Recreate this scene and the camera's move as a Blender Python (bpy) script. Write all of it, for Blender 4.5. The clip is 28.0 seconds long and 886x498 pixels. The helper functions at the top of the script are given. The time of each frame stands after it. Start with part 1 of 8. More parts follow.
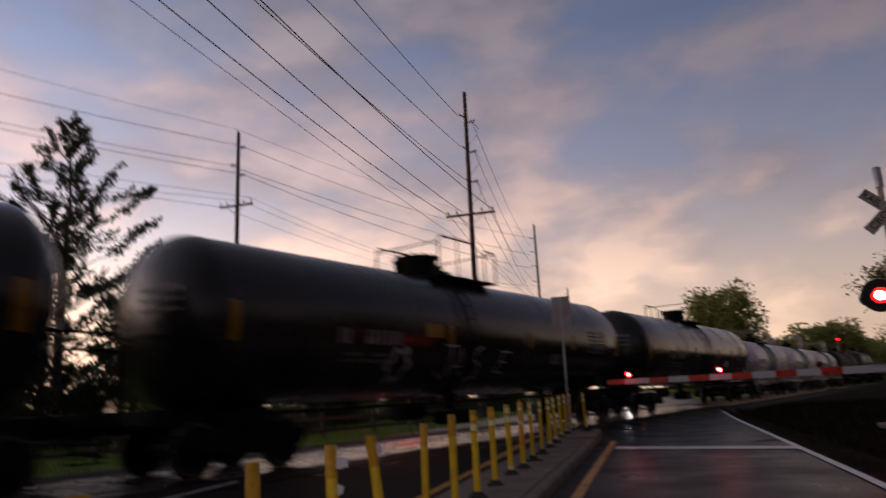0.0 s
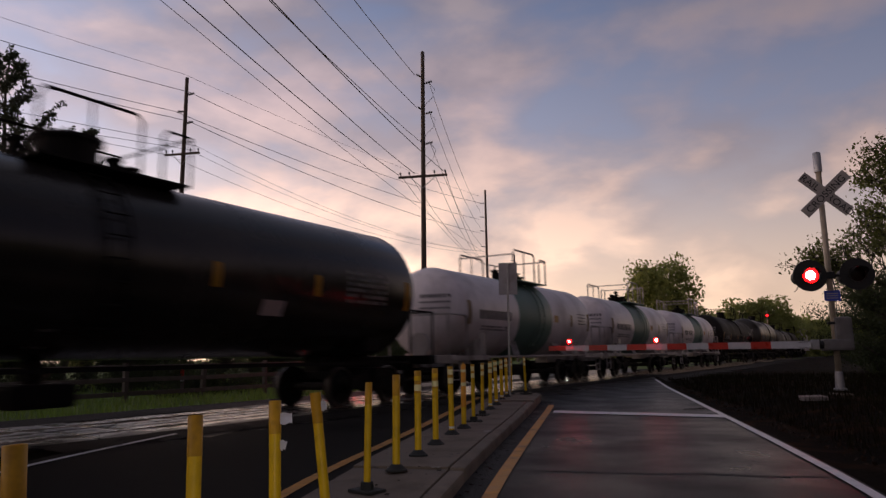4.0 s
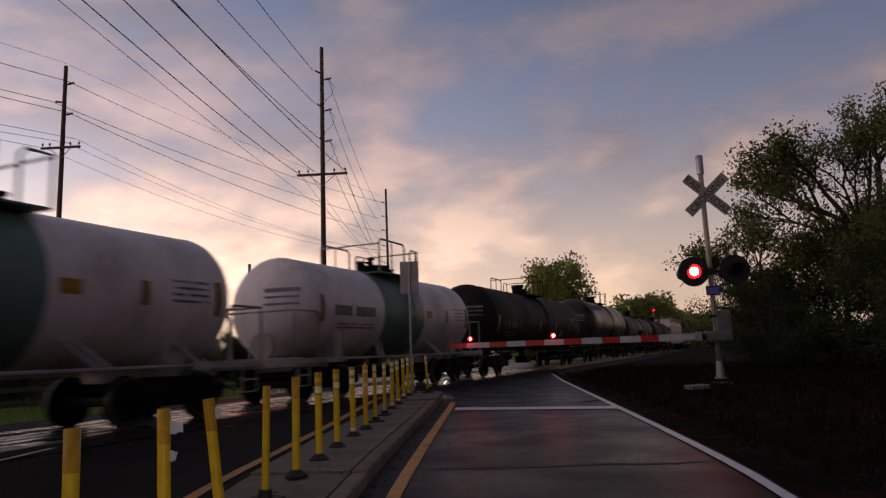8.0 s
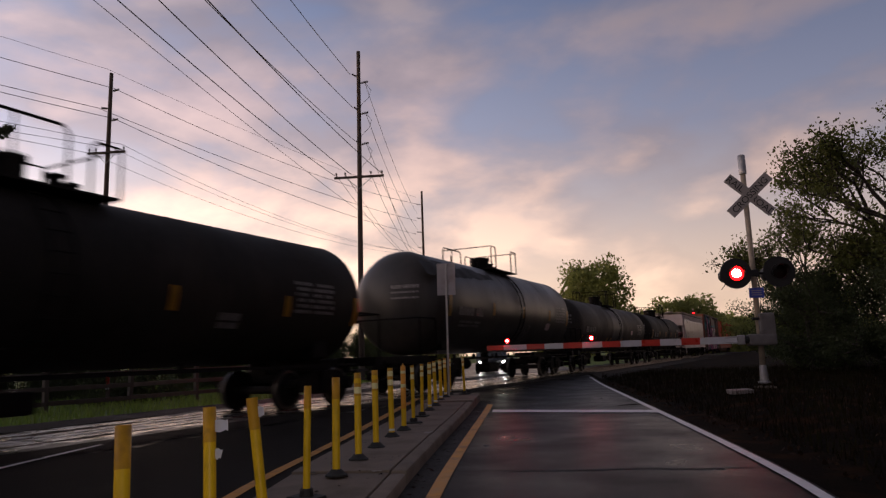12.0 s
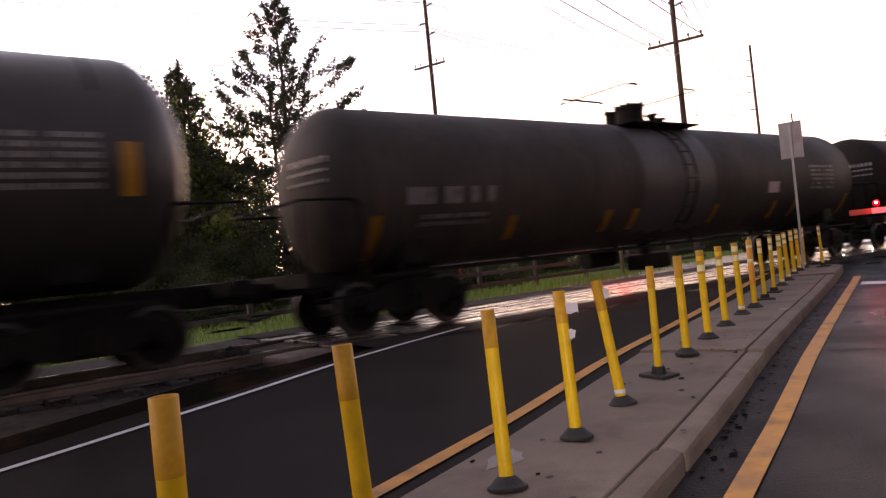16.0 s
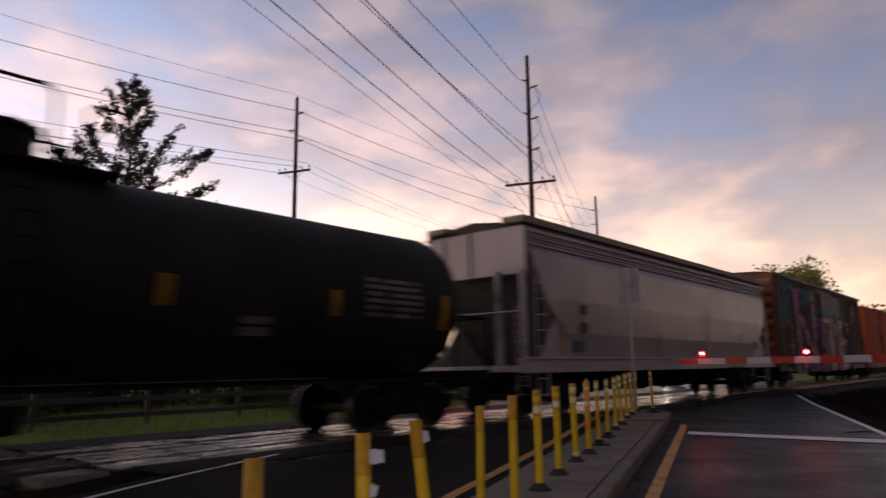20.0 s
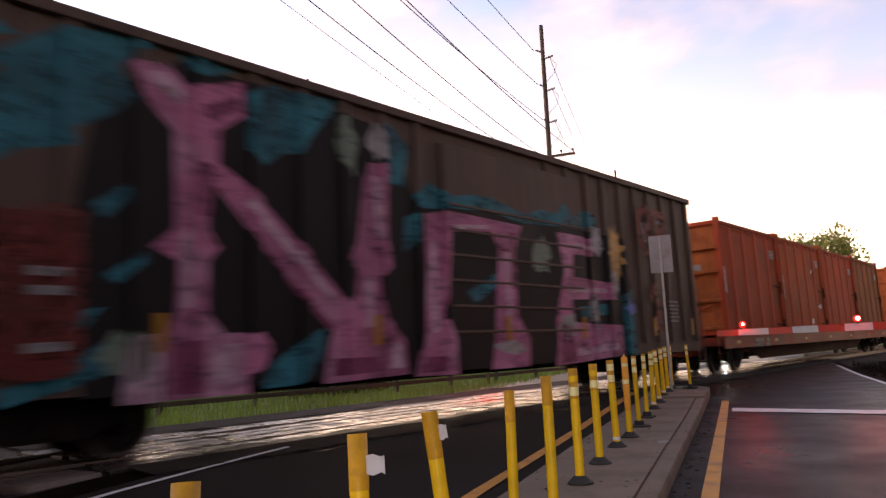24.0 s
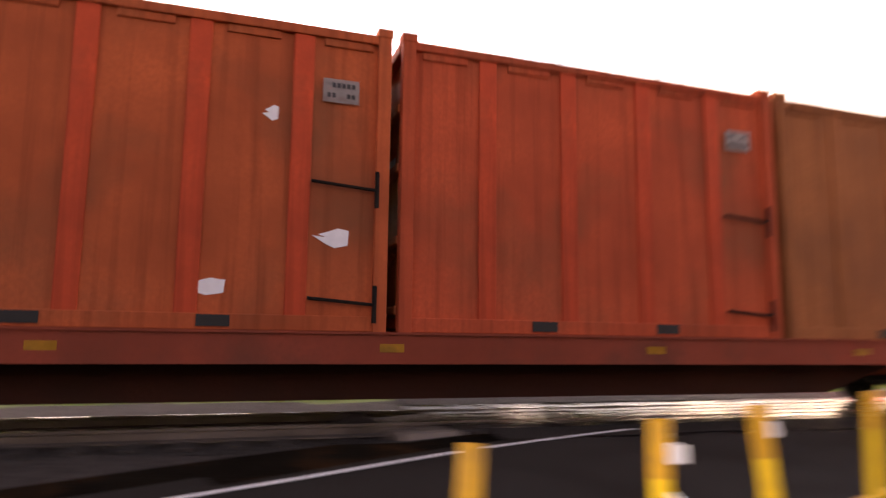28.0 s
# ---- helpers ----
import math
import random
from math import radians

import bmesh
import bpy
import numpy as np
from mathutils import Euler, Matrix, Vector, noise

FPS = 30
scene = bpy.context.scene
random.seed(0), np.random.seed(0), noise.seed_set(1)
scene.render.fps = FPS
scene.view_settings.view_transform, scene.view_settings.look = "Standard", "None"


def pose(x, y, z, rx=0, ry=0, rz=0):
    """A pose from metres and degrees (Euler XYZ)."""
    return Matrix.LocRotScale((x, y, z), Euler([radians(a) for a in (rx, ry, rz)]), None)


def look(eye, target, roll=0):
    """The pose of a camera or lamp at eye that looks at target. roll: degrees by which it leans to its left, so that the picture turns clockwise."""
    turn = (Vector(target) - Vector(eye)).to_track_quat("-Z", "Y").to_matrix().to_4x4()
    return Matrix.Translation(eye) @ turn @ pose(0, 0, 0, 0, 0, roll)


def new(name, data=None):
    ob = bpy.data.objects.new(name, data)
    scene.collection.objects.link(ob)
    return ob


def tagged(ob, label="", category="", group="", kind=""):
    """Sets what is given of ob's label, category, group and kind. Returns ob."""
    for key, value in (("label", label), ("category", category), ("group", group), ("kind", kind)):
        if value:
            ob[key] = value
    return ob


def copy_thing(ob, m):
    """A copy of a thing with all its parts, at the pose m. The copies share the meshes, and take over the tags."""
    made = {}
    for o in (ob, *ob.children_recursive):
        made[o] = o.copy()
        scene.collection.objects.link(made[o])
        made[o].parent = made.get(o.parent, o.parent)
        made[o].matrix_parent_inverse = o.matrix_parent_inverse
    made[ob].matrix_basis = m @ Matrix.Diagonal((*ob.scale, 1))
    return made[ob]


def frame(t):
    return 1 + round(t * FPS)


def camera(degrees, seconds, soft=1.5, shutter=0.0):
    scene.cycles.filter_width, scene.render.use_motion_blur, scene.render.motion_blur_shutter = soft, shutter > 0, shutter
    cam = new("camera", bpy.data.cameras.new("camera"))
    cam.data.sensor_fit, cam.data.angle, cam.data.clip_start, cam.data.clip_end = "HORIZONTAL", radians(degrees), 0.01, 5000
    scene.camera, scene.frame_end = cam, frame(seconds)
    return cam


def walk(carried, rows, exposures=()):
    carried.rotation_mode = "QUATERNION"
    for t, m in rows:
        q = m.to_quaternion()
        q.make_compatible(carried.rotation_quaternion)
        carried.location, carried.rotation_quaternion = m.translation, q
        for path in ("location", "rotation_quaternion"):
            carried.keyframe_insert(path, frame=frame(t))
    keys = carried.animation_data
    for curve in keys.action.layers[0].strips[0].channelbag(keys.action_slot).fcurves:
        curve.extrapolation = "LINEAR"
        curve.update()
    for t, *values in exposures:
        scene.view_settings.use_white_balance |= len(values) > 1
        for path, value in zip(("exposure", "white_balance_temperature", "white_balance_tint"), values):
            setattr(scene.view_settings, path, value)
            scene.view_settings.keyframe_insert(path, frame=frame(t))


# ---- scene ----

# ---------------------------------------------------------------- camera
PATH = [
    (0, 0.038, -0.666, 1.204, 15.91, 12.12, -3.04),
    (0.5, -0.014, -0.580, 1.201, 13.18, 9.67, -0.84),
    (1, 0.002, -0.595, 1.195, 13.92, 9.33, 0.14),
    (1.5, 0.009, -0.576, 1.202, 13.18, 8.78, 1.60),
    (2, -0.021, -0.552, 1.206, 13.89, 10.54, 2.20),
    (2.5, 0.022, -0.606, 1.216, 14.41, 11.47, 0.97),
    (4.5, 0.003, -0.677, 1.206, 11.36, 8.13, -1.11),
    (5, -0.009, -0.625, 1.204, 11.43, 8.00, -0.95),
    (5.5, 0.029, -0.647, 1.182, 9.09, 5.67, -3.29),
    (6, -0.027, -0.525, 1.228, 9.75, 5.87, -1.02),
    (6.5, 0.023, -0.558, 1.219, 7.09, 6.84, -1.74),
    (7, 0.020, -0.620, 1.215, 3.65, 8.64, -2.66),
    (7.5, -0.020, -0.590, 1.209, 4.63, 8.08, -4.38),
    (8, -0.014, -0.586, 1.208, 3.47, 8.52, -2.44),
    (8.5, -0.046, -0.568, 1.208, 4.54, 8.13, -2.47),
    (9, -0.043, -0.572, 1.211, 7.18, 7.37, -1.40),
    (9.5, -0.048, -0.546, 1.223, 8.02, 5.85, -1.14),
    (10, -0.048, -0.576, 1.210, 7.50, 6.75, -0.73),
    (10.5, -0.056, -0.581, 1.218, 10.12, 8.78, -1.48),
    (11, -0.016, -0.625, 1.221, 6.68, 9.84, -1.16),
    (11.5, -0.024, -0.618, 1.207, 6.30, 9.32, -1.92),
    (13.5, -0.091, -0.513, 1.201, 7.74, 8.28, -1.82),
    (14, -0.079, -0.571, 1.217, 10.95, 8.08, -1.56),
    (14.5, -0.072, -0.564, 1.214, 12.65, 8.08, -1.33),
    (14.8, -0.100, -0.560, 1.216, 14.74, 7.10, -3.30),
    (15, -0.130, -0.520, 1.208, 21.56, 4.24, -5.50),
    (15.2, -0.150, -0.520, 1.216, 28.58, 3.73, -7.10),
    (15.5, -0.181, -0.490, 1.206, 31.38, 4.42, -4.90),
    (16, -0.131, -0.556, 1.204, 33.33, 1.11, -5.90),
    (16.5, -0.165, -0.478, 1.217, 30.28, 6.33, -0.86),
    (17, -0.134, -0.407, 1.209, 33.83, 6.00, -0.70),
    (17.5, -0.206, -0.344, 1.212, 34.95, 7.68, -2.75),
    (18, -0.112, -0.228, 1.246, 35.73, 8.41, -5.18),
    (18.5, -0.075, -0.145, 1.256, 34.69, 7.84, -3.92),
    (19, -0.196, -0.011, 1.255, 31.05, 7.26, -1.70),
    (19.5, -0.319, 0.098, 1.260, 26.88, 11.07, -1.19),
    (20, -0.287, 0.278, 1.255, 20.80, 9.94, -1.00),
    (20.5, -0.256, 0.648, 1.270, 18.81, 11.72, -1.94),
    (22.5, -0.567, 1.022, 1.284, 27.63, 7.46, -2.81),
    (23, -0.531, 1.014, 1.271, 22.26, 8.50, -1.59),
    (23.5, -0.568, 1.102, 1.239, 20.96, 5.82, -0.20),
    (24, -0.596, 1.140, 1.237, 22.46, 8.52, -2.79),
    (24.5, -0.573, 1.100, 1.241, 20.23, 7.87, -1.15),
    (25, -0.526, 1.029, 1.225, 18.28, 5.29, -2.40),
    (25.5, -0.547, 1.151, 1.243, 13.93, 4.74, -2.61),
    (26, -0.443, 1.114, 1.287, 13.96, 6.32, -3.47),
    (26.5, -0.470, 1.162, 1.244, 16.01, 4.81, -1.67),
    (27, -0.525, 1.233, 1.215, 15.08, 4.19, 1.19),
    (27.3, -0.565, 1.258, 1.207, 19.25, 6.53, 1.72),
    (27.5, -0.469, 1.314, 1.211, 27.44, 7.85, 3.44),
    (28, -0.441, 1.310, 1.216, 51.88, 7.61, 0.68),
]

cam = camera(65.2, 28.0, soft=1.3, shutter=0.8)
walk(cam, [(r[0], pose(r[1], r[2], r[3], 90 + r[5], 0, r[4]) @ pose(0, 0, 0, 0, 0, r[6])) for r in PATH],
     exposures=[(0.0, -0.05, 6500, 10), (1.0, 0.2, 6500, 10), (2.5, 0.2, 6500, 10), (5.0, 0.05, 6500, 10), (6.0, 0.17, 6500, 10), (7.0, 0.05, 6500, 10), (8.0, -0.04, 6500, 10), (10.0, 0.15, 6500, 10),
                (11.5, 0.18, 6500, 10), (14.0, 0.35, 6500, 10), (14.6, 0.35, 6500, 10), (15.0, 0.27, 6950, 9), (15.4, 0.75, 6950, 10), (16.0, 1.9, 7000, 14), (16.5, 1.3, 6850, 12),
                (17.0, 0.85, 6700, 11), (18.0, 0.58, 6850, 10), (18.5, 0.62, 6850, 10), (19.0, 0.84, 6900, 10), (20.0, 0.4, 6550, 10), (21.0, 0.6, 6900, 10), (22.5, 1.38, 7050, 10), (23.3, 1.55, 7092, 10),
                (24.0, 1.9, 7075, 10), (25.0, 1.88, 7200, 10), (26.0, 1.15, 6750, 10), (27.0, 1.65, 7050, 10), (28.0, 3.05, 7600, 10)])

# ---------------------------------------------------------------- world and light
SUN_AZ, SUN_EL = radians(-85), radians(1.0)      # the sun has just gone down behind cloud, to the left of the road


def build_world():
    w = bpy.data.worlds.new("dusk_sky")
    scene.world = w
    w.use_nodes = True
    nt = w.node_tree
    nt.nodes.clear()
    N = nt.nodes.new
    L = nt.links.new

    def math_node(op, a, b=None, c=None, clamp=False):
        m = N("ShaderNodeMath")
        m.operation, m.use_clamp = op, clamp
        for i, v in enumerate((a, b, c)):
            if v is None:
                continue
            if isinstance(v, (int, float)):
                m.inputs[i].default_value = v
            else:
                L(v, m.inputs[i])
        return m.outputs[0]

    def ramp(fac, stops):
        r = N("ShaderNodeValToRGB")
        els = r.color_ramp.elements
        while len(els) < len(stops):
            els.new(0.5)
        for e, (p, c) in zip(els, stops):
            e.position, e.color = p, (*c, 1)
        L(fac, r.inputs[0])
        return r.outputs[0]

    def mix(fac, a, b, kind="MIX"):
        m = N("ShaderNodeMix")
        m.data_type, m.blend_type = "RGBA", kind
        for s, v in ((m.inputs[0], fac), (m.inputs[6], a), (m.inputs[7], b)):
            if isinstance(v, (int, float)):
                s.default_value = v
            elif isinstance(v, tuple):
                s.default_value = (*v, 1)
            else:
                L(v, s)
        return m.outputs[2]

    co = N("ShaderNodeTexCoord").outputs["Generated"]
    sep = N("ShaderNodeSeparateXYZ")
    L(co, sep.inputs[0])
    x, y, z = sep.outputs
    up = math_node("MAXIMUM", z, 0.0)
    # nearness to the place of sunset, seen along the ground
    dot = math_node("ADD", math_node("MULTIPLY", x, math.sin(SUN_AZ)), math_node("MULTIPLY", y, math.cos(SUN_AZ)))
    glow = math_node("MULTIPLY_ADD", dot, 0.5, 0.5, clamp=True)
    low_glow = math_node("POWER", glow, 3.0)
    clear = ramp(up, [(0.0, (1.00, 0.765, 0.59)), (0.09, (0.86, 0.675, 0.58)), (0.20, (0.50, 0.45, 0.50)), (0.30, (0.26, 0.285, 0.43)), (0.48, (0.12, 0.155, 0.29)),
                      (0.7, (0.11, 0.135, 0.22)), (1.0, (0.10, 0.12, 0.18))])
    sky = N("ShaderNodeTexSky")
    sky.sky_type, sky.sun_disc = "NISHITA", False
    sky.sun_elevation, sky.sun_rotation = SUN_EL, SUN_AZ
    sky.altitude, sky.dust_density, sky.ozone_density = 50, 2.0, 2.0
    base = mix(0.10, clear, sky.outputs[0], "ADD")
    # soft cloud, laid out on the sky's round
    def cloud(scale, detail, rough, shift, turn, flat=1.9, wisp=0.35):
        m = N("ShaderNodeMapping")
        m.inputs["Location"].default_value = shift
        m.inputs["Rotation"].default_value = (radians(turn), radians(-turn), radians(turn))
        m.inputs["Scale"].default_value = (1.0, 1.0, flat)
        L(co, m.inputs[0])
        n = N("ShaderNodeTexNoise")
        n.inputs["Scale"].default_value, n.inputs["Detail"].default_value, n.inputs["Roughness"].default_value = scale, detail, rough
        n.inputs["Distortion"].default_value = wisp
        L(m.outputs[0], n.inputs["Vector"])
        return n.outputs["Fac"]

    big = cloud(2.5, 5, 0.50, (3.2, 1.3, 0.4), 12, 2.0, 0.3)
    fine = cloud(6.0, 5, 0.50, (7.7, 4.1, 2.0), 18, 2.1, 0.15)
    cover = math_node("SUBTRACT", math_node("MULTIPLY_ADD", fine, 0.45, big), 0.60)
    cover = math_node("MULTIPLY", cover, 5.0, clamp=True)
    lit = ramp(up, [(0.0, (1.48, 1.12, 0.81)), (0.12, (1.38, 1.03, 0.84)), (0.24, (0.86, 0.64, 0.58)), (0.36, (0.46, 0.37, 0.41)), (0.5, (0.30, 0.27, 0.31)), (0.75, (0.20, 0.19, 0.215)), (1.0, (0.17, 0.165, 0.19))])
    grey = ramp(up, [(0.0, (0.74, 0.56, 0.48)), (0.2, (0.44, 0.38, 0.42)), (0.36, (0.265, 0.235, 0.29)), (0.5, (0.185, 0.17, 0.215)), (0.75, (0.13, 0.125, 0.16)), (1.0, (0.12, 0.12, 0.15))])
    edge = math_node("MULTIPLY", math_node("SUBTRACT", fine, 0.42), 4.2, clamp=True)
    clouds = mix(edge, grey, lit)
    col = mix(math_node("MULTIPLY", cover, 0.74), base, clouds)
    warm = mix(low_glow, (0.81, 0.752, 0.712), (3.34, 2.93, 2.52))
    col = mix(1.0, col, warm, "MULTIPLY")
    # sky away from the sunset, mostly unseen, dimmed to darken the train's near side
    east = math_node("ADD", math_node("MULTIPLY", x, math.sin(radians(130))), math_node("MULTIPLY", y, math.cos(radians(130))))
    east_dim = N("ShaderNodeMapRange")
    east_dim.interpolation_type = "SMOOTHSTEP"
    L(east, east_dim.inputs[0])
    for i, v in enumerate((-0.30, 0.75, 0.0, 1.0)):
        east_dim.inputs[i + 1].default_value = v
    col = mix(east_dim.outputs[0], col, mix(1.0, col, (0.585, 0.565, 0.605), "MULTIPLY"))
    # below the horizon: dark land
    below = math_node("GREATER_THAN", z, -0.02)
    col = mix(below, (0.03, 0.028, 0.022), col)
    bg = N("ShaderNodeBackground")
    L(col, bg.inputs[0])
    bg.inputs[1].default_value = 0.78
    out = N("ShaderNodeOutputWorld")
    L(bg.outputs[0], out.inputs[0])


build_world()
sun_data = bpy.data.lights.new("sun", "SUN")
sun_data.energy, sun_data.angle, sun_data.color = 0.15, radians(30), (1.0, 0.80, 0.66)
sun = new("sun", sun_data)
sun.matrix_world = look((-40, -4, 9), (0, 0, 0))
# unseen spots added at the viewpoint to brighten posts, set like low beams
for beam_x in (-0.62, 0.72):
    beam = bpy.data.lights.new("post_fill_spot", "SPOT")
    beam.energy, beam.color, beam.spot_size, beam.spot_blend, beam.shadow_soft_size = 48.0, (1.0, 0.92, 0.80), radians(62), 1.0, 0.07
    new("post_fill_spot", beam).matrix_world = look((beam_x, 0.35, 0.62), (beam_x * 1.6 - 2.2, 18.0, 0.75))

# ---------------------------------------------------------------- materials
MATS = {}


def mat(name, color, rough=0.6, metal=0.0, vary=0.25, scale=3.0, fine=40.0, bump=0.15, dirt=None, dirt_amt=0.0, dirt_scale=1.2,
        rough_vary=0.12, emit=None, strength=0.0, random_tint=0.0, spec=0.5, thin=0.0, streak=0.0, wear=0.0):
    """A painted, stained or worn surface: colour drifts at two scales, with blotches of dirt and a fine relief."""
    if name in MATS:
        return MATS[name]
    m = bpy.data.materials.new(name)
    m.use_nodes = True
    nt = m.node_tree
    b = nt.nodes["Principled BSDF"]
    N, L = nt.nodes.new, nt.links.new
    b.inputs["Metallic"].default_value = metal
    b.inputs["Specular IOR Level"].default_value = spec
    co = N("ShaderNodeTexCoord").outputs["Object"]

    def noise_at(s, detail=4):
        n = N("ShaderNodeTexNoise")
        n.inputs["Scale"].default_value, n.inputs["Detail"].default_value = s, detail
        L(co, n.inputs["Vector"])
        return n.outputs["Fac"]

    def mixc(fac, a, bb):
        q = N("ShaderNodeMix")
        q.data_type = "RGBA"
        L(fac, q.inputs[0])
        for s, v in ((q.inputs[6], a), (q.inputs[7], bb)):
            if isinstance(v, tuple):
                s.default_value = (*v, 1)
            else:
                L(v, s)
        return q.outputs[2]

    def remap(v, lo, hi, a=0.0, c=1.0):
        q = N("ShaderNodeMapRange")
        L(v, q.inputs[0])
        for i, k in enumerate((lo, hi, a, c)):
            q.inputs[i + 1].default_value = k
        return q.outputs[0]

    n1, n2 = noise_at(scale), noise_at(fine, 3)
    dark = tuple(c * (1 - vary) for c in color)
    pale = tuple(min(1, c * (1 + vary)) for c in color)
    c = mixc(remap(n1, 0.3, 0.7), dark, pale)
    c = mixc(remap(n2, 0.35, 0.65, 0.0, 0.45), c, tuple(k * (1 - 0.6 * vary) for k in color))
    if dirt:
        n3 = noise_at(dirt_scale, 6)
        c = mixc(remap(n3, 0.5, 0.72, 0.0, dirt_amt), c, dirt)
    if streak:
        # grime that has run down the side in the rain
        mp = N("ShaderNodeMapping")
        mp.inputs["Scale"].default_value = (5.0, 5.0, 0.22)
        L(co, mp.inputs[0])
        n4 = N("ShaderNodeTexNoise")
        n4.inputs["Scale"].default_value, n4.inputs["Detail"].default_value = 1.6, 6
        L(mp.outputs[0], n4.inputs["Vector"])
        c = mixc(remap(n4.outputs["Fac"], 0.48, 0.70, 0.0, streak), c, tuple(0.35 * k for k in color))
    if random_tint:
        r = N("ShaderNodeObjectInfo").outputs["Random"]
        h = N("ShaderNodeHueSaturation")
        L(c, h.inputs["Color"])
        L(remap(r, 0, 1, 1 - random_tint, 1 + random_tint), h.inputs["Value"])
        c = h.outputs[0]
    L(c, b.inputs["Base Color"])
    L(remap(n1, 0.3, 0.7, max(0.02, rough - rough_vary), min(1, rough + rough_vary)), b.inputs["Roughness"])
    if bump:
        q = N("ShaderNodeBump")
        q.inputs["Strength"].default_value, q.inputs["Distance"].default_value = bump, 0.02
        L(n2, q.inputs["Height"])
        L(q.outputs[0], b.inputs["Normal"])
    if emit:
        b.inputs["Emission Color"].default_value, b.inputs["Emission Strength"].default_value = (*emit, 1), strength
    if thin:
        # leaves let part of the light through
        t = N("ShaderNodeBsdfTranslucent")
        L(c, t.inputs["Color"])
        q = N("ShaderNodeMixShader")
        q.inputs[0].default_value = thin
        L(b.outputs[0], q.inputs[1])
        L(t.outputs[0], q.inputs[2])
        L(q.outputs[0], nt.nodes["Material Output"].inputs["Surface"])
    if wear:
        # thin sprayed paint: ragged, with the ground showing through
        mp = N("ShaderNodeMapping")
        mp.inputs["Scale"].default_value = (1.0, 1.0, 2.6)
        L(co, mp.inputs[0])
        n5 = N("ShaderNodeTexNoise")
        n5.inputs["Scale"].default_value, n5.inputs["Detail"].default_value, n5.inputs["Roughness"].default_value = 2.2, 8, 0.68
        L(mp.outputs[0], n5.inputs["Vector"])
        q = N("ShaderNodeMixShader")
        L(remap(n5.outputs["Fac"], 0.47, 0.66, 0.0, wear), q.inputs[0])
        L(b.outputs[0], q.inputs[1])
        L(N("ShaderNodeBsdfTransparent").outputs[0], q.inputs[2])
        L(q.outputs[0], nt.nodes["Material Output"].inputs["Surface"])
    MATS[name] = m
    return m


M_ASPHALT = mat("asphalt", (0.0088, 0.0078, 0.0072), 0.38, vary=0.4, scale=0.9, fine=90, bump=0.22, dirt=(0.020, 0.0178, 0.0162), dirt_amt=0.7, dirt_scale=1.3, rough_vary=0.12, spec=0.066)
M_ASPHALT_FAR = mat("asphalt_far_lane", (0.028, 0.0245, 0.022), 0.74, vary=0.4, scale=0.9, fine=90, bump=0.4, dirt=(0.028, 0.025, 0.023), dirt_amt=0.6, dirt_scale=1.1, rough_vary=0.1, spec=0.05)
M_ASPHALT_OLD = mat("asphalt_gutter", (0.019, 0.018, 0.0175), 0.6, vary=0.3, scale=0.9, fine=80, bump=0.5, dirt=(0.045, 0.038, 0.032), dirt_amt=0.6, dirt_scale=3, spec=0.12)
M_CONCRETE = mat("concrete_median", (0.21, 0.165, 0.13), 0.8, vary=0.25, scale=1.4, fine=60, bump=0.35, dirt=(0.11, 0.085, 0.066), dirt_amt=0.85, dirt_scale=1.6, random_tint=0.12, spec=0.3)
M_WHITE_LINE = mat("road_paint_white", (0.78, 0.77, 0.77), 0.5, vary=0.12, scale=5, fine=70, bump=0.2, dirt=(0.36, 0.35, 0.35), dirt_amt=0.5, dirt_scale=5)
M_ORANGE_LINE = mat("road_paint_yellow", (0.62, 0.29, 0.06), 0.6, vary=0.2, scale=5, fine=70, bump=0.2, dirt=(0.20, 0.11, 0.05), dirt_amt=0.7, dirt_scale=4)
M_WET = mat("wet_crossing_panel", (0.042, 0.034, 0.030), 0.30, vary=0.4, scale=2.6, fine=9, bump=0.32, dirt=(0.03, 0.026, 0.024), dirt_amt=0.85, dirt_scale=1.4, rough_vary=0.27, random_tint=0.2)
M_GRAVEL = mat("ballast", (0.05, 0.043, 0.039), 0.94, vary=0.5, scale=9, fine=45, bump=1.0, dirt=(0.022, 0.019, 0.016), dirt_amt=0.6, dirt_scale=3, spec=0.15)
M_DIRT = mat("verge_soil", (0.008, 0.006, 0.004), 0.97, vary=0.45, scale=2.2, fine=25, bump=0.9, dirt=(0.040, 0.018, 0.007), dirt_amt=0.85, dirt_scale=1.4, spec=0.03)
M_GRASS_GROUND = mat("meadow_ground", (0.10, 0.155, 0.035), 0.95, vary=0.35, scale=0.8, fine=18, bump=0.8, dirt=(0.10, 0.10, 0.04), dirt_amt=0.6, dirt_scale=0.25, spec=0.2)
M_GRASS = mat("grass_blades", (0.19, 0.29, 0.055), 0.75, vary=0.3, scale=0.5, fine=4, bump=0, dirt=(0.19, 0.22, 0.06), dirt_amt=0.6, dirt_scale=0.3, thin=0.45)
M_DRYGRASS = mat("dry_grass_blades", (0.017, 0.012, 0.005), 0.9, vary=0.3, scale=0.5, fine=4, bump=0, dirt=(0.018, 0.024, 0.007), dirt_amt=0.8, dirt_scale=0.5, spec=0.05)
M_YELLOW = mat("post_yellow_plastic", (0.84, 0.52, 0.012), 0.45, vary=0.12, scale=4, fine=60, bump=0.05, dirt=(0.45, 0.25, 0.02), dirt_amt=0.5, dirt_scale=6, random_tint=0.08, spec=0.35)
M_YELLOW_OLD = mat("post_sheeting_browned", (0.62, 0.32, 0.015), 0.5, vary=0.25, scale=6, fine=60, bump=0.05, dirt=(0.30, 0.14, 0.02), dirt_amt=0.75, dirt_scale=9, random_tint=0.1, spec=0.35)
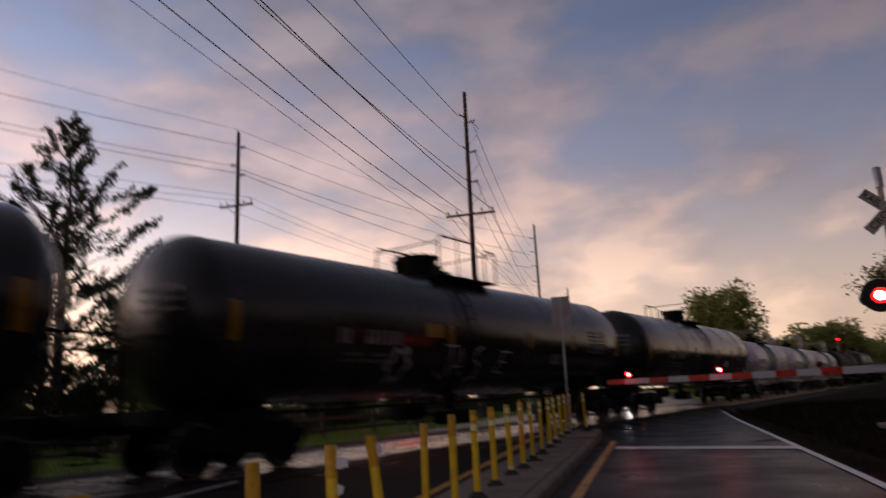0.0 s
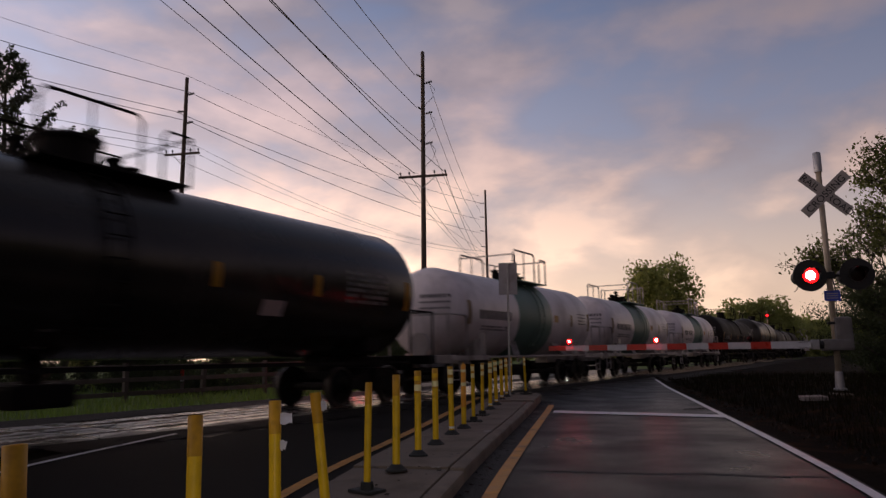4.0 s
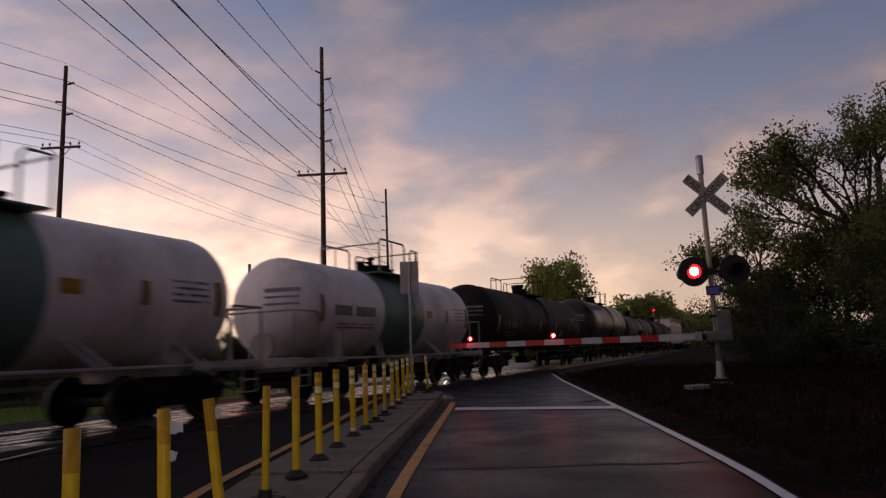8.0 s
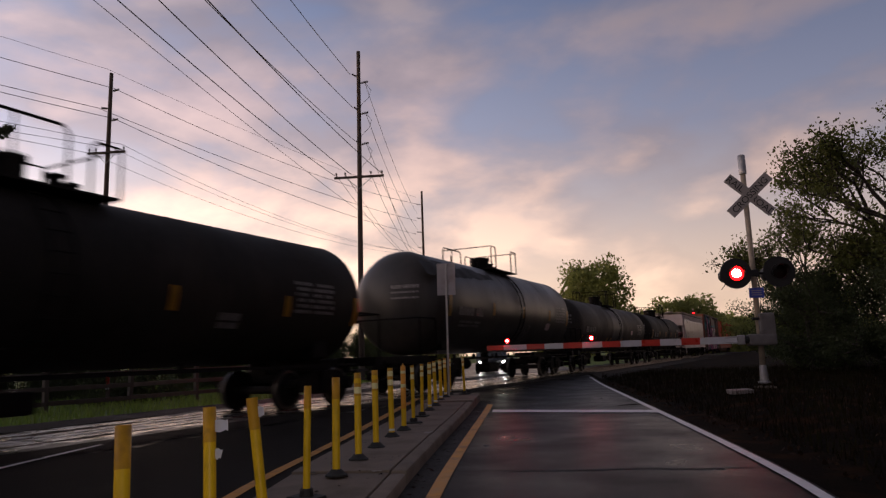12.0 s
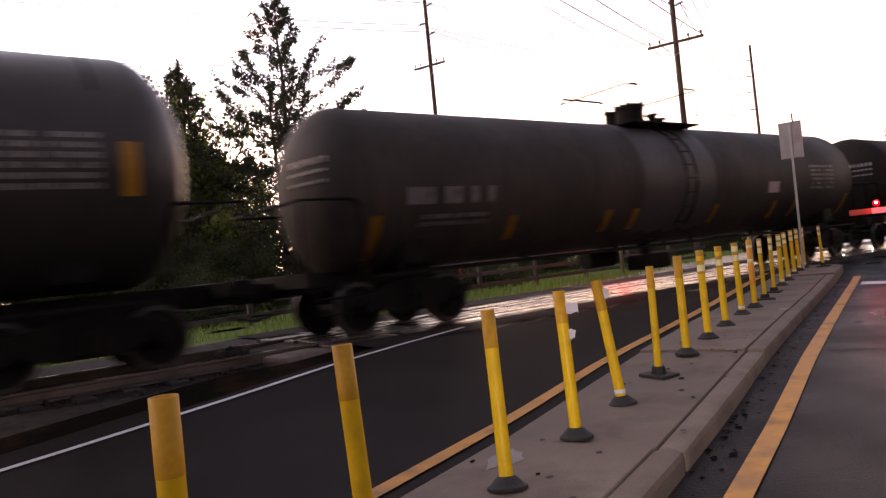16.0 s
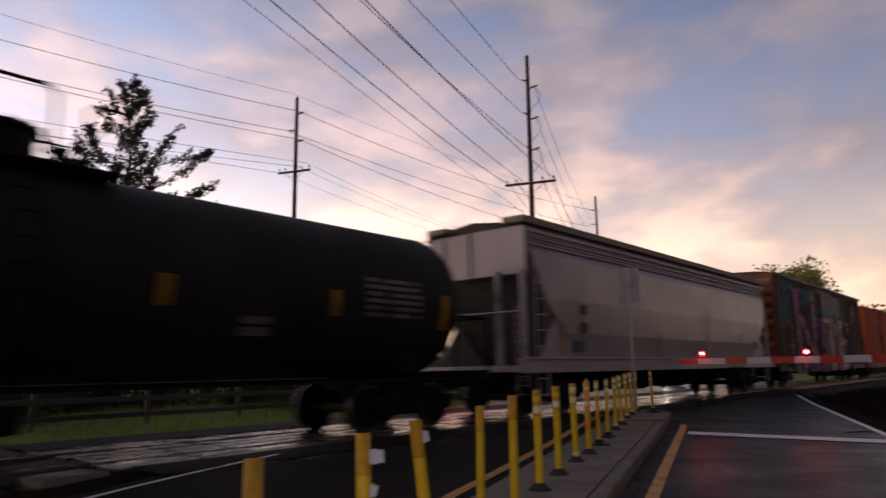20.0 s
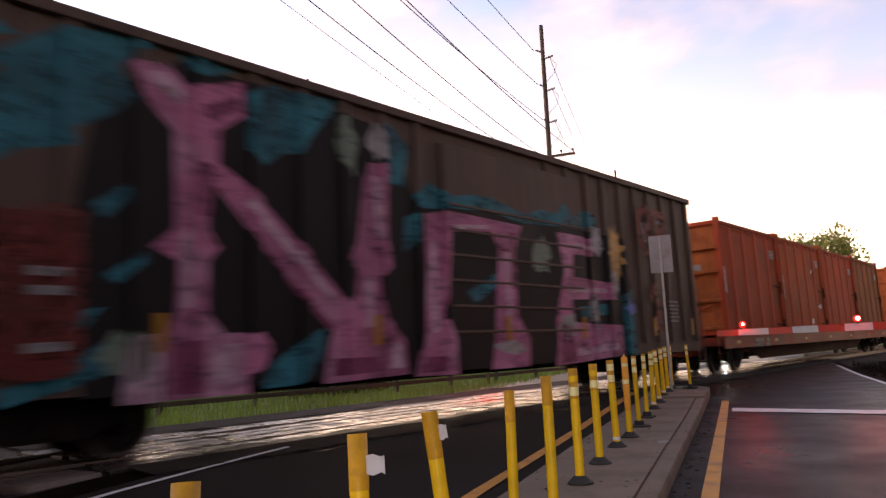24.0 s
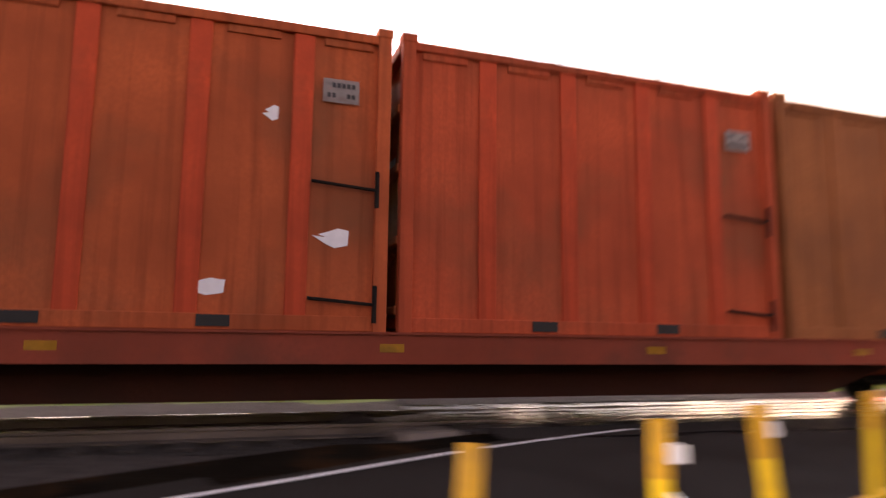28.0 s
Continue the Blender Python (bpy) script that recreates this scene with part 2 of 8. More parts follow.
M_REFLECT = mat("reflective_band", (0.98, 0.86, 0.42), 0.25, vary=0.08, scale=8, fine=90, bump=0.02)
M_REFLECT_W = mat("reflective_white", (0.85, 0.84, 0.80), 0.3, vary=0.1, scale=8, fine=90, bump=0.02)
M_ORANGE_CAP = mat("post_orange_plastic", (0.80, 0.34, 0.02), 0.45, vary=0.15, scale=6, fine=50, bump=0.05)
M_RUBBER = mat("black_rubber", (0.022, 0.021, 0.02), 0.7, vary=0.3, scale=8, fine=60, bump=0.3)
M_PAPER = mat("white_paper_tag", (0.86, 0.86, 0.90), 0.7, vary=0.06, scale=9, fine=50, bump=0.1)
M_GALV = mat("galvanised_steel", (0.42, 0.41, 0.41), 0.45, metal=0.6, vary=0.15, scale=6, fine=40, bump=0.1, dirt=(0.22, 0.19, 0.16), dirt_amt=0.6, dirt_scale=4)
M_SIGNBACK = mat("aluminium_sign_back", (0.36, 0.34, 0.35), 0.5, metal=0.35, vary=0.12, scale=4, fine=40, bump=0.05, dirt=(0.22, 0.17, 0.15), dirt_amt=0.5, dirt_scale=3)
M_MASTWHITE = mat("mast_paint", (0.36, 0.30, 0.22), 0.5, vary=0.15, scale=5, fine=40, bump=0.1, dirt=(0.23, 0.19, 0.16), dirt_amt=0.6, dirt_scale=4)
M_SIGNWHITE = mat("crossbuck_white", (0.33, 0.31, 0.30), 0.4, vary=0.08, scale=5, fine=40, bump=0.03)
M_BLACK = mat("matt_black_paint", (0.012, 0.012, 0.012), 0.55, vary=0.3, scale=6, fine=40, bump=0.1)
M_LETTER = mat("black_letters", (0.015, 0.015, 0.016), 0.5, vary=0.1, scale=6, fine=40, bump=0)
M_BLUE = mat("blue_enamel_sign", (0.04, 0.07, 0.40), 0.4, vary=0.1, scale=6, fine=40, bump=0.02)
M_ARM_RED = mat("gate_red_sheeting", (0.55, 0.035, 0.02), 0.35, vary=0.12, scale=6, fine=60, bump=0.03)
M_ARM_WHITE = mat("gate_white_sheeting", (0.60, 0.60, 0.62), 0.35, vary=0.08, scale=6, fine=60, bump=0.03)
M_LAMP_ON = mat("red_lens_lit", (0.5, 0.01, 0.01), 0.2, emit=(1.0, 0.0012, 0.0016), strength=46.0, bump=0)
M_FLASH_ON = mat("flasher_lens_lit", (0.5, 0.01, 0.01), 0.2, emit=(1.0, 0.0012, 0.0016), strength=26.0, bump=0)
M_FLASH_CORE = mat("flasher_bulb_lit", (0.8, 0.3, 0.2), 0.2, emit=(1.0, 0.40, 0.36), strength=26.0, bump=0)
M_LAMP_CORE = mat("lamp_bulb_lit", (0.8, 0.3, 0.2), 0.2, emit=(1.0, 0.22, 0.19), strength=56.0, bump=0)
M_TAG = mat("white_paint_dab", (0.74, 0.70, 0.74), 0.6, vary=0.2, scale=8, fine=40, bump=0.05)
M_CROSS_WOOD = mat("pale_crossing_timber", (0.17, 0.135, 0.11), 0.55, vary=0.3, scale=3, fine=25, bump=0.3, dirt=(0.10, 0.08, 0.07), dirt_amt=0.7, dirt_scale=2.5, rough_vary=0.25)
M_MORTAR = mat("pale_mortar", (0.30, 0.265, 0.24), 0.85, vary=0.2, scale=5, fine=50, bump=0.3, spec=0.3)
M_LEAFLITTER = mat("dead_leaves", (0.038, 0.022, 0.013), 0.8, vary=0.4, scale=6, fine=30, bump=0, dirt=(0.075, 0.055, 0.040), dirt_amt=0.7, dirt_scale=5, spec=0.1)
M_LAMP_OFF = mat("red_lens_dark", (0.012, 0.003, 0.003), 0.4, bump=0, spec=0.2)
M_FAR_LAMP = mat("far_flasher_lit", (0.5, 0.01, 0.01), 0.2, emit=(1.0, 0.004, 0.006), strength=110.0, bump=0)
M_HEADLAMP = mat("headlamp_lit", (0.9, 0.9, 0.9), 0.2, emit=(1.0, 0.97, 0.92), strength=60.0, bump=0)
M_POLE = mat("weathered_pole_wood", (0.085, 0.065, 0.052), 0.85, vary=0.3, scale=1.5, fine=30, bump=0.4)
M_CERAMIC = mat("insulator_glaze", (0.14, 0.13, 0.14), 0.3, vary=0.1, scale=5, fine=30, bump=0)
M_WIRE = mat("cable_black", (0.03, 0.028, 0.03), 0.6, vary=0.1, scale=2, fine=20, bump=0)
# far leaves: haze and west light put in as paler green
M_LEAF_HAZED = mat("hazed_far_leaves", (0.30, 0.33, 0.10), 0.7, vary=0.35, scale=0.3, fine=3, bump=0, dirt=(0.20, 0.22, 0.06), dirt_amt=0.7, dirt_scale=0.2, thin=0.6)
M_BARK = mat("bark", (0.04, 0.031, 0.025), 0.9, vary=0.3, scale=3, fine=30, bump=0.7)
M_LEAF = mat("spring_leaves", (0.16, 0.20, 0.045), 0.7, vary=0.4, scale=0.8, fine=6, bump=0, dirt=(0.15, 0.17, 0.045), dirt_amt=0.6, dirt_scale=0.5, thin=0.6)
M_LEAF_THIN = mat("thin_young_leaves", (0.12, 0.138, 0.034), 0.7, vary=0.4, scale=0.8, fine=6, bump=0, dirt=(0.085, 0.095, 0.028), dirt_amt=0.6, dirt_scale=0.5, thin=0.5)
M_LEAF_DARK = mat("dense_leaves", (0.045, 0.06, 0.02), 0.75, vary=0.4, scale=0.8, fine=6, bump=0, dirt=(0.07, 0.085, 0.025), dirt_amt=0.6, dirt_scale=0.5, thin=0.35)
M_CEDAR = mat("conifer_sprays", (0.04, 0.055, 0.025), 0.8, vary=0.4, scale=0.8, fine=6, bump=0, dirt=(0.09, 0.05, 0.035), dirt_amt=0.6, dirt_scale=0.4, thin=0.2)
M_STEEL_RAIL = mat("rail_steel", (0.20, 0.17, 0.15), 0.4, metal=0.8, vary=0.25, scale=3, fine=40, bump=0.1)
M_RAILTOP = mat("polished_rail_head", (0.55, 0.53, 0.52), 0.22, metal=1.0, vary=0.1, scale=3, fine=40, bump=0)
M_TIE = mat("creosoted_tie", (0.045, 0.036, 0.03), 0.9, vary=0.3, scale=3, fine=30, bump=0.5, random_tint=0.2)
M_FENCE = mat("grey_fence_wood", (0.12, 0.10, 0.085), 0.85, vary=0.3, scale=3, fine=30, bump=0.4, random_tint=0.2)
# train
M_TANK_BLACK = mat("tank_black_paint", (0.026, 0.023, 0.020), 0.66, vary=0.35, scale=0.7, fine=14, bump=0.06, dirt=(0.05, 0.04, 0.033), dirt_amt=0.6, dirt_scale=0.5, spec=0.12, streak=0.35)
M_TANK_GLOSS = mat("tank_glossy_black_paint", (0.022, 0.019, 0.0175), 0.24, vary=0.35, scale=0.7, fine=14, bump=0.04, dirt=(0.045, 0.036, 0.03), dirt_amt=0.6, dirt_scale=0.5, rough_vary=0.08, spec=0.5)
M_TANK_GREY = mat("tank_charcoal_paint", (0.042, 0.039, 0.036), 0.40, vary=0.25, scale=0.7, fine=14, bump=0.03, dirt=(0.065, 0.053, 0.044), dirt_amt=0.6, dirt_scale=0.45, spec=0.4, streak=0.3, rough_vary=0.1)
M_TANK_DULL = mat("tank_dull_charcoal_paint", (0.044, 0.039, 0.034), 0.62, vary=0.25, scale=0.7, fine=14, bump=0.04, dirt=(0.090, 0.073, 0.060), dirt_amt=0.6, dirt_scale=0.45, spec=0.18, streak=0.45)
M_TANK_PATCH = mat("tank_repaint", (0.070, 0.067, 0.068), 0.5, vary=0.2, scale=0.7, fine=14, bump=0.04, dirt=(0.075, 0.066, 0.06), dirt_amt=0.6, dirt_scale=0.6, spec=0.25, streak=0.4)
M_SOOT = mat("soot_stain", (0.014, 0.013, 0.013), 0.6, vary=0.3, scale=2, fine=14, bump=0.05, dirt=(0.028, 0.025, 0.023), dirt_amt=0.6, dirt_scale=1.5, spec=0.2)
M_TANK_WHITE = mat("tank_white_paint", (0.82, 0.745, 0.765), 0.42, vary=0.08, scale=0.6, fine=16, bump=0.05, dirt=(0.33, 0.27, 0.25), dirt_amt=0.6, dirt_scale=0.55, streak=0.22)
M_TANK_GREEN = mat("tank_green_band", (0.12, 0.215, 0.18), 0.5, vary=0.18, scale=0.9, fine=16, bump=0.05, dirt=(0.09, 0.08, 0.07), dirt_amt=0.6, dirt_scale=0.7)
M_TAPE_DIRTY = mat("dirty_reflector_tape", (0.30, 0.19, 0.06), 0.6, vary=0.2, scale=6, fine=40, bump=0.03)
M_GATE_GREY = mat("gate_gear_paint", (0.15, 0.14, 0.135), 0.6, vary=0.2, scale=5, fine=40, bump=0.15, dirt=(0.07, 0.06, 0.05), dirt_amt=0.7, dirt_scale=3)
M_WHITE_STEEL = mat("white_painted_steel", (0.42, 0.38, 0.37), 0.55, vary=0.2, scale=2, fine=25, bump=0.08, dirt=(0.10, 0.07, 0.055), dirt_amt=0.85, dirt_scale=1.8, spec=0.3)
M_UNDER = mat("sooty_underframe", (0.011, 0.0095, 0.009), 0.75, vary=0.35, scale=2, fine=25, bump=0.2, dirt=(0.026, 0.019, 0.014), dirt_amt=0.6, dirt_scale=1.5, spec=0.12)
M_WHEEL = mat("wheel_steel", (0.015, 0.013, 0.012), 0.75, metal=0.2, vary=0.3, scale=4, fine=30, bump=0.1, spec=0.25)
M_WHEEL_RIM = mat("polished_tread", (0.075, 0.07, 0.066), 0.5, metal=0.7, vary=0.2, scale=4, fine=30, bump=0)
M_TRAIN_YELLOW = mat("yellow_reflector_tape", (0.55, 0.27, 0.02), 0.4, vary=0.2, scale=6, fine=40, bump=0.03, dirt=(0.20, 0.11, 0.02), dirt_amt=0.6, dirt_scale=4)
M_STENCIL = mat("white_stencil_paint", (0.34, 0.32, 0.31), 0.6, vary=0.25, scale=10, fine=50, bump=0, dirt=(0.06, 0.055, 0.05), dirt_amt=0.8, dirt_scale=9)
M_STENCIL_DK = mat("black_stencil_paint", (0.10, 0.095, 0.105), 0.6, vary=0.2, scale=10, fine=50, bump=0)
M_HOPPER = mat("hopper_grey_paint", (0.50, 0.44, 0.445), 0.5, vary=0.10, scale=0.6, fine=16, bump=0.05, dirt=(0.28, 0.22, 0.19), dirt_amt=0.6, dirt_scale=0.4, streak=0.25)
M_HOPPER_SIDE = mat("hopper_grey_gloss_paint", (0.43, 0.375, 0.365), 0.36, vary=0.12, scale=0.6, fine=16, bump=0.04, dirt=(0.26, 0.21, 0.18), dirt_amt=0.6, dirt_scale=0.4, streak=0.3, rough_vary=0.1, spec=0.5)
M_STENCIL_GREY = mat("faded_grey_stencil", (0.27, 0.245, 0.25), 0.6, vary=0.2, scale=10, fine=50, bump=0)
M_HOPPER_TOP = mat("hopper_roof_weathered", (0.27, 0.23, 0.18), 0.7, vary=0.25, scale=1, fine=16, bump=0.1)
M_BOXCAR = mat("boxcar_brown_paint", (0.115, 0.082, 0.066), 0.6, vary=0.25, scale=0.8, fine=18, bump=0.08, dirt=(0.13, 0.085, 0.06), dirt_amt=0.6, dirt_scale=0.7, spec=0.2, streak=0.5)
M_BOX_END = mat("boxcar_end_rust", (0.24, 0.065, 0.035), 0.65, vary=0.3, scale=1.0, fine=18, bump=0.1, dirt=(0.30, 0.13, 0.08), dirt_amt=0.6, dirt_scale=0.8, spec=0.2)
M_BOX_PALE = mat("boxcar_end_faded", (0.46, 0.30, 0.23), 0.65, vary=0.2, scale=1.0, fine=18, bump=0.1, dirt=(0.30, 0.14, 0.09), dirt_amt=0.5, dirt_scale=1.2, spec=0.2)
M_RED = mat("container_red_paint", (0.48, 0.091, 0.041), 0.72, vary=0.28, scale=0.9, fine=18, bump=0.10, dirt=(0.22, 0.080, 0.040), dirt_amt=0.85, dirt_scale=0.6, random_tint=0.10, spec=0.1, streak=0.45)
M_RED_OLD = mat("container_faded_paint", (0.34, 0.125, 0.050), 0.72, vary=0.28, scale=0.9, fine=18, bump=0.10, dirt=(0.20, 0.085, 0.045), dirt_amt=0.8, dirt_scale=0.6, random_tint=0.10, spec=0.1, streak=0.5)
M_ORANGE = mat("container_orange_paint", (0.48, 0.112, 0.044), 0.72, vary=0.28, scale=0.9, fine=18, bump=0.10, dirt=(0.19, 0.08, 0.04), dirt_amt=0.8, dirt_scale=0.6, random_tint=0.10, spec=0.1, streak=0.45)
# brighter red for the posts: the glint they catch is put in the colour
M_RED_POST = mat("container_post_glint_red", (0.56, 0.084, 0.036), 0.62, vary=0.25, scale=1.2, fine=18, bump=0.06, dirt=(0.25, 0.07, 0.035), dirt_amt=0.8, dirt_scale=0.8, spec=0.12, streak=0.4)
# container ends: warm end light put into the red, over brown blotches
M_CONT_END = mat("container_end_warm_light", (0.46, 0.145, 0.050), 0.65, vary=0.3, scale=1.3, fine=18, bump=0.12, dirt=(0.22, 0.075, 0.035), dirt_amt=0.8, dirt_scale=1.4, random_tint=0.12, spec=0.1, streak=0.3)
M_FLAT = mat("flatcar_red_paint", (0.27, 0.055, 0.03), 0.55, vary=0.18, scale=1, fine=18, bump=0.06, dirt=(0.10, 0.045, 0.03), dirt_amt=0.7, dirt_scale=0.8, spec=0.2)
M_PLATE = mat("grey_number_plate", (0.42, 0.38, 0.37), 0.6, vary=0.2, scale=6, fine=40, bump=0.03, dirt=(0.28, 0.18, 0.15), dirt_amt=0.6, dirt_scale=4)
M_FLAT_DARK = mat("flatcar_dark_red", (0.050, 0.018, 0.012), 0.75, vary=0.25, scale=1, fine=18, bump=0.08, dirt=(0.030, 0.016, 0.011), dirt_amt=0.7, dirt_scale=0.8, spec=0.15)
M_PINK = mat("spray_pink", (0.47, 0.17, 0.30), 0.6, vary=0.4, scale=1.1, fine=20, bump=0.02, wear=0.55, dirt=(0.56, 0.33, 0.46), dirt_amt=0.8, dirt_scale=1.0, spec=0.25)
M_PINK_PALE = mat("spray_pale_pink", (0.58, 0.40, 0.50), 0.6, vary=0.3, scale=1.6, fine=20, bump=0.02, wear=0.60, dirt=(0.42, 0.15, 0.30), dirt_amt=0.8, dirt_scale=2.0)
M_PINK_DEEP = mat("spray_deep_pink", (0.25, 0.05, 0.13), 0.6, vary=0.3, scale=1.6, fine=20, bump=0.02, wear=0.60, dirt=(0.10, 0.03, 0.06), dirt_amt=0.7, dirt_scale=1.6)
M_TEAL = mat("spray_teal", (0.03, 0.17, 0.22), 0.6, vary=0.5, scale=1.2, fine=20, bump=0.02, wear=0.65, dirt=(0.02, 0.06, 0.08), dirt_amt=0.9, dirt_scale=0.9, spec=0.25)
M_SPRAYBLACK = mat("spray_black", (0.014, 0.0125, 0.0125), 0.6, vary=0.4, scale=1.4, fine=20, bump=0.02, spec=0.2)
M_SPRAYRED = mat("spray_red", (0.20, 0.03, 0.025), 0.6, vary=0.25, scale=1.4, fine=20, bump=0.02, wear=0.80)
M_SPRAYGREY = mat("spray_grey", (0.36, 0.36, 0.37), 0.6, vary=0.25, scale=1.4, fine=20, bump=0.02, wear=0.75)
M_SPRAYTAN = mat("spray_tan", (0.62, 0.38, 0.14), 0.6, vary=0.2, scale=2, fine=20, bump=0.02, wear=0.40)
M_SPRAYBLUE = mat("spray_blue", (0.10, 0.18, 0.52), 0.6, vary=0.2, scale=2, fine=20, bump=0.02, wear=0.50)
M_SPRAYGREEN = mat("spray_grey_green", (0.16, 0.22, 0.17), 0.6, vary=0.2, scale=2, fine=20, bump=0.02, wear=0.70)
M_PLACARD = mat("red_white_placard", (0.72, 0.56, 0.55), 0.5, vary=0.1, scale=9, fine=50, bump=0)
M_CARPAINT = mat("waiting_car_paint", (0.03, 0.03, 0.035), 0.3, vary=0.1, scale=2, fine=30, bump=0)
M_GLASS_DK = mat("dark_car_glass", (0.01, 0.01, 0.012), 0.08, vary=0.1, scale=2, fine=30, bump=0)
M_BUNGALOW = mat("signal_hut_paint", (0.45, 0.40, 0.37), 0.55, vary=0.1, scale=2, fine=30, bump=0.05)

# ---------------------------------------------------------------- mesh helpers


def thing(name, m, label, category, group="", kind=""):
    """An Empty that carries the parts of one thing."""
    ob = new(name)
    ob.empty_display_size = 0.2
    ob.matrix_basis = m
    return tagged(ob, label, category, group, kind)


def mesh_of(bm, name, material, smooth=False):
    me = bpy.data.meshes.new(name)
    bm.normal_update()
    bm.to_mesh(me)
    bm.free()
    for m in material if isinstance(material, (list, tuple)) else (material,):
        me.materials.append(m)
    if smooth:
        me.polygons.foreach_set("use_smooth", [True] * len(me.polygons))
    return me


def part(name, bm, material, parent=None, label="", m=None, smooth=False, kind=""):
    me = bm if isinstance(bm, bpy.types.Mesh) else mesh_of(bm, name, material, smooth)
    ob = new(name, me)
    if parent:
        ob.parent = parent
    if m is not None:
        ob.matrix_basis = m
    return tagged(ob, label, kind=kind)


def solid(name, bm, material, label, category, m=None, group="", kind="", smooth=False):
    ob = new(name, mesh_of(bm, name, material, smooth))
    if m is not None:
        ob.matrix_basis = m
    return tagged(ob, label, category, group, kind)


def box(bm, c, s, m=None, bevel=0.0):
    """A box at centre c of size s, its edges eased by bevel."""
    q = Matrix.Translation(c) @ Matrix.Diagonal((*s, 1))
    r = bmesh.ops.create_cube(bm, size=1.0, matrix=(m @ q) if m else q)
    if bevel:
        es = list({e for v in r["verts"] for e in v.link_edges})
        bmesh.ops.bevel(bm, geom=es, offset=bevel, segments=2, affect="EDGES", profile=0.6)
    return bm


def cyl(bm, a, b, r0, r1=None, seg=12, caps=True):
    a, b = Vector(a), Vector(b)
    d = b - a
    q = Matrix.Translation((a + b) / 2) @ d.to_track_quat("Z", "Y").to_matrix().to_4x4()
    bmesh.ops.create_cone(bm, cap_ends=caps, segments=seg, radius1=r0, radius2=r0 if r1 is None else r1, depth=d.length, matrix=q)
    return bm


def tube(bm, pts, r, seg=6):
    """A bent rod through the points."""
    pts = [Vector(p) for p in pts]
    rings = []
    for i, p in enumerate(pts):
        t = (pts[min(i + 1, len(pts) - 1)] - pts[max(i - 1, 0)]).normalized()
        q = t.to_track_quat("Z", "Y").to_matrix()
        rings.append([bm.verts.new(p + q @ Vector((r * math.cos(2 * math.pi * k / seg), r * math.sin(2 * math.pi * k / seg), 0))) for k in range(seg)])
    for u, v in zip(rings, rings[1:]):
        for k in range(seg):
            bm.faces.new((u[k], u[(k + 1) % seg], v[(k + 1) % seg], v[k]))
    bm.faces.new(rings[0][::-1])
    bm.faces.new(rings[-1])
    return bm


def lathe(bm, profile, seg=32, m=None):
    """Turns (radius, height) pairs round z."""
    rings = []
    for r, z in profile:
        ring = []
        for k in range(seg if r > 1e-5 else 1):
            a = 2 * math.pi * k / seg
            p = Vector((r * math.cos(a), r * math.sin(a), z))
            ring.append(bm.verts.new(m @ p if m else p))
        rings.append(ring)
    for u, v in zip(rings, rings[1:]):
        for k in range(seg):
            k2 = (k + 1) % seg
            quad = [u[k % len(u)], u[k2 % len(u)], v[k2 % len(v)], v[k % len(v)]]
            bm.faces.new(list(dict.fromkeys(quad)))
    return bm


def slab(bm, outline, depth, m=None):
    """A flat outline of (x, y) pairs thickened to depth along z."""
    lo = [bm.verts.new((m @ Vector((x, y, 0))) if m else (x, y, 0)) for x, y in outline]
    hi = [bm.verts.new((m @ Vector((x, y, depth))) if m else (x, y, depth)) for x, y in outline]
    n = len(lo)
    bm.faces.new(lo[::-1])
    bm.faces.new(hi)
    for k in range(n):
        bm.faces.new((lo[k], lo[(k + 1) % n], hi[(k + 1) % n], hi[k]))
    return bm


def words(text, size, material, name, parent, m, depth=0.004):
    """Raised letters in the built-in font, as a mesh."""
    cu = bpy.data.curves.new(name, "FONT")
    cu.body, cu.size, cu.extrude, cu.align_x, cu.align_y = text, size, depth, "CENTER", "CENTER"
    ob = bpy.data.objects.new(name, cu)
    me = bpy.data.meshes.new_from_object(ob)
    bpy.data.objects.remove(ob)
    me.materials.clear()
    me.materials.append(material)
    return part(name, me, material, parent, m=m)


# ---------------------------------------------------------------- lie of the land
AZ, Z_RAIL = radians(19.5), 0.18
ALONG = Vector((math.sin(AZ), math.cos(AZ), 0))       # along the track, away from the camera
SIDE = Vector((math.cos(AZ), -math.sin(AZ), 0))       # across it, towards the camera
GAUGE = 1.435
C0 = Vector((-10.3, 0, 0)) - SIDE * GAUGE / 2         # a point of the track's middle line
TRACK_TURN = -math.degrees(AZ)


def on_track(s, across=0.0, z=0.0):
    p = C0 + ALONG * s + SIDE * across
    return Vector((p.x, p.y, z))


def across_of(x, y):
    return (Vector((x, y, 0)) - C0).dot(SIDE)


def ease(a, b, v):
    v = min(1, max(0, (v - a) / (b - a)))
    return v * v * (3 - 2 * v)


def slope_z(y):
    """The road climbs a little towards the crossing."""
    for (a, za), (b, zb) in zip(SLOPE, SLOPE[1:]):
        if y < b:
            return za + (zb - za) * max(0, y - a) / (b - a)
    return SLOPE[-1][1]


SLOPE = [(0.0, -0.115), (2.6, -0.105), (4.3, -0.085), (5.15, -0.05), (6.0, -0.008), (7.0, 0.012), (9.0, 0.025), (16.0, 0.03)]


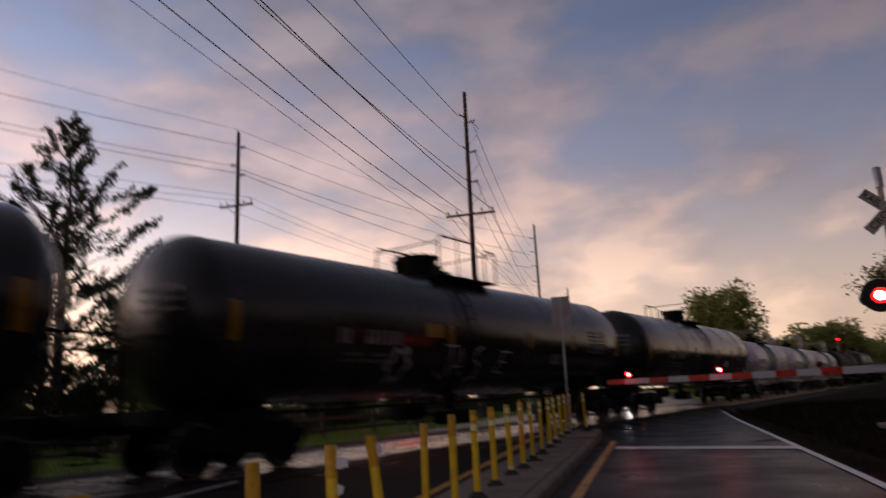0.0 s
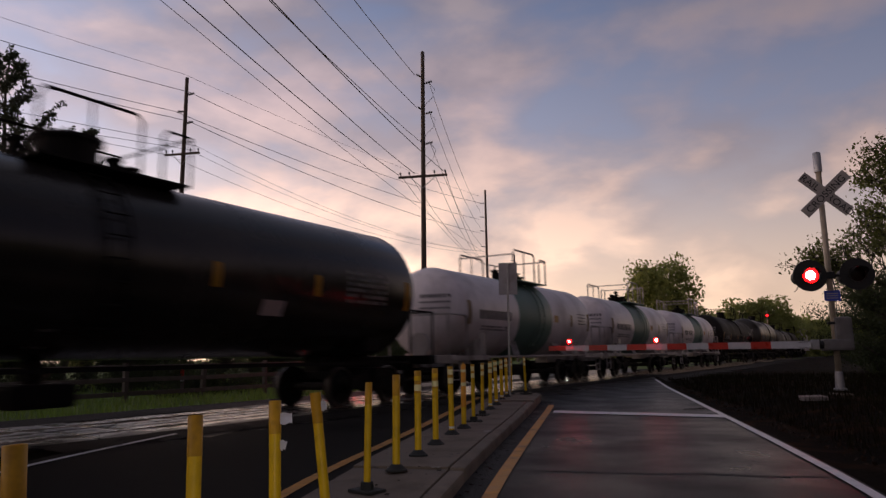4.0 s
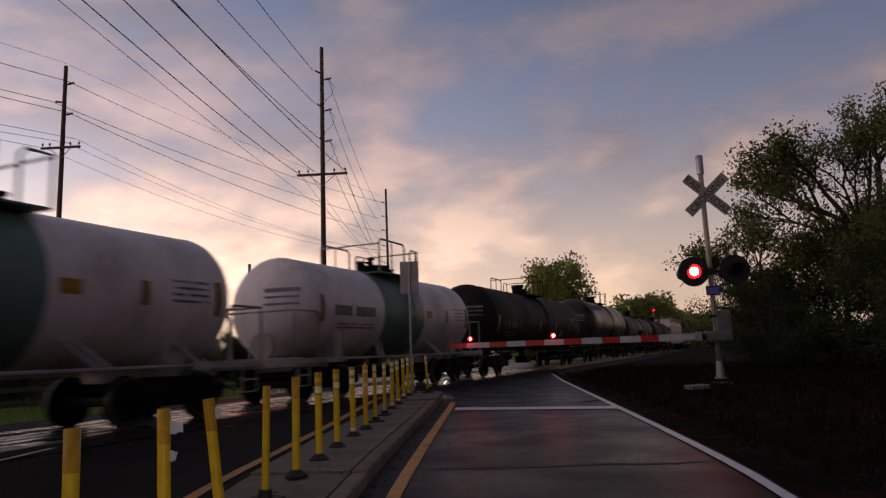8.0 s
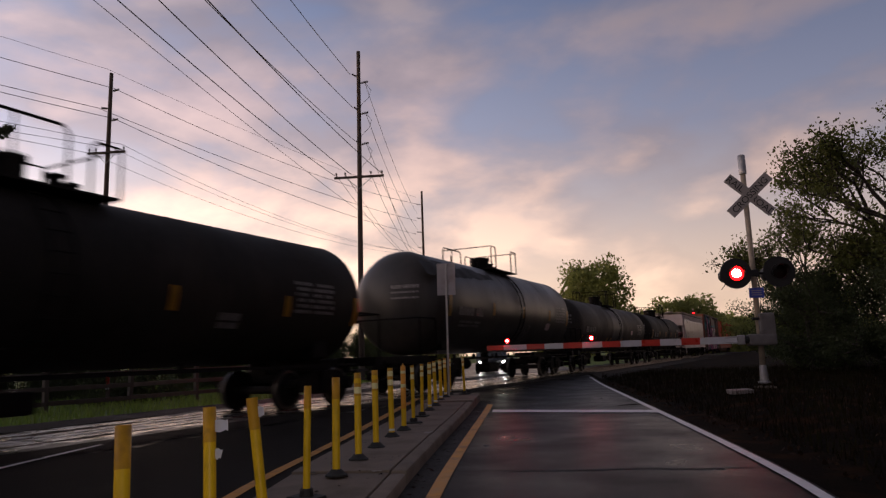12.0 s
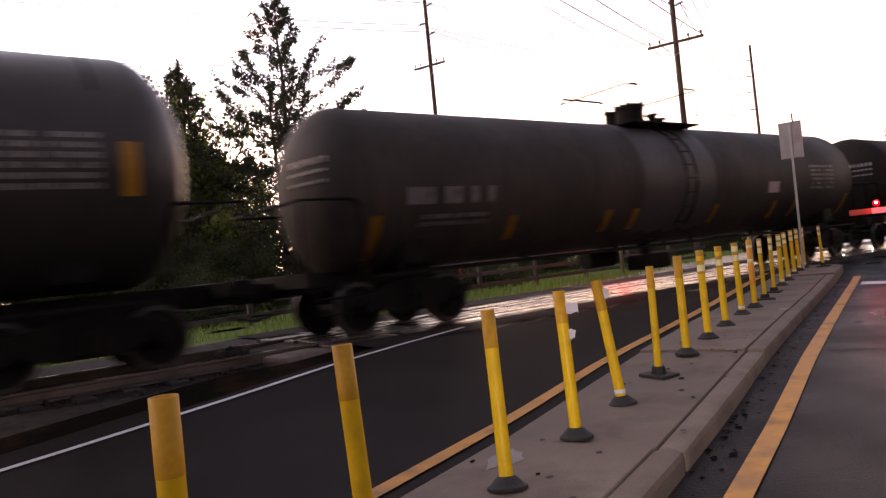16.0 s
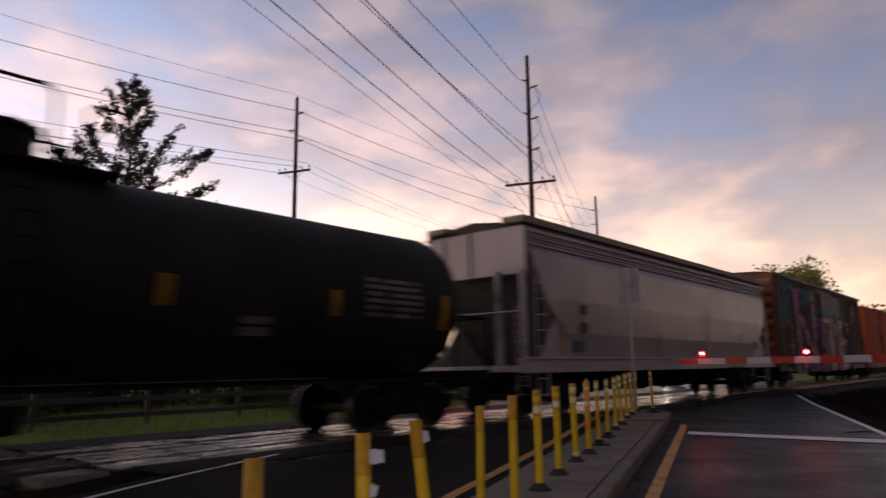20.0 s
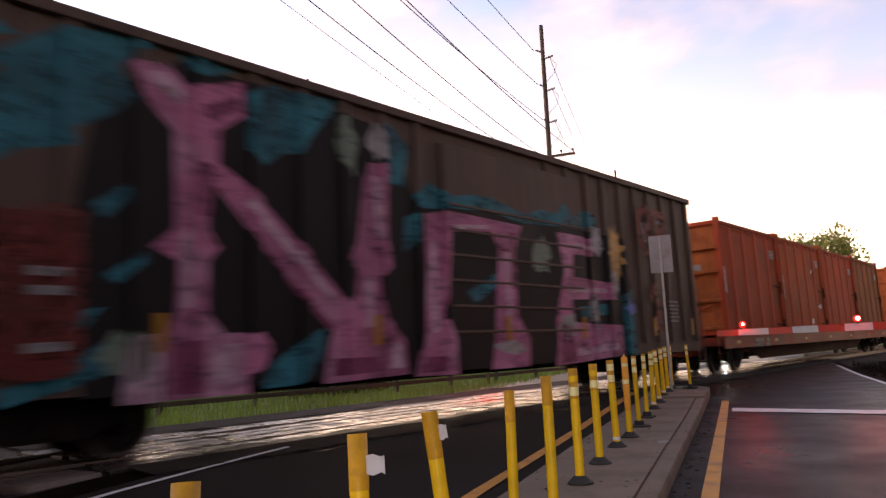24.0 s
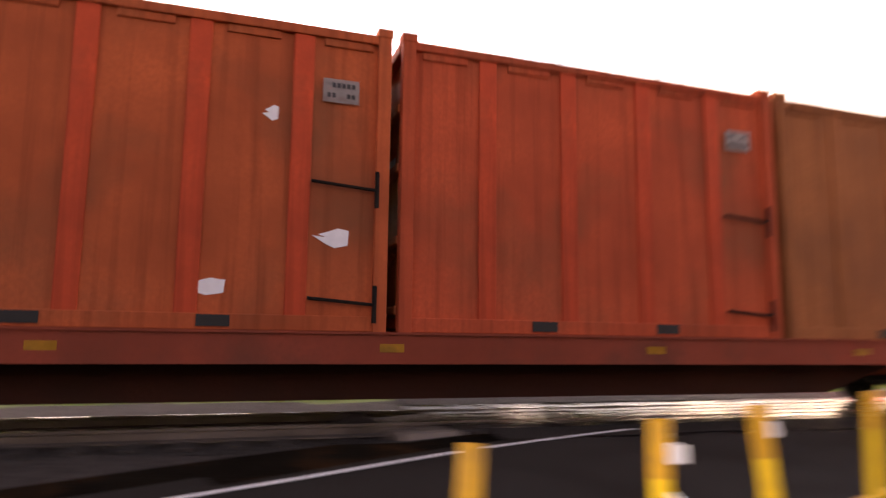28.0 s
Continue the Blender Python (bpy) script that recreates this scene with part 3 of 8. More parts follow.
def ground_z(x, y):
    q = across_of(x, y)
    k = 1 - ease(1.5, 5.0, q) if q > 0 else 1 - ease(4.0, 12.0, -q)
    z = (Z_RAIL - 0.012) * k + slope_z(y) * (1 - k)
    s = (Vector((x, y, 0)) - C0).dot(ALONG)
    if s < 7.3 or s > 37:
        z -= 0.19 * (1 - ease(6.3, 7.3, s) if s < 8 else ease(37, 39, s)) * (1 - ease(1.4, 2.2, abs(q)))
    if x > 3.0 and q > 2:
        z += 0.24 * ease(3.0, 4.9, x) * ease(2.0, 5.0, q)
    return z


def sheet(name, xs, ys, material, label, category, dz=0.0, keep=None, kind="structure", rough=0.0):
    bm = bmesh.new()
    grid = {}

    def vert(x, y):
        if (x, y) not in grid:
            w = noise.noise((x * 0.9, y * 0.9, 3.1)) * rough if rough else 0
            grid[x, y] = bm.verts.new((x, y, ground_z(x, y) + dz + w))
        return grid[x, y]
    for x0, x1 in zip(xs, xs[1:]):
        for y0, y1 in zip(ys, ys[1:]):
            if keep is None or keep((x0 + x1) / 2, (y0 + y1) / 2):
                bm.faces.new((vert(x0, y0), vert(x1, y0), vert(x1, y1), vert(x0, y1)))
    return solid(name, bm, material, label, category, kind=kind, smooth=True)


def steps(a, b, n):
    return [a + (b - a) * k / n for k in range(n + 1)]


def build_ground():
    xs = [-900, -500, -260, -140, -90, -60] + steps(-45, 45, 90) + [60, 90, 140, 260, 500, 900]
    ys = [-400, -150, -60, -30] + steps(-16, 60, 76) + [70, 85, 105, 140, 200, 320, 600, 1200]
    grass = sheet("ground", xs, ys, [M_GRASS_GROUND, M_DIRT, M_GRAVEL], "dark meadow and bare soil round the crossing", "ground", dz=-0.03, rough=0.05)
    for p in grass.data.polygons:
        c = p.center
        q = across_of(c.x, c.y)
        if q < -2.9:
            p.material_index = 0
        elif abs(q) < 4.2 and (c.x < -6.5 or c.x > 3):
            p.material_index = 2
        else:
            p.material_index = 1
    ry = steps(-30, 60, 180) + [70, 85, 105, 140, 200]
    road = sheet("road", steps(-7.7, 2.2, 33) + [2.46, 2.72], ry, [M_ASPHALT, M_ASPHALT_FAR], "damp dark asphalt road before the level crossing", "road",
          keep=lambda x, y: (across_of(x, y) > 1.2 or across_of(x, y) < -1.2) and (y > 8.2 or x > -6.42 + 0.02 * y))
    for p in road.data.polygons:
        if p.center.x < -1.9 and across_of(p.center.x, p.center.y) > 2.4:
            p.material_index = 1
    # the asphalt breaks off raggedly just past the white edge line
    for v in road.data.vertices:
        if v.co.x > 2.1 and across_of(v.co.x, v.co.y) > 1.2:
            k = round((v.co.x - 2.2) / 0.26)
            v.co.x = 2.03 + 0.64 * (min(v.co.y, 30) + 20) / 49.6 + (-0.02, 0.03, 0.07)[k] + (0.05 * noise.noise((3.0, v.co.y * 1.7, 0)) if k == 2 else 0)
            v.co.z = ground_z(v.co.x, v.co.y) - (0.03 if k == 2 else 0)


def strip(name, x0, x1, y0, y1, material, label, n=None, dz=0.013, skew=0.0):
    """A painted line on the road; skew moves its far end in x."""
    n = n or max(2, int(2 * abs(y1 - y0)))
    bm = bmesh.new()
    prev = None
    for k in range(n + 1):
        y = y0 + (y1 - y0) * k / n
        o = skew * k / n
        a = bm.verts.new((x0 + o, y, ground_z(x0 + o, y) + dz))
        b = bm.verts.new((x1 + o, y, ground_z(x1 + o, y) + dz))
        if prev:
            bm.faces.new((prev[0], prev[1], b, a))
        prev = (a, b)
    return solid(name, bm, material, label, "road marking", kind="structure")


def build_markings():
    strip("edge_line", 1.90, 2.01, -20, 29.6, M_WHITE_LINE, "worn white edge line along the asphalt", skew=0.64)
    strip("edge_line", -6.195, -6.125, -1, 8.6, M_WHITE_LINE, "worn white edge line of the far lane", skew=0.26)
    strip("edge_line", -6.195, -6.125, -12, -1, M_WHITE_LINE, "worn white edge line of the far lane")
    strip("lane_line", -0.945, -0.815, -20, 15.9, M_ORANGE_LINE, "faded yellow line beside the median", skew=-0.05)
    strip("lane_line", -2.885, -2.755, -20, 17.2, M_ORANGE_LINE, "faded yellow line beside the median")
    bm = bmesh.new()
    a, b = Vector((-0.80, 14.22)), Vector((2.38, 13.16))
    prev = None
    for k in range(9):
        p = a.lerp(b, k / 8)
        v = [bm.verts.new((p.x, p.y + o, ground_z(p.x, p.y + o) + 0.014)) for o in (-0.30, 0.30)]
        if prev:
            bm.faces.new((prev[0], v[0], v[1], prev[1]))
        prev = v
    bm_joint = bmesh.new()
    prev = None
    for k in range(15):
        x = -0.80 + 3.05 * k / 14
        y = 6.86 + 0.10 * noise.noise((x * 1.5, 2.0, 0)) - 0.05 * k / 14
        v = [bm_joint.verts.new((x, y + o, ground_z(x, y + o) + 0.004)) for o in (-0.03, 0.03)]
        if prev:
            bm_joint.faces.new((prev[0], v[0], v[1], prev[1]))
        prev = v
    solid("road_joint", bm_joint, M_RUBBER, "dark tarred joint across the asphalt", "road joint", kind="structure")
    solid("stop_line", bm, M_WHITE_LINE, "white stop line across the lane", "road marking", kind="structure")


def build_median():
    """The raised concrete island, cast in slabs with a rounded nose."""
    isl = thing("median", Matrix.Identity(4), "raised concrete median with a rounded nose", "median", kind="structure")
    x0, x1, h = -2.38, -1.235, 0.14
    ys = [-8.0, -5.2, -2.4, 0.4, 3.35, 6.2, 9.1, 11.9, 14.7]
    for a, b in zip(ys, ys[1:]):
        tilt = math.degrees((ground_z(-2, b) - ground_z(-2, a)) / (b - a))
        for nm, u, v, top in (("slab", x0, x1 - 0.172, h), ("kerb", x1 - 0.165, x1, h - 0.003)):
            bm = bmesh.new()
            box(bm, (0, 0, top / 2 - 0.05), (v - u, b - a - 0.02, top + 0.1), bevel=0.038 if nm == "kerb" else 0.009)
            part(nm, bm, M_CONCRETE, isl, m=pose((u + v) / 2, (a + b) / 2, ground_z(-2, (a + b) / 2), tilt))
    # pale mortar repairs and dark spots on the island
    rng = random.Random(14)
    for x, y, r in ((-1.52, 6.28, 0.07), (-1.95, 6.12, 0.05), (-2.15, 2.95, 0.10), (-1.45, 9.2, 0.07)):
        bm = bmesh.new()
        pts = [(x + r * math.cos(q) * rng.uniform(0.6, 1.3), y + 1.9 * r * math.sin(q) * rng.uniform(0.6, 1.3)) for q in steps(0, 2 * math.pi * 11 / 12, 11)]
        bm.faces.new([bm.verts.new((px, py, ground_z(-2, py) + h + 0.0035)) for px, py in pts])
        part("repair", bm, M_MORTAR, isl, "pale mortar repair")
    bm = bmesh.new()
    for k in range(70):
        x, y, r = rng.uniform(x0 + 0.05, x1 - 0.05), rng.uniform(1.5, 14), rng.uniform(0.006, 0.022)
        bm.faces.new([bm.verts.new((x + r * math.cos(q), y + 1.3 * r * math.sin(q), ground_z(-2, y) + h + 0.003)) for q in steps(0, 5.5, 7)])
    part("spots", bm, M_RUBBER, isl, "dark trodden spots", kind="stuff")
    w = (x1 - x0) / 2
    nose = [(x1, 14.72), (x1, 16.9)] + [((x0 + x1) / 2 + w * math.cos(q), 16.9 + 1.0 * math.sin(q)) for q in steps(0.15, math.pi - 0.15, 10)] + [(x0, 16.9), (x0, 14.72)]
    bm = bmesh.new()
    slab(bm, nose, h + 0.05)
    bmesh.ops.bevel(bm, geom=[e for e in bm.edges if all(v.co.z > h for v in e.verts)], offset=0.02, segments=2, affect="EDGES")
    part("slab", bm, M_CONCRETE, isl, m=pose(0, 0, ground_z(-2, 16) - 0.05))
    # leaf litter and grit in the gutter
    rng = random.Random(5)
    bm = bmesh.new()
    for k in range(260):
        y = rng.uniform(2, 17)
        x = rng.uniform(-1.22, -1.05) if rng.random() < 0.8 else rng.uniform(-2.34, -1.4)
        z = ground_z(x, y) + (0.012 if x > -1.23 else 0.142)
        s = rng.uniform(0.006, 0.03)
        a = rng.uniform(0, 6.28)
        vs = [bm.verts.new((x + s * math.cos(a + q), y + s * 1.4 * math.sin(a + q), z + rng.uniform(0, 0.008))) for q in (0, 1.6, 3.1, 4.7)]
        bm.faces.new(vs)
    solid("gutter_litter", bm, M_DIRT, "dead leaves and grit lying along the kerb", "litter", kind="stuff")
    strip("gutter", -1.235, -0.955, -8, 16.8, M_ASPHALT_OLD, "dirty gutter along the kerb", dz=0.006)


# ---------------------------------------------------------------- railway
def build_track():
    bed = []
    bm = bmesh.new()
    prof = [(-3.2, -0.02), (-2.0, Z_RAIL - 0.19), (2.0, Z_RAIL - 0.19), (3.0, -0.02)]
    for s0, s1 in ((-60, 7.6), (38.0, 300)):
        n = int((s1 - s0) / 3)
        prev = None
        for k in range(n + 1):
            s = s0 + (s1 - s0) * k / n
            row = [bm.verts.new(on_track(s, q, z + 0.03 * noise.noise((s, q, 1)))) for q, z in prof]
            if prev:
                for i in range(3):
                    bm.faces.new((prev[i], prev[i + 1], row[i + 1], row[i]))
            prev = row
    solid("ballast_bed", bm, M_GRAVEL, "dark ballast under the railway track", "ballast", kind="structure", smooth=True)
    # loose stones of the ballast, near the camera
    rng = random.Random(3)
    stones = bmesh.new()
    for k in range(1800):
        s, q = rng.uniform(-14, 6.6), rng.choice((-1, 1)) * rng.uniform(0.8, 3.0)
        z = Z_RAIL - 0.19 if abs(q) < 2 else (Z_RAIL - 0.19) * (3.1 - abs(q)) / 1.1
        r = rng.uniform(0.02, 0.055)
        m = Matrix.Translation(on_track(s, q, z + r * 0.4)) @ Euler((rng.random() * 6, rng.random() * 6, 0)).to_matrix().to_4x4() @ Matrix.Diagonal((r, r * 0.8, r * 0.65, 1))
        bmesh.ops.create_icosphere(stones, subdivisions=1, radius=1.0, matrix=m)
    solid("ballast_stones", stones, M_GRAVEL, "loose ballast stones beside the rails", "ballast", kind="stuff")
    # rails
    sect = [(-0.07, 0), (0.07, 0), (0.07, 0.02), (0.012, 0.04), (0.012, 0.12), (0.036, 0.13), (0.036, 0.165), (-0.036, 0.165), (-0.036, 0.13), (-0.012, 0.12), (-0.012, 0.04), (-0.07, 0.02)]
    for sgn in (1, -1):
        r = thing("rail", Matrix.Identity(4), "steel rail with a polished head", "rail", "rails of the track")
        bm = bmesh.new()
        ends = []
        for s in (-60, 300):
            ends.append([bm.verts.new(on_track(s, sgn * (GAUGE / 2 + 0.036) + q, Z_RAIL - 0.165 + z)) for q, z in sect])
        for k in range(len(sect)):
            bm.faces.new((ends[0][k], ends[0][(k + 1) % len(sect)], ends[1][(k + 1) % len(sect)], ends[1][k]))
        part("web", bm, M_STEEL_RAIL, r)
        bm = bmesh.new()
        e = [[bm.verts.new(on_track(s, sgn * (GAUGE / 2 + 0.036) + q, Z_RAIL + 0.001)) for q in (-0.033, 0.033)] for s in (-60, 300)]
        bm.faces.new((e[0][0], e[0][1], e[1][1], e[1][0]))
        part("railhead", bm, M_RAILTOP, r)
    tie_me = None
    for k in range(40):
        s = -16 + 0.55 * k
        if s > 6.4:
            break
        if not tie_me:
            bm = bmesh.new()
            box(bm, (0, 0, 0), (2.6, 0.22, 0.17), bevel=0.012)
            tie_me = mesh_of(bm, "tie", M_TIE)
        tagged(part("railway_tie", tie_me, None, m=Matrix.Translation(on_track(s, 0, Z_RAIL - 0.235)) @ pose(0, 0, 0, 0, 0, TRACK_TURN)),
               "dark creosoted wooden railway tie", "railway tie", "ties under the track")
    # crossing panels: long slabs outside and between the rails, worn and wet
    cross = thing("crossing_surface", Matrix.Identity(4), "worn wet concrete panels of the level crossing", "level crossing", kind="structure")
    rng = random.Random(8)
    lanes = [(-1.55, -0.80), (-0.63, -0.22), (-0.20, 0.20), (0.22, 0.63), (0.80, 1.58)]
    for a, b in lanes:
        s = 7.5 + rng.uniform(0, 0.35)
        while s < 37:
            n = 2.4
            bm = bmesh.new()
            box(bm, (0, 0, 0), (b - a - 0.02, n - 0.03, 0.2), bevel=0.014)
            part("panel", bm, M_WET, cross, m=Matrix.Translation(on_track(s + n / 2, (a + b) / 2, Z_RAIL - 0.10 + rng.uniform(-0.022, -0.004)))
                 @ pose(0, 0, 0, rng.uniform(-0.25, 0.25), rng.uniform(-0.5, 0.5), TRACK_TURN))
            s += n
    bm = bmesh.new()
    box(bm, (0, 0, -0.02), (0.74, 0.78, 0.2), bevel=0.07)
    part("panel", bm, M_CROSS_WOOD, cross, "pale broken end panel", m=Matrix.Translation(on_track(7.12, 1.2, Z_RAIL - 0.12)) @ pose(0, 0, 0, 1.2, -1.5, TRACK_TURN + 4))
    bm = bmesh.new()
    for k in range(90):
        s, q = 6.45 + rng.gauss(0, 0.22), 0.36 + rng.gauss(0, 0.12)
        r = rng.uniform(0.03, 0.075)
        z = Z_RAIL - 0.14 + 0.20 * math.exp(-((s - 6.45) / 0.3) ** 2 - ((q - 0.36) / 0.16) ** 2)
        bmesh.ops.create_icosphere(bm, subdivisions=1, radius=r, matrix=Matrix.Translation(on_track(s, q, z)))
    solid("ballast_heap", bm, M_GRAVEL, "small dark heap of ballast at the end of the crossing panels", "ballast", kind="stuff")
    # asphalt lips, broken at the end, beside the panels
    for a, b in ((1.6, 2.4), (-2.9, -1.57)):
        bm = bmesh.new()
        prev = None
        for k in range(61):
            s = 7.7 + 0.5 * k
            e = 0.10 * noise.noise((s * 1.3, a, 0))
            row = []
            for q in (a, (a + b) / 2, b + e):
                p = on_track(s, q)
                row.append(bm.verts.new((p.x, p.y, ground_z(p.x, p.y) + 0.012 + 0.008 * noise.noise((s * 2, q * 3, 4)))))
            if prev:
                for i in (0, 1):
                    bm.faces.new((prev[i], prev[i + 1], row[i + 1], row[i]))
            prev = row
        solid("crossing_apron", bm, M_ASPHALT_FAR, "patched asphalt apron beside the crossing panels", "level crossing", kind="structure", smooth=True)


# ---------------------------------------------------------------- roadside posts
def post_kind(top, bands, cap=None, foot="cone", height=0.83, r=0.037, torn=False):
    """A yellow tubular post on a rubber foot, its top wrapped in sheeting."""
    p = thing("delineator_post", Matrix.Identity(4), "", "delineator post", "yellow posts along the median")
    bm = bmesh.new()
    zt = 0.08 + height
    body_top = zt - top
    lathe(bm, [(r * 0.98, 0.04), (r, 0.06), (r, body_top)], 16)
    part("tube", bm, M_YELLOW, p, smooth=True)
    bm = bmesh.new()
    if torn:
        seg = 20
        lo, hi = [], []
        for k in range(seg):
            a = 2 * math.pi * k / seg
            cut = 0.055 if 3 <= k <= 7 else 0.03 if 8 <= k <= 9 else 0.0
            lo.append(bm.verts.new((1.04 * r * math.cos(a), 1.04 * r * math.sin(a), body_top - 0.004)))
            hi.append(bm.verts.new((1.1 * r * math.cos(a), 1.1 * r * math.sin(a), zt - cut)))
        for k in range(seg):
            bm.faces.new((lo[k], lo[(k + 1) % seg], hi[(k + 1) % seg], hi[k]))
    else:
        lathe(bm, [(r * 1.03, body_top - 0.004), (r * 1.03, zt), (r * 0.86, zt), (r * 0.86, zt - 0.1)], 16)
    part("sleeve", bm, M_YELLOW_OLD if cap is None else cap, p, "browned reflective sheeting" if cap is None else "orange plastic sleeve", smooth=not torn)
    if cap is not None:
        bm = bmesh.new()
        lathe(bm, [(r * 1.0, zt - 0.01), (r * 0.8, zt + 0.012), (r * 0.25, zt + 0.022), (r * 0.2, zt + 0.045), (0, zt + 0.045)], 14)
        part("cap", bm, cap, p, smooth=True)
    for z0, z1, mt in bands:
        bm = bmesh.new()
        lathe(bm, [(r * 1.06, zt - z1), (r * 1.06, zt - z0)], 16)
        part("band", bm, mt, p, "reflective band", smooth=True)
    bm = bmesh.new()
    if foot == "cone":
        lathe(bm, [(0.105, -0.002), (0.105, 0.012), (0.085, 0.025), (0.052, 0.058), (0.045, 0.062), (0.03, 0.062)], 18)
    else:
        box(bm, (0, 0, 0.012), (0.26, 0.2, 0.026), bevel=0.006)
        lathe(bm, [(0.062, 0.02), (0.055, 0.05), (0.05, 0.085), (0.03, 0.085)], 16)
        for a in (0, 90, 180, 270):
            box(bm, (0.045 * math.cos(radians(a)), 0.045 * math.sin(radians(a)), 0.05), (0.03, 0.03, 0.05))
    part("foot", bm, M_RUBBER, p, "black rubber foot")
    return p


def build_posts():
    y2 = [(0.03, 0.105, M_REFLECT), (0.14, 0.215, M_REFLECT)]
    foot_band = [(0.80, 0.83, M_REFLECT_W)]
    kinds = {
        "worn": post_kind(0.20, []),
        "torn": post_kind(0.22, foot_band, torn=True),
        "thin": post_kind(0.18, [], foot="plate", r=0.030),
        "banded": post_kind(0.24, [(0.06, 0.11, M_YELLOW), (0.15, 0.22, M_REFLECT)]),
        "pale": post_kind(0.24, [(0.04, 0.11, M_REFLECT), (0.155, 0.23, M_REFLECT)] + foot_band),
        "orange": post_kind(0.60, [(0.06, 0.10, M_REFLECT), (0.25, 0.30, M_REFLECT)], cap=M_ORANGE_CAP),
        "bright": post_kind(0.24, y2 + foot_band),
        "slim": post_kind(0.22, y2, foot="plate", r=0.030),
    }
    words_for = {
        "worn": "yellow plastic delineator post with a browned top", "torn": "leaning yellow delineator post with a torn top",
        "thin": "slim yellow delineator post on a rubber plate", "banded": "yellow delineator post with worn pale bands",
        "pale": "yellow delineator post with two pale reflective bands", "orange": "orange capped delineator post on the median",
        "bright": "yellow delineator post with bright reflective bands", "slim": "slim yellow delineator post with reflective bands",
    }
    rows = [("worn", -1.74, 0.52, 0, 0), ("worn", -1.85, 1.38, 0, -3), ("worn", -1.90, 2.50, -9, -6), ("worn", -1.91, 3.43, -4, -3), ("torn", -1.91, 4.29, -1, -7),
            ("thin", -1.89, 5.15, 0, 1), ("worn", -1.87, 5.99, -3, -0.5), ("banded", -1.87, 6.87, -3, -0.6), ("banded", -1.88, 7.80, 0, 0), ("pale", -1.88, 8.80, 0, -0.5),
            ("orange", -1.86, 9.62, 0, 0.4), ("slim", -1.88, 10.62, 1, 0), ("slim", -1.91, 11.75, 0, 1), ("bright", -1.94, 12.95, 0, 1), ("bright", -1.95, 13.95, 0, -1),
            ("bright", -1.98, 15.1, 1, 0), ("bright", -1.99, 16.1, 0, 0), ("bright", -1.98, 16.9, 0, 1), ("slim", -1.60, 16.85, 0, -1.5)]
    used = set()
    for i, (k, x, y, lx, ly) in enumerate(rows):
        m = pose(x, y, ground_z(-2, y) + 0.139, lx, ly, 0) @ pose(0, 0, 0, 0, 0, (i * 67) % 360 if k != "torn" else 0)
        if k in used:
            ob = copy_thing(kinds[k], m)
        else:
            ob = kinds[k]
            ob.matrix_basis = m
            used.add(k)
        tagged(ob, words_for[k])
        if i in (3, 4):
            for j, (z, w) in enumerate(((0.79, 0.105), (0.63, 0.065)) if i == 3 else ((0.80, 0.065),)):
                bm = bmesh.new()
                # a torn, curled scrap: straight where it sticks to the post, ragged at its free edge
                rim = ((0.0, 0.004), (0.35, -0.003), (0.8, 0.010), (1.0, 0.002)) if j == 0 else ((0.0, 0.012), (0.3, 0.0), (0.5, 0.014), (0.72, 0.006))
                low = [bm.verts.new((0.034 + w * f, -0.022 * f * f, z - 0.03 + d)) for f, d in rim]
                high = [bm.verts.new((0.034 + w * f * (1.0 if j == 0 else 1.35), -0.030 * f * f + 0.006 * f, z + 0.042 - d * 0.7 - 0.012 * j * f)) for f, d in rim]
                for q in range(3):
                    bm.faces.new((low[q], low[q + 1], high[q + 1], high[q]))
                bmesh.ops.solidify(bm, geom=bm.faces[:], thickness=0.003)
                part("paper_tag", bm, M_PAPER, ob, "torn white paper tag", m=pose(0, 0, 0, 0, 0, -((i * 67) % 360 if k != "torn" else 0) - 8))


# ---------------------------------------------------------------- crossing signal and gate
MAST = Vector((5.33, 16.25, 0.30))
FLASH_START, FLASH_PERIOD = -0.52, 1.333


def lamp_unit(parent, x, z, name="lamp", facing=0.0):
    """A flashing lamp: round black backboard, housing and hood, and a lens that turns its lit face out."""
    u = part(name, lathe(bmesh.new(), [(0.0, 0.0), (0.355, 0.0), (0.355, 0.012), (0.0, 0.012)], 32), M_BLACK, parent, "round black backboard",
             m=pose(x, -0.16, z, 90, 0, facing))
    bm = bmesh.new()
    lathe(bm, [(0.06, -0.24), (0.13, -0.22), (0.16, -0.1), (0.165, 0.0)], 24)
    part("housing", bm, M_BLACK, u, smooth=True)
    bm = bmesh.new()
    seg, rows_ = 20, []
    for k in range(seg + 1):
        a = radians(-25 + 230 * k / seg)
        c, s = math.cos(a), math.sin(a)
        far = 0.30 if 0.15 < k / seg < 0.85 else 0.12
        rows_.append([bm.verts.new((0.168 * c, 0.168 * s, 0.0)), bm.verts.new((0.172 * c, 0.172 * s - 0.02, far))])
    for p, q in zip(rows_, rows_[1:]):
        bm.faces.new((p[0], q[0], q[1], p[1]))
    bmesh.ops.solidify(bm, geom=bm.faces[:], thickness=0.004)
    part("hood", bm, M_BLACK, u, smooth=True)
    bm = bmesh.new()
    lathe(bm, [(0.180, 0.0), (0.180, 0.06), (0.1655, 0.06), (0.1655, 0.0)], 32)
    part("lens_ring", bm, M_BLACK, u, smooth=False)
    return u


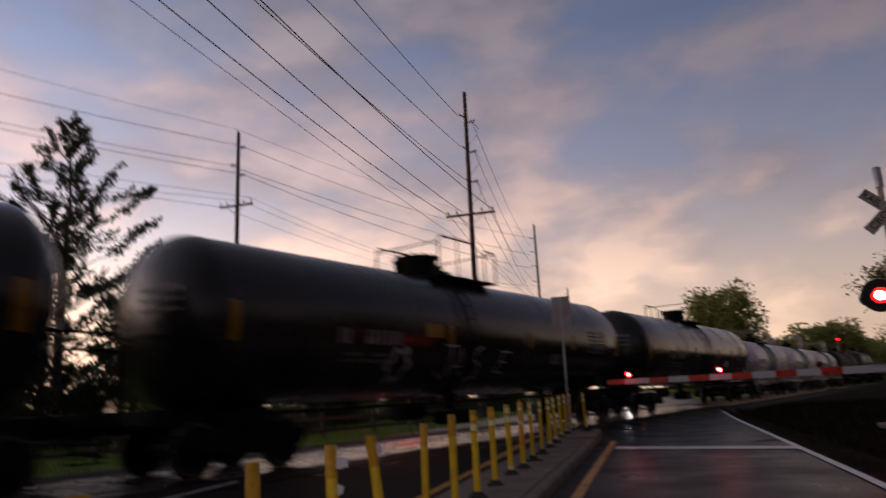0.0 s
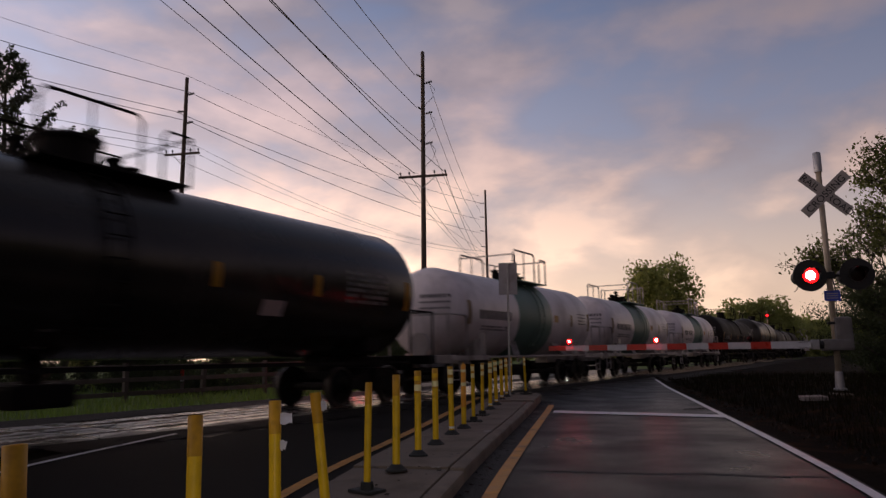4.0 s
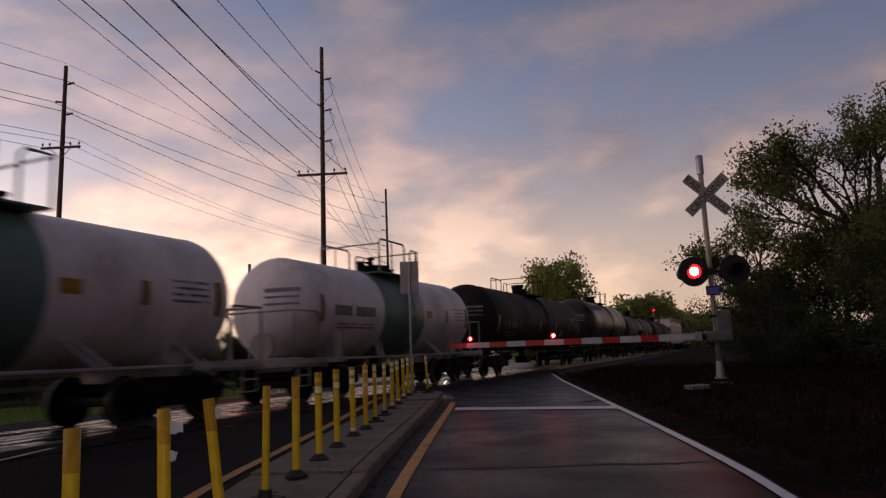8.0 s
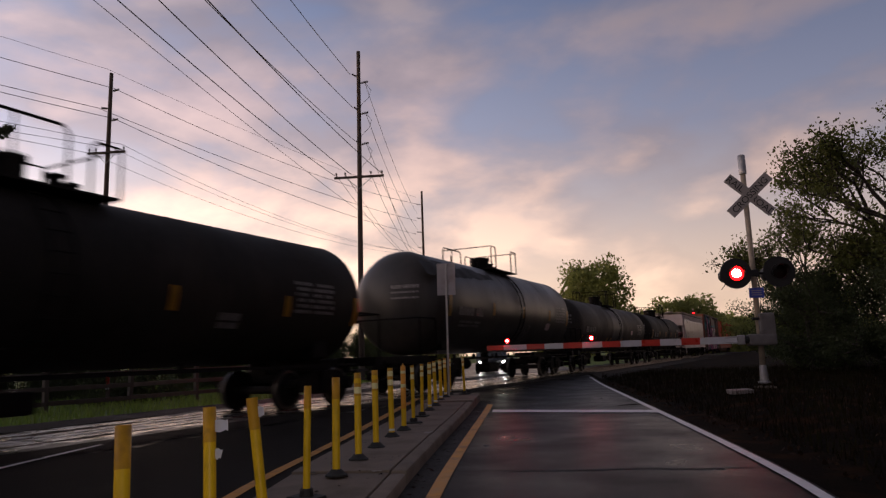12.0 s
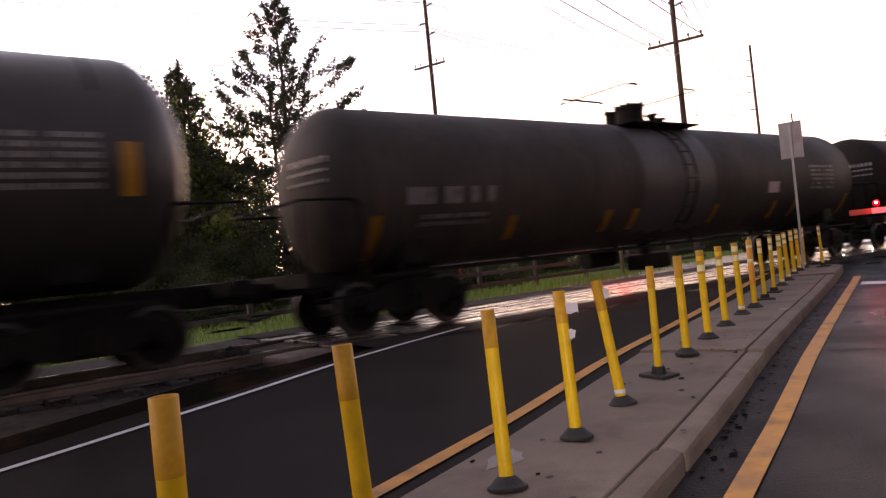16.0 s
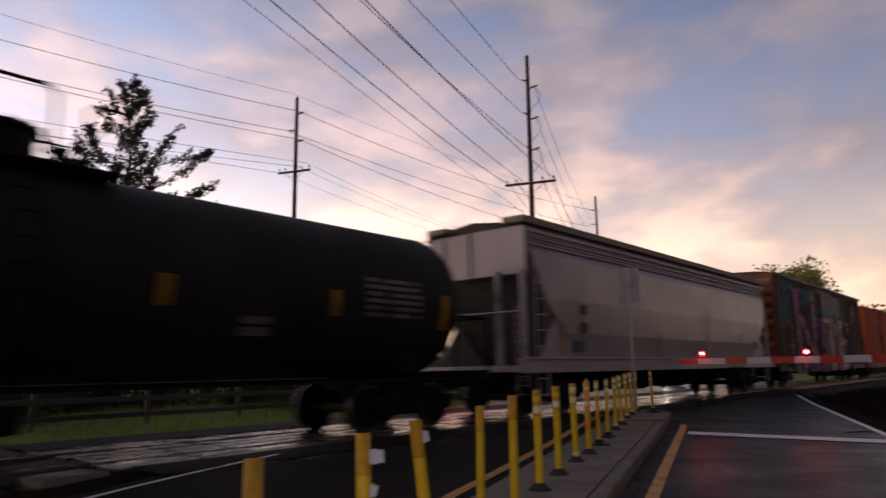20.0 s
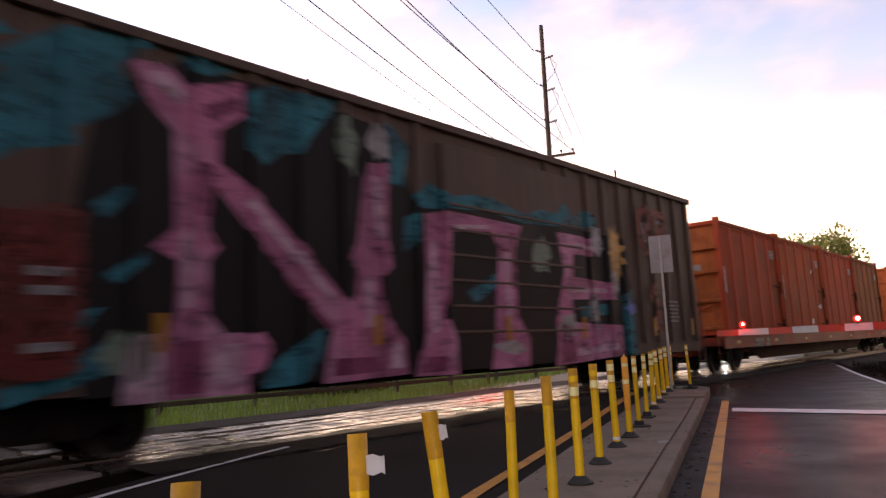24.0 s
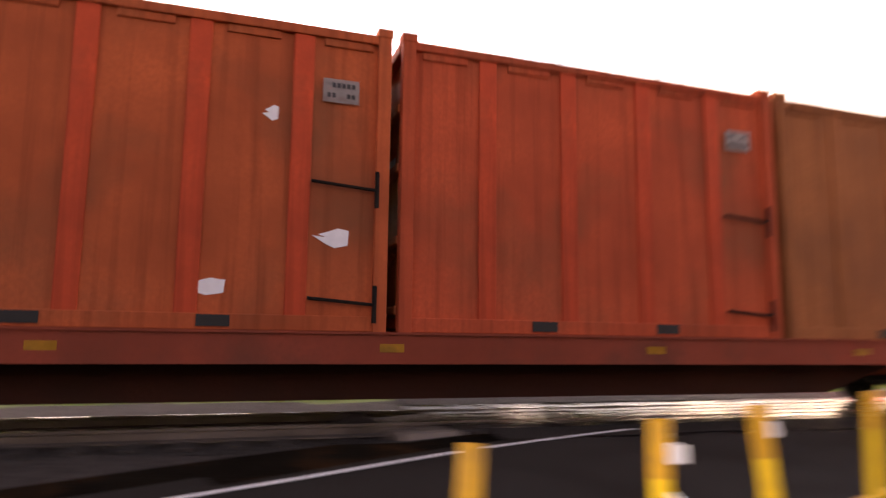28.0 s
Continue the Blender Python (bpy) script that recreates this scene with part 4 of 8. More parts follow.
def lens_disc(name, parent, r, m, bulge=0.03, glow=None):
    """A lens with a lit front and a dark back, turned about its upright axis as the lamp flashes."""
    bm = bmesh.new()
    lathe(bm, [(0, bulge + 0.004), (r * 0.62, bulge * 0.8 + 0.004), (r * 0.8, bulge * 0.6 + 0.004), (r, 0.004)], 24)
    n = len(bm.faces)
    lathe(bm, [(r, -0.004), (r * 0.7, -bulge * 0.6 - 0.004), (0, -bulge - 0.004)], 24)
    lathe(bm, [(r, 0.004), (r, -0.004)], 24)
    bm.faces.ensure_lookup_table()
    for f in bm.faces[n:]:
        f.material_index = 1
    for f in bm.faces[:24]:
        f.material_index = 2
    return part(name, bm, glow or [M_LAMP_ON, M_LAMP_OFF, M_LAMP_CORE], parent, "red signal lens", m=m, smooth=True)


LENSES = []          # (lens, its rest pose, which half of the flash it shares)


def build_signal():
    sig = thing("crossing_signal", Matrix.Translation(MAST), "crossing signal mast with white crossbuck, twin red flashers and gate gear", "crossing signal")
    bm = bmesh.new()
    cyl(bm, (0, 0, 0.06), (0, 0, 5.42), 0.064, 0.060, 20)
    part("mast", bm, M_MASTWHITE, sig, "weathered white mast", smooth=True)
    bm = bmesh.new()
    lathe(bm, [(0.085, 4.95), (0.085, 5.40), (0.06, 5.42), (0, 5.43)], 20)
    part("bell", bm, M_GALV, sig, "grey cap on the mast head", smooth=True)
    bm = bmesh.new()
    box(bm, (0, 0, -0.20), (0.40, 0.40, 0.34), bevel=0.03)
    part("foundation", bm, M_CONCRETE, sig, "concrete foundation block")
    bm = bmesh.new()
    lathe(bm, [(0.14, 0.04), (0.14, 0.07), (0.095, 0.09), (0.080, 0.42), (0.066, 0.44)], 16)
    part("socket", bm, M_GALV, sig)
    # crossbuck
    zc = 4.42
    for ang in (43, -43):
        bm = bmesh.new()
        box(bm, (0, 0, 0), (1.30, 0.25, 0.012), bevel=0.004)
        front = -0.085 if ang > 0 else -0.070
        b = part("blade", bm, M_SIGNWHITE, sig, "white crossbuck blade", m=pose(0.08, front, zc, 90, 0, 0) @ pose(0, 0, 0, 0, 0, ang))
        for word, q in ((("CROSSING", 0.0),) if ang > 0 else (("RAIL", -0.41), ("ROAD", 0.39))):
            words(word, 0.215, M_LETTER, "lettering", b, pose(q, -0.01, 0.008) @ Matrix.Diagonal((1.08, 1, 1, 1)))
    # flashers
    bm = bmesh.new()
    cyl(bm, (-0.72, 0.0, 2.56), (0.72, 0.0, 2.56), 0.035, seg=12)
    box(bm, (0, 0, 2.56), (0.2, 0.2, 0.16), bevel=0.02)
    part("cross_arm", bm, M_BLACK, sig)
    for k, x in enumerate((-0.44, 0.52)):
        u = lamp_unit(sig, x, 2.56)
        ln = lens_disc("lens", u, 0.164, pose(0, 0, 0.03), glow=[M_FLASH_ON, M_LAMP_OFF, M_FLASH_CORE])
        LENSES.append((ln, pose(0, 0, 0.03), k))
        bm = bmesh.new()
        lathe(bm, [(0.06, -0.03), (0.15, -0.1), (0.165, -0.3), (0.10, -0.36), (0.03, -0.36), (0.03, -0.42), (0, -0.42)], 20)
        part("rear_lamp", bm, M_BLACK, sig, "lamp housing turned the other way", m=pose(x - 0.1, 0.06, 2.56, 90, 0, 0), smooth=True)
    bm = bmesh.new()
    box(bm, (0.0, -0.085, 2.10), (0.33, 0.012, 0.23), bevel=0.004)
    plate = part("number_plate", bm, M_BLUE, sig, "blue enamel notice plate")
    for z in (2.15, 2.10, 2.05):
        bm = bmesh.new()
        box(bm, (0.0, -0.0935, z), (0.24, 0.003, 0.018))
        part("line", bm, M_SIGNWHITE, plate)
    # gate gear
    bm = bmesh.new()
    box(bm, (0.16, 0.02, 1.32), (0.36, 0.36, 0.62), bevel=0.07)
    box(bm, (0.02, -0.02, 1.02), (0.62, 0.34, 0.26), bevel=0.06)
    part("gate_motor", bm, M_GATE_GREY, sig, "grey cast gate mechanism")
    bm = bmesh.new()
    cyl(bm, (-0.16, -0.1, 1.50), (0.1, -0.1, 1.50), 0.03, seg=10)
    part("shaft", bm, M_BLACK, sig)
    bm = bmesh.new()
    cyl(bm, (-0.36, -0.08, 1.03), (-0.2, -0.08, 1.03), 0.09, seg=14)
    part("hub", bm, M_BLACK, sig)
    bm = bmesh.new()
    tube(bm, [(-0.55, 0.1, 2.5), (-0.65, 0.1, 2.3), (-0.72, 0.1, 2.22)], 0.01)
    tube(bm, [(0.05, -0.06, 2.5), (0.08, -0.08, 2.2), (0.06, -0.07, 1.7)], 0.012)
    part("cable", bm, M_WIRE, sig)
    # the arm, lowered across the lane: its own thing, held by the gear
    arm = thing("gate_arm", pose(MAST.x - 0.55, MAST.y - 0.12, 1.335, 0, 0.2, 0), "lowered red and white striped gate arm with red lamps", "gate arm")
    length, x = 5.74, 0.0
    edges = [0.0, 0.82, 1.24, 1.72, 2.14, 2.62, 3.04, 3.50, 3.94, 4.38, 4.80, 5.34, 5.74]
    for k, (a, b) in enumerate(zip(edges, edges[1:])):
        h0, h1 = 0.165 - 0.05 * a / length, 0.165 - 0.05 * b / length
        bm = bmesh.new()
        vs = []
        for xx, h in ((-a, h0), (-b, h1)):
            vs.append([bm.verts.new((xx, yy, zz)) for yy, zz in ((-0.014, -h / 2), (0.014, -h / 2), (0.014, h / 2), (-0.014, h / 2))])
        for i in range(4):
            bm.faces.new((vs[0][i], vs[0][(i + 1) % 4], vs[1][(i + 1) % 4], vs[1][i]))
        bm.faces.new(vs[0][::-1])
        bm.faces.new(vs[1])
        part("stripe", bm, M_ARM_RED if k % 2 else M_ARM_WHITE, arm, "red stripe" if k % 2 else "white stripe")
    bm = bmesh.new()
    for z in (0.05, -0.05):
        tube(bm, [(-0.25, 0, z), (0.02, 0, z * 1.4), (0.18, 0.02, z * 1.6)], 0.02)
    box(bm, (0.1, 0.02, 0), (0.16, 0.1, 0.22), bevel=0.02)
    part("bracket", bm, M_GALV, arm)
    for k, x in ((None, -5.25), (0, -3.28), (1, -1.25)):
        bm = bmesh.new()
        lathe(bm, [(0.05, -0.07), (0.062, -0.05), (0.062, 0.0), (0.05, 0.005)], 16)
        box(bm, (0, -0.075, -0.03), (0.03, 0.05, 0.03))
        u = part("arm_lamp", bm, M_BLACK, arm, "small red lamp on the arm", m=pose(x, -0.03, 0.155, 90, 0, 0), smooth=False)
        if k is None:
            bm = bmesh.new()
            lathe(bm, [(0, 0.05), (0.024, 0.045), (0.036, 0.035), (0.052, 0.004)], 18)
            bm.faces.ensure_lookup_table()
            for f in bm.faces[:18]:
                f.material_index = 1
            part("lens", bm, [M_LAMP_ON, M_LAMP_CORE], u, "lit red lens", smooth=True)
        else:
            ln = lens_disc("lens", u, 0.052, pose(0, 0, 0.01), 0.03)
            LENSES.append((ln, pose(0, 0, 0.01), k))
    bm = bmesh.new()
    box(bm, (0, 0, 0.0), (0.46, 0.30, 0.09), bevel=0.012)
    solid("concrete_block", bm, M_MORTAR, "small pale concrete block lying on the verge", "block", m=pose(4.40, 14.95, ground_z(4.4, 14.95) + 0.02, 2, -1, 8))
    # back of a road sign on the island nose
    sg = thing("road_sign", pose(-1.95, 16.45, ground_z(-2, 16.4) + 0.13, 0, 0.6, -2), "grey back of a road sign on a thin steel post", "road sign")
    bm = bmesh.new()
    box(bm, (0, 0, 1.62), (0.05, 0.028, 3.26), bevel=0.006)
    part("post", bm, M_GALV, sg)
    bm = bmesh.new()
    box(bm, (0, 0.025, 2.86), (0.46, 0.006, 0.80), bevel=0.002)
    part("plate", bm, M_SIGNBACK, sg)
    for z in (2.6, 3.1):
        bm = bmesh.new()
        cyl(bm, (0, -0.02, z), (0, 0.03, z), 0.012, seg=8)
        part("bolt", bm, M_GALV, sg)
    # far signal across the tracks, facing traffic from the other side, with lamps to this side too
    for nm, x, y, z, sc, k in (("crossing_signal", 24.2, 103.0, 0.0, 1.0, 0), ("crossing_signal", -8.6, 24.0, 0.0, 1.0, 1)):
        fs = thing(nm, pose(x, y, z), "crossing signal on the far side of the track", "crossing signal")
        h = 6.1 if k == 0 else 3.2
        bm = bmesh.new()
        cyl(bm, (0, 0, -0.1), (0, 0, h + (0.6 if k == 0 else 1.5)), 0.07, 0.06, 14)
        part("mast", bm, M_MASTWHITE, fs, smooth=True)
        bm = bmesh.new()
        lathe(bm, [(0, 0), (0.30, 0), (0.30, 0.02), (0, 0.02)], 24)
        u = part("lamp", bm, M_BLACK, fs, "round black backboard", m=pose(0, -0.1, h - 0.1 if k else h, 90, 0, 0))
        bm = bmesh.new()
        lathe(bm, [(0, 0.06), (0.09, 0.05), (0.13 if k == 0 else 0.15, 0.022)], 18)
        part("lens", bm, M_FAR_LAMP if k else M_LAMP_ON, u, "lit red lens", smooth=True)


# ---------------------------------------------------------------- poles and wires
def sag_wire(name, a, b, sag, parent=None, r=0.021, n=18, label="black overhead power cable between the poles"):
    a, b = Vector(a), Vector(b)
    pts = []
    for k in range(n + 1):
        t = k / n
        p = a.lerp(b, t)
        p.z -= 4 * sag * t * (1 - t)
        pts.append(p)
    bm = bmesh.new()
    tube(bm, pts, r, 4)
    return solid(name, bm, M_WIRE, label, "cable", group="overhead cables")


def utility_pole(m, h, brackets, arm_z, arm, label, base_r=0.19, top_r=0.12):
    p = thing("utility_pole", m, label, "utility pole", "utility poles")
    bm = bmesh.new()
    lathe(bm, [(base_r + (top_r - base_r) * q, -0.4 + (h + 0.4) * q) for q in steps(0, 1, 8)] + [(top_r * 0.6, h + 0.03), (0, h + 0.04)], 14)
    part("pole", bm, M_POLE, p, smooth=True)
    for z, reach in brackets:
        bm = bmesh.new()
        tube(bm, [(0, 0, z - 0.08), (reach * 0.55, 0, z - 0.02), (reach, 0, z + 0.06)], 0.035, 6)
        b = part("bracket", bm, M_GALV, p)
        bm = bmesh.new()
        s = 1 if reach > 0 else -1
        for i in range(4):
            cyl(bm, (reach * (0.35 + 0.17 * i), 0, z - 0.03 + 0.05 * i / 3), (reach * (0.35 + 0.17 * i) + 0.05 * s, 0, z - 0.02 + 0.05 * i / 3), 0.075, seg=10)
        part("insulator", bm, M_CERAMIC, b)
    if arm:
        bm = bmesh.new()
        box(bm, (0, -0.16, arm_z), (arm, 0.11, 0.14), bevel=0.01)
        c = part("crossarm", bm, M_POLE, p, "wooden crossarm")
        bm = bmesh.new()
        for s in (-1, 1):
            tube(bm, [(0, -0.17, arm_z - 0.75), (s * arm * 0.26, -0.17, arm_z - 0.05)], 0.022)
        part("brace", bm, M_GALV, p)
        for q in (-0.46, -0.28, 0.24, 0.46):
            bm = bmesh.new()
            lathe(bm, [(0.02, 0), (0.03, 0.10), (0.07, 0.12), (0.045, 0.17), (0.065, 0.2), (0.03, 0.26), (0, 0.27)], 10)
            part("insulator", bm, M_CERAMIC, c, m=pose(q * arm, -0.16, arm_z + 0.07))
    return p


def build_poles():
    p1, p2, p3 = Vector((-9.85, 40.64, 0)), Vector((-26.6, 40.4, 0)), Vector((-11.6, 80.8, 0))
    p0 = Vector((-11.0, -8.0, 0))
    lab = "tall weathered wooden utility pole with crossarm and insulators"
    br = [(18.65, 0.62), (16.6, 0.62), (14.6, 0.62)]
    main = utility_pole(pose(*p1, 0, 0.35, 0), 20.75, br, 12.42, 3.15, lab)
    utility_pole(pose(*p3, 0, 0, 0), 21.1, [(19.5, -0.7), (17.8, -0.7), (16.1, -0.7), (14.2, -0.7)], 0, 0, "tall wooden utility pole with side insulators")
    utility_pole(pose(*p0, 0, 0, 0), 20.75, br, 12.42, 3.15, lab)
    utility_pole(pose(*p2, 0, 0.4, 0), 20.6, [(19.4, 0.6), (18.2, -0.6), (17.35, 0.6)], 15.1, 2.6, "wooden utility pole with a tilted crossarm")
    p4 = Vector((-44.0, 15.0, 0))
    utility_pole(pose(*p4, 0, 0, 0), 20.6, [(19.4, 0.6), (18.2, -0.6), (17.35, 0.6)], 15.1, 2.6, "wooden utility pole with a tilted crossarm")
    utility_pole(pose(-32.3, 17.9, 0), 11.8, [], 0, 0, "plain wooden pole among the trees", 0.16, 0.12)
    utility_pole(pose(-12.5, 122, 0), 19.0, [(18, -0.7), (16.5, -0.7)], 0, 0, "distant wooden utility pole")
    for o, z in ((-0.41, 19.21), (-0.29, 17.0), (-0.17, 14.79)):
        bm = bmesh.new()
        cyl(bm, (o, -0.1, z), (0.0, -0.05, z - 0.22), 0.05, 0.06, 8)
        part("pin", bm, M_CERAMIC, main, m=Matrix.Identity(4))
    # main line: pole 0 to pole 1, each cable from its own pin
    for o0, z0, o1, z1 in ((-0.02, 12.54, -1.48, 12.60), (1.08, 12.66, -0.45, 12.64), (2.12, 12.34, 1.62, 12.47), (-0.58, 14.82, -0.17, 14.79), (-0.88, 16.96, -0.29, 17.0), (-0.37, 19.21, -0.41, 19.21)):
        sag_wire("overhead_cable", p0 + Vector((o0, 0, z0)), p1 + Vector((o1, -0.1, z1)), 0.9, r=0.024)
    # and on from pole 1 to pole 3
    for z, o in ((18.7, 0.5), (16.7, 0.5), (14.7, 0.5)):
        sag_wire("overhead_cable", p1 + Vector((o, 0, z)), p3 + Vector((-0.6, 0, z - 0.3)), 0.9, r=0.016)
    for q in (-1.45, -0.85, 0.75, 1.45):
        sag_wire("overhead_cable", p1 + Vector((q, -0.16, 12.75)), p3 + Vector((-0.2, 0, 12.0)), 1.0, r=0.016)
    # a thin line that passes the near poles by
    sag_wire("overhead_cable", Vector((-14.31, -8, 14.29)), Vector((-11.76, 80.8, 13.42)), 1.0, r=0.016, n=40, label="thin overhead cable running on to the far pole")
    # side line: from the left to pole 2 and on to pole 3
    for z4, z, o, ze, sag in ((23.2, 20.95, -0.2, 20.4, 0.4), (21.2, 19.55, 0.34, 19.6, 0.9), (19.6, 18.28, -0.75, 17.5, 0.6), (18.9, 17.45, 0.42, 15.85, 0.8)):
        sag_wire("overhead_cable", p4 + Vector((o, 0, z4)), p2 + Vector((o, 0, z)), 0.42, r=0.012 if ze > 20 else 0.021)
        sag_wire("overhead_cable", p2 + Vector((o, 0, z)), p3 + Vector((-0.7, 0, ze)), sag, r=0.012 if ze > 20 else 0.021)
    for q, z4, z in ((-0.97, 15.56, 15.13), (0.5, 14.52, 15.41), (1.13, 15.5, 15.6)):
        sag_wire("overhead_cable", p4 + Vector((q, 0, z4)), p2 + Vector((q, -0.1, z)), 0.1, r=0.016)
        sag_wire("overhead_cable", p2 + Vector((q, -0.1, z)), p3 + Vector((-0.3, 0, 13.6 if q > 0 else 13.3)), 1.4, r=0.012)
    # drip loops beside pole 1
    for z in (18.4, 16.4, 14.4):
        bm = bmesh.new()
        tube(bm, [p1 + Vector((0.55, 0, z + 0.2)), p1 + Vector((0.9, 0, z - 0.3)), p1 + Vector((0.75, 0, z - 0.8)), p1 + Vector((0.3, 0, z - 1.2)), p1 + Vector((0.12, 0, z - 1.6))], 0.014, 4)
        solid("drip_loop", bm, M_WIRE, "slack jumper cable hanging beside the pole", "cable", group="overhead cables")

# ---------------------------------------------------------------- train
SPEEDS = [(-1.0, 7.05), (9.0, 7.05), (12.0, 7.2), (18.0, 7.45), (24.0, 7.9), (27.0, 7.96), (30.0, 7.96)]


def gone(t):
    """Metres that the train has run since the start."""
    d = 0.0
    for (a, va), (b, vb) in zip(SPEEDS, SPEEDS[1:]):
        lo, hi = max(a, 0.0), min(b, t)
        if hi > lo:
            f = lambda x: va + (vb - va) * (x - a) / (b - a)
            d += (f(lo) + f(hi)) / 2 * (hi - lo)
    return d


MOVERS = []          # (thing, place along the train, height, turn about the vertical)
WHEELS = []          # (wheelset, rest pose)


def rolling(ob, u, z=Z_RAIL, across=0.0):
    p = on_track(u, across, z)
    ob.matrix_basis = Matrix.Translation(p) @ pose(0, 0, 0, 0, 0, TRACK_TURN)
    MOVERS.append((ob, u, z, across))
    return ob


BOGIE = {}


def bogie(parent, y):
    """A two-axle truck: side frames, springs, bolster and two wheelsets."""
    if not BOGIE:
        bm = bmesh.new()
        for s in (-1, 1):
            out = [(-1.15, 0.50), (-0.72, 0.42), (-0.42, 0.30), (0.42, 0.30), (0.72, 0.42), (1.15, 0.50), (1.15, 0.62), (0.75, 0.66), (0.4, 0.80), (-0.4, 0.80), (-0.75, 0.66), (-1.15, 0.62)]
            slab(bm, out, 0.14, Matrix.Translation((s * 1.02 - 0.07, 0, 0)) @ Matrix(((0, 0, 1, 0), (1, 0, 0, 0), (0, 1, 0, 0), (0, 0, 0, 1))))
            for q in (-0.9, 0.9):
                cyl(bm, (s * 1.0, q, 0.48), (s * 1.18, q, 0.48), 0.12, seg=14)
            for q in (-0.15, 0.0, 0.15):
                cyl(bm, (s * 1.12, q, 0.36), (s * 1.12, q, 0.62), 0.06, seg=10)
        BOGIE["frame"] = mesh_of(bm, "side_frame", M_UNDER)
        bm = bmesh.new()
        box(bm, (0, 0, 0.68), (2.3, 0.36, 0.26), bevel=0.03)
        BOGIE["bolster"] = mesh_of(bm, "bolster", M_UNDER)
        bm = bmesh.new()
        for s in (-1, 1):
            x = s * 0.735
            prof = [(0.09, -0.09), (0.12, -0.08), (0.16, -0.02), (0.34, 0.0), (0.36, -0.05), (0.42, -0.05), (0.42, 0.055), (0.445, 0.06), (0.45, 0.085), (0.36, 0.085), (0.33, 0.03), (0.16, 0.035), (0.12, 0.09), (0.09, 0.09)]
            lathe(bm, [(r, -s * z) for r, z in prof], 28, Matrix.Translation((x, 0, 0)) @ Matrix.Rotation(radians(90), 4, "Y"))
            for k in range(6):
                a = k * math.pi / 3
                box(bm, (x + s * 0.02, 0.24 * math.cos(a), 0.24 * math.sin(a)), (0.03, 0.05, 0.05))
        cyl(bm, (-0.8, 0, 0), (0.8, 0, 0), 0.085, seg=14)
        BOGIE["wheelset"] = mesh_of(bm, "wheelset", M_WHEEL)
        for s in (-1, 1):
            bm = bmesh.new()
            m_ = Matrix.Translation((s * 0.735, 0, 0)) @ Matrix.Rotation(radians(s * 90), 4, "Y")
            lathe(bm, [(0.422, -0.05), (0.422, 0.052), (0.362, 0.052)], 28, m_)
            BOGIE["tread", s] = mesh_of(bm, "tread", M_WHEEL_RIM)
    f = part("truck", BOGIE["frame"], None, parent, "sooty cast truck frame", m=pose(0, y, 0))
    part("bolster", BOGIE["bolster"], None, f)
    for q in (-0.9, 0.9):
        rest = pose(0, y + q, 0.425)
        w = part("wheelset", BOGIE["wheelset"], None, parent, "steel wheelset with worn bright treads", m=rest)
        part("tread", BOGIE["tread", -1], None, w)
        part("tread", BOGIE["tread", 1], None, w)
        WHEELS.append((w, rest))


def bars(parent, name, y, z, x, w, h, material, rows=1, gap=None, blocks=None, fn=None, rng=None):
    """Plain blocks in place of lettering, on a side plane or wrapped to a tank (fn gives x from z)."""
    gap = gap or h * 1.7
    for r in range(rows):
        bm = bmesh.new()
        n = blocks or max(2, int(w / (h * 0.95)))
        for k in range(n):
            if rng and rng.random() < 0.14:
                continue
            wy = w / n
            yc = y - w / 2 + wy * (k + 0.5)
            zc = z - r * gap
            vs = []
            for dy, dz in ((-0.36, -0.5), (0.36, -0.5), (0.36, 0.5), (-0.36, 0.5)):
                zz = zc + dz * h
                vs.append(bm.verts.new(((fn(zz) if fn else x), yc + dy * wy, zz)))
            bm.faces.new(vs)
        if len(bm.faces):
            bmesh.ops.solidify(bm, geom=bm.faces[:], thickness=-0.003)
            part(name, bm, material, parent, kind="stuff" if n > 1 else "")
        else:
            bm.free()


def end_gear(car, half, z=0.95, material=None):
    """Coupler and draft gear at both ends."""
    for s in (-1, 1):
        bm = bmesh.new()
        box(bm, (0, s * (half + 0.25), 0.85), (0.22, 0.7, 0.26), bevel=0.03)
        box(bm, (0.03, s * (half + 0.66), 0.85), (0.3, 0.22, 0.32), bevel=0.06)
        part("coupler", bm, M_UNDER, car, "dark knuckle coupler")
        bm = bmesh.new()
        tube(bm, [(0.3, s * (half + 0.1), 0.75), (0.32, s * (half + 0.45), 0.5), (0.25, s * (half + 0.85), 0.42)], 0.025)
        part("air_hose", bm, M_RUBBER, car)


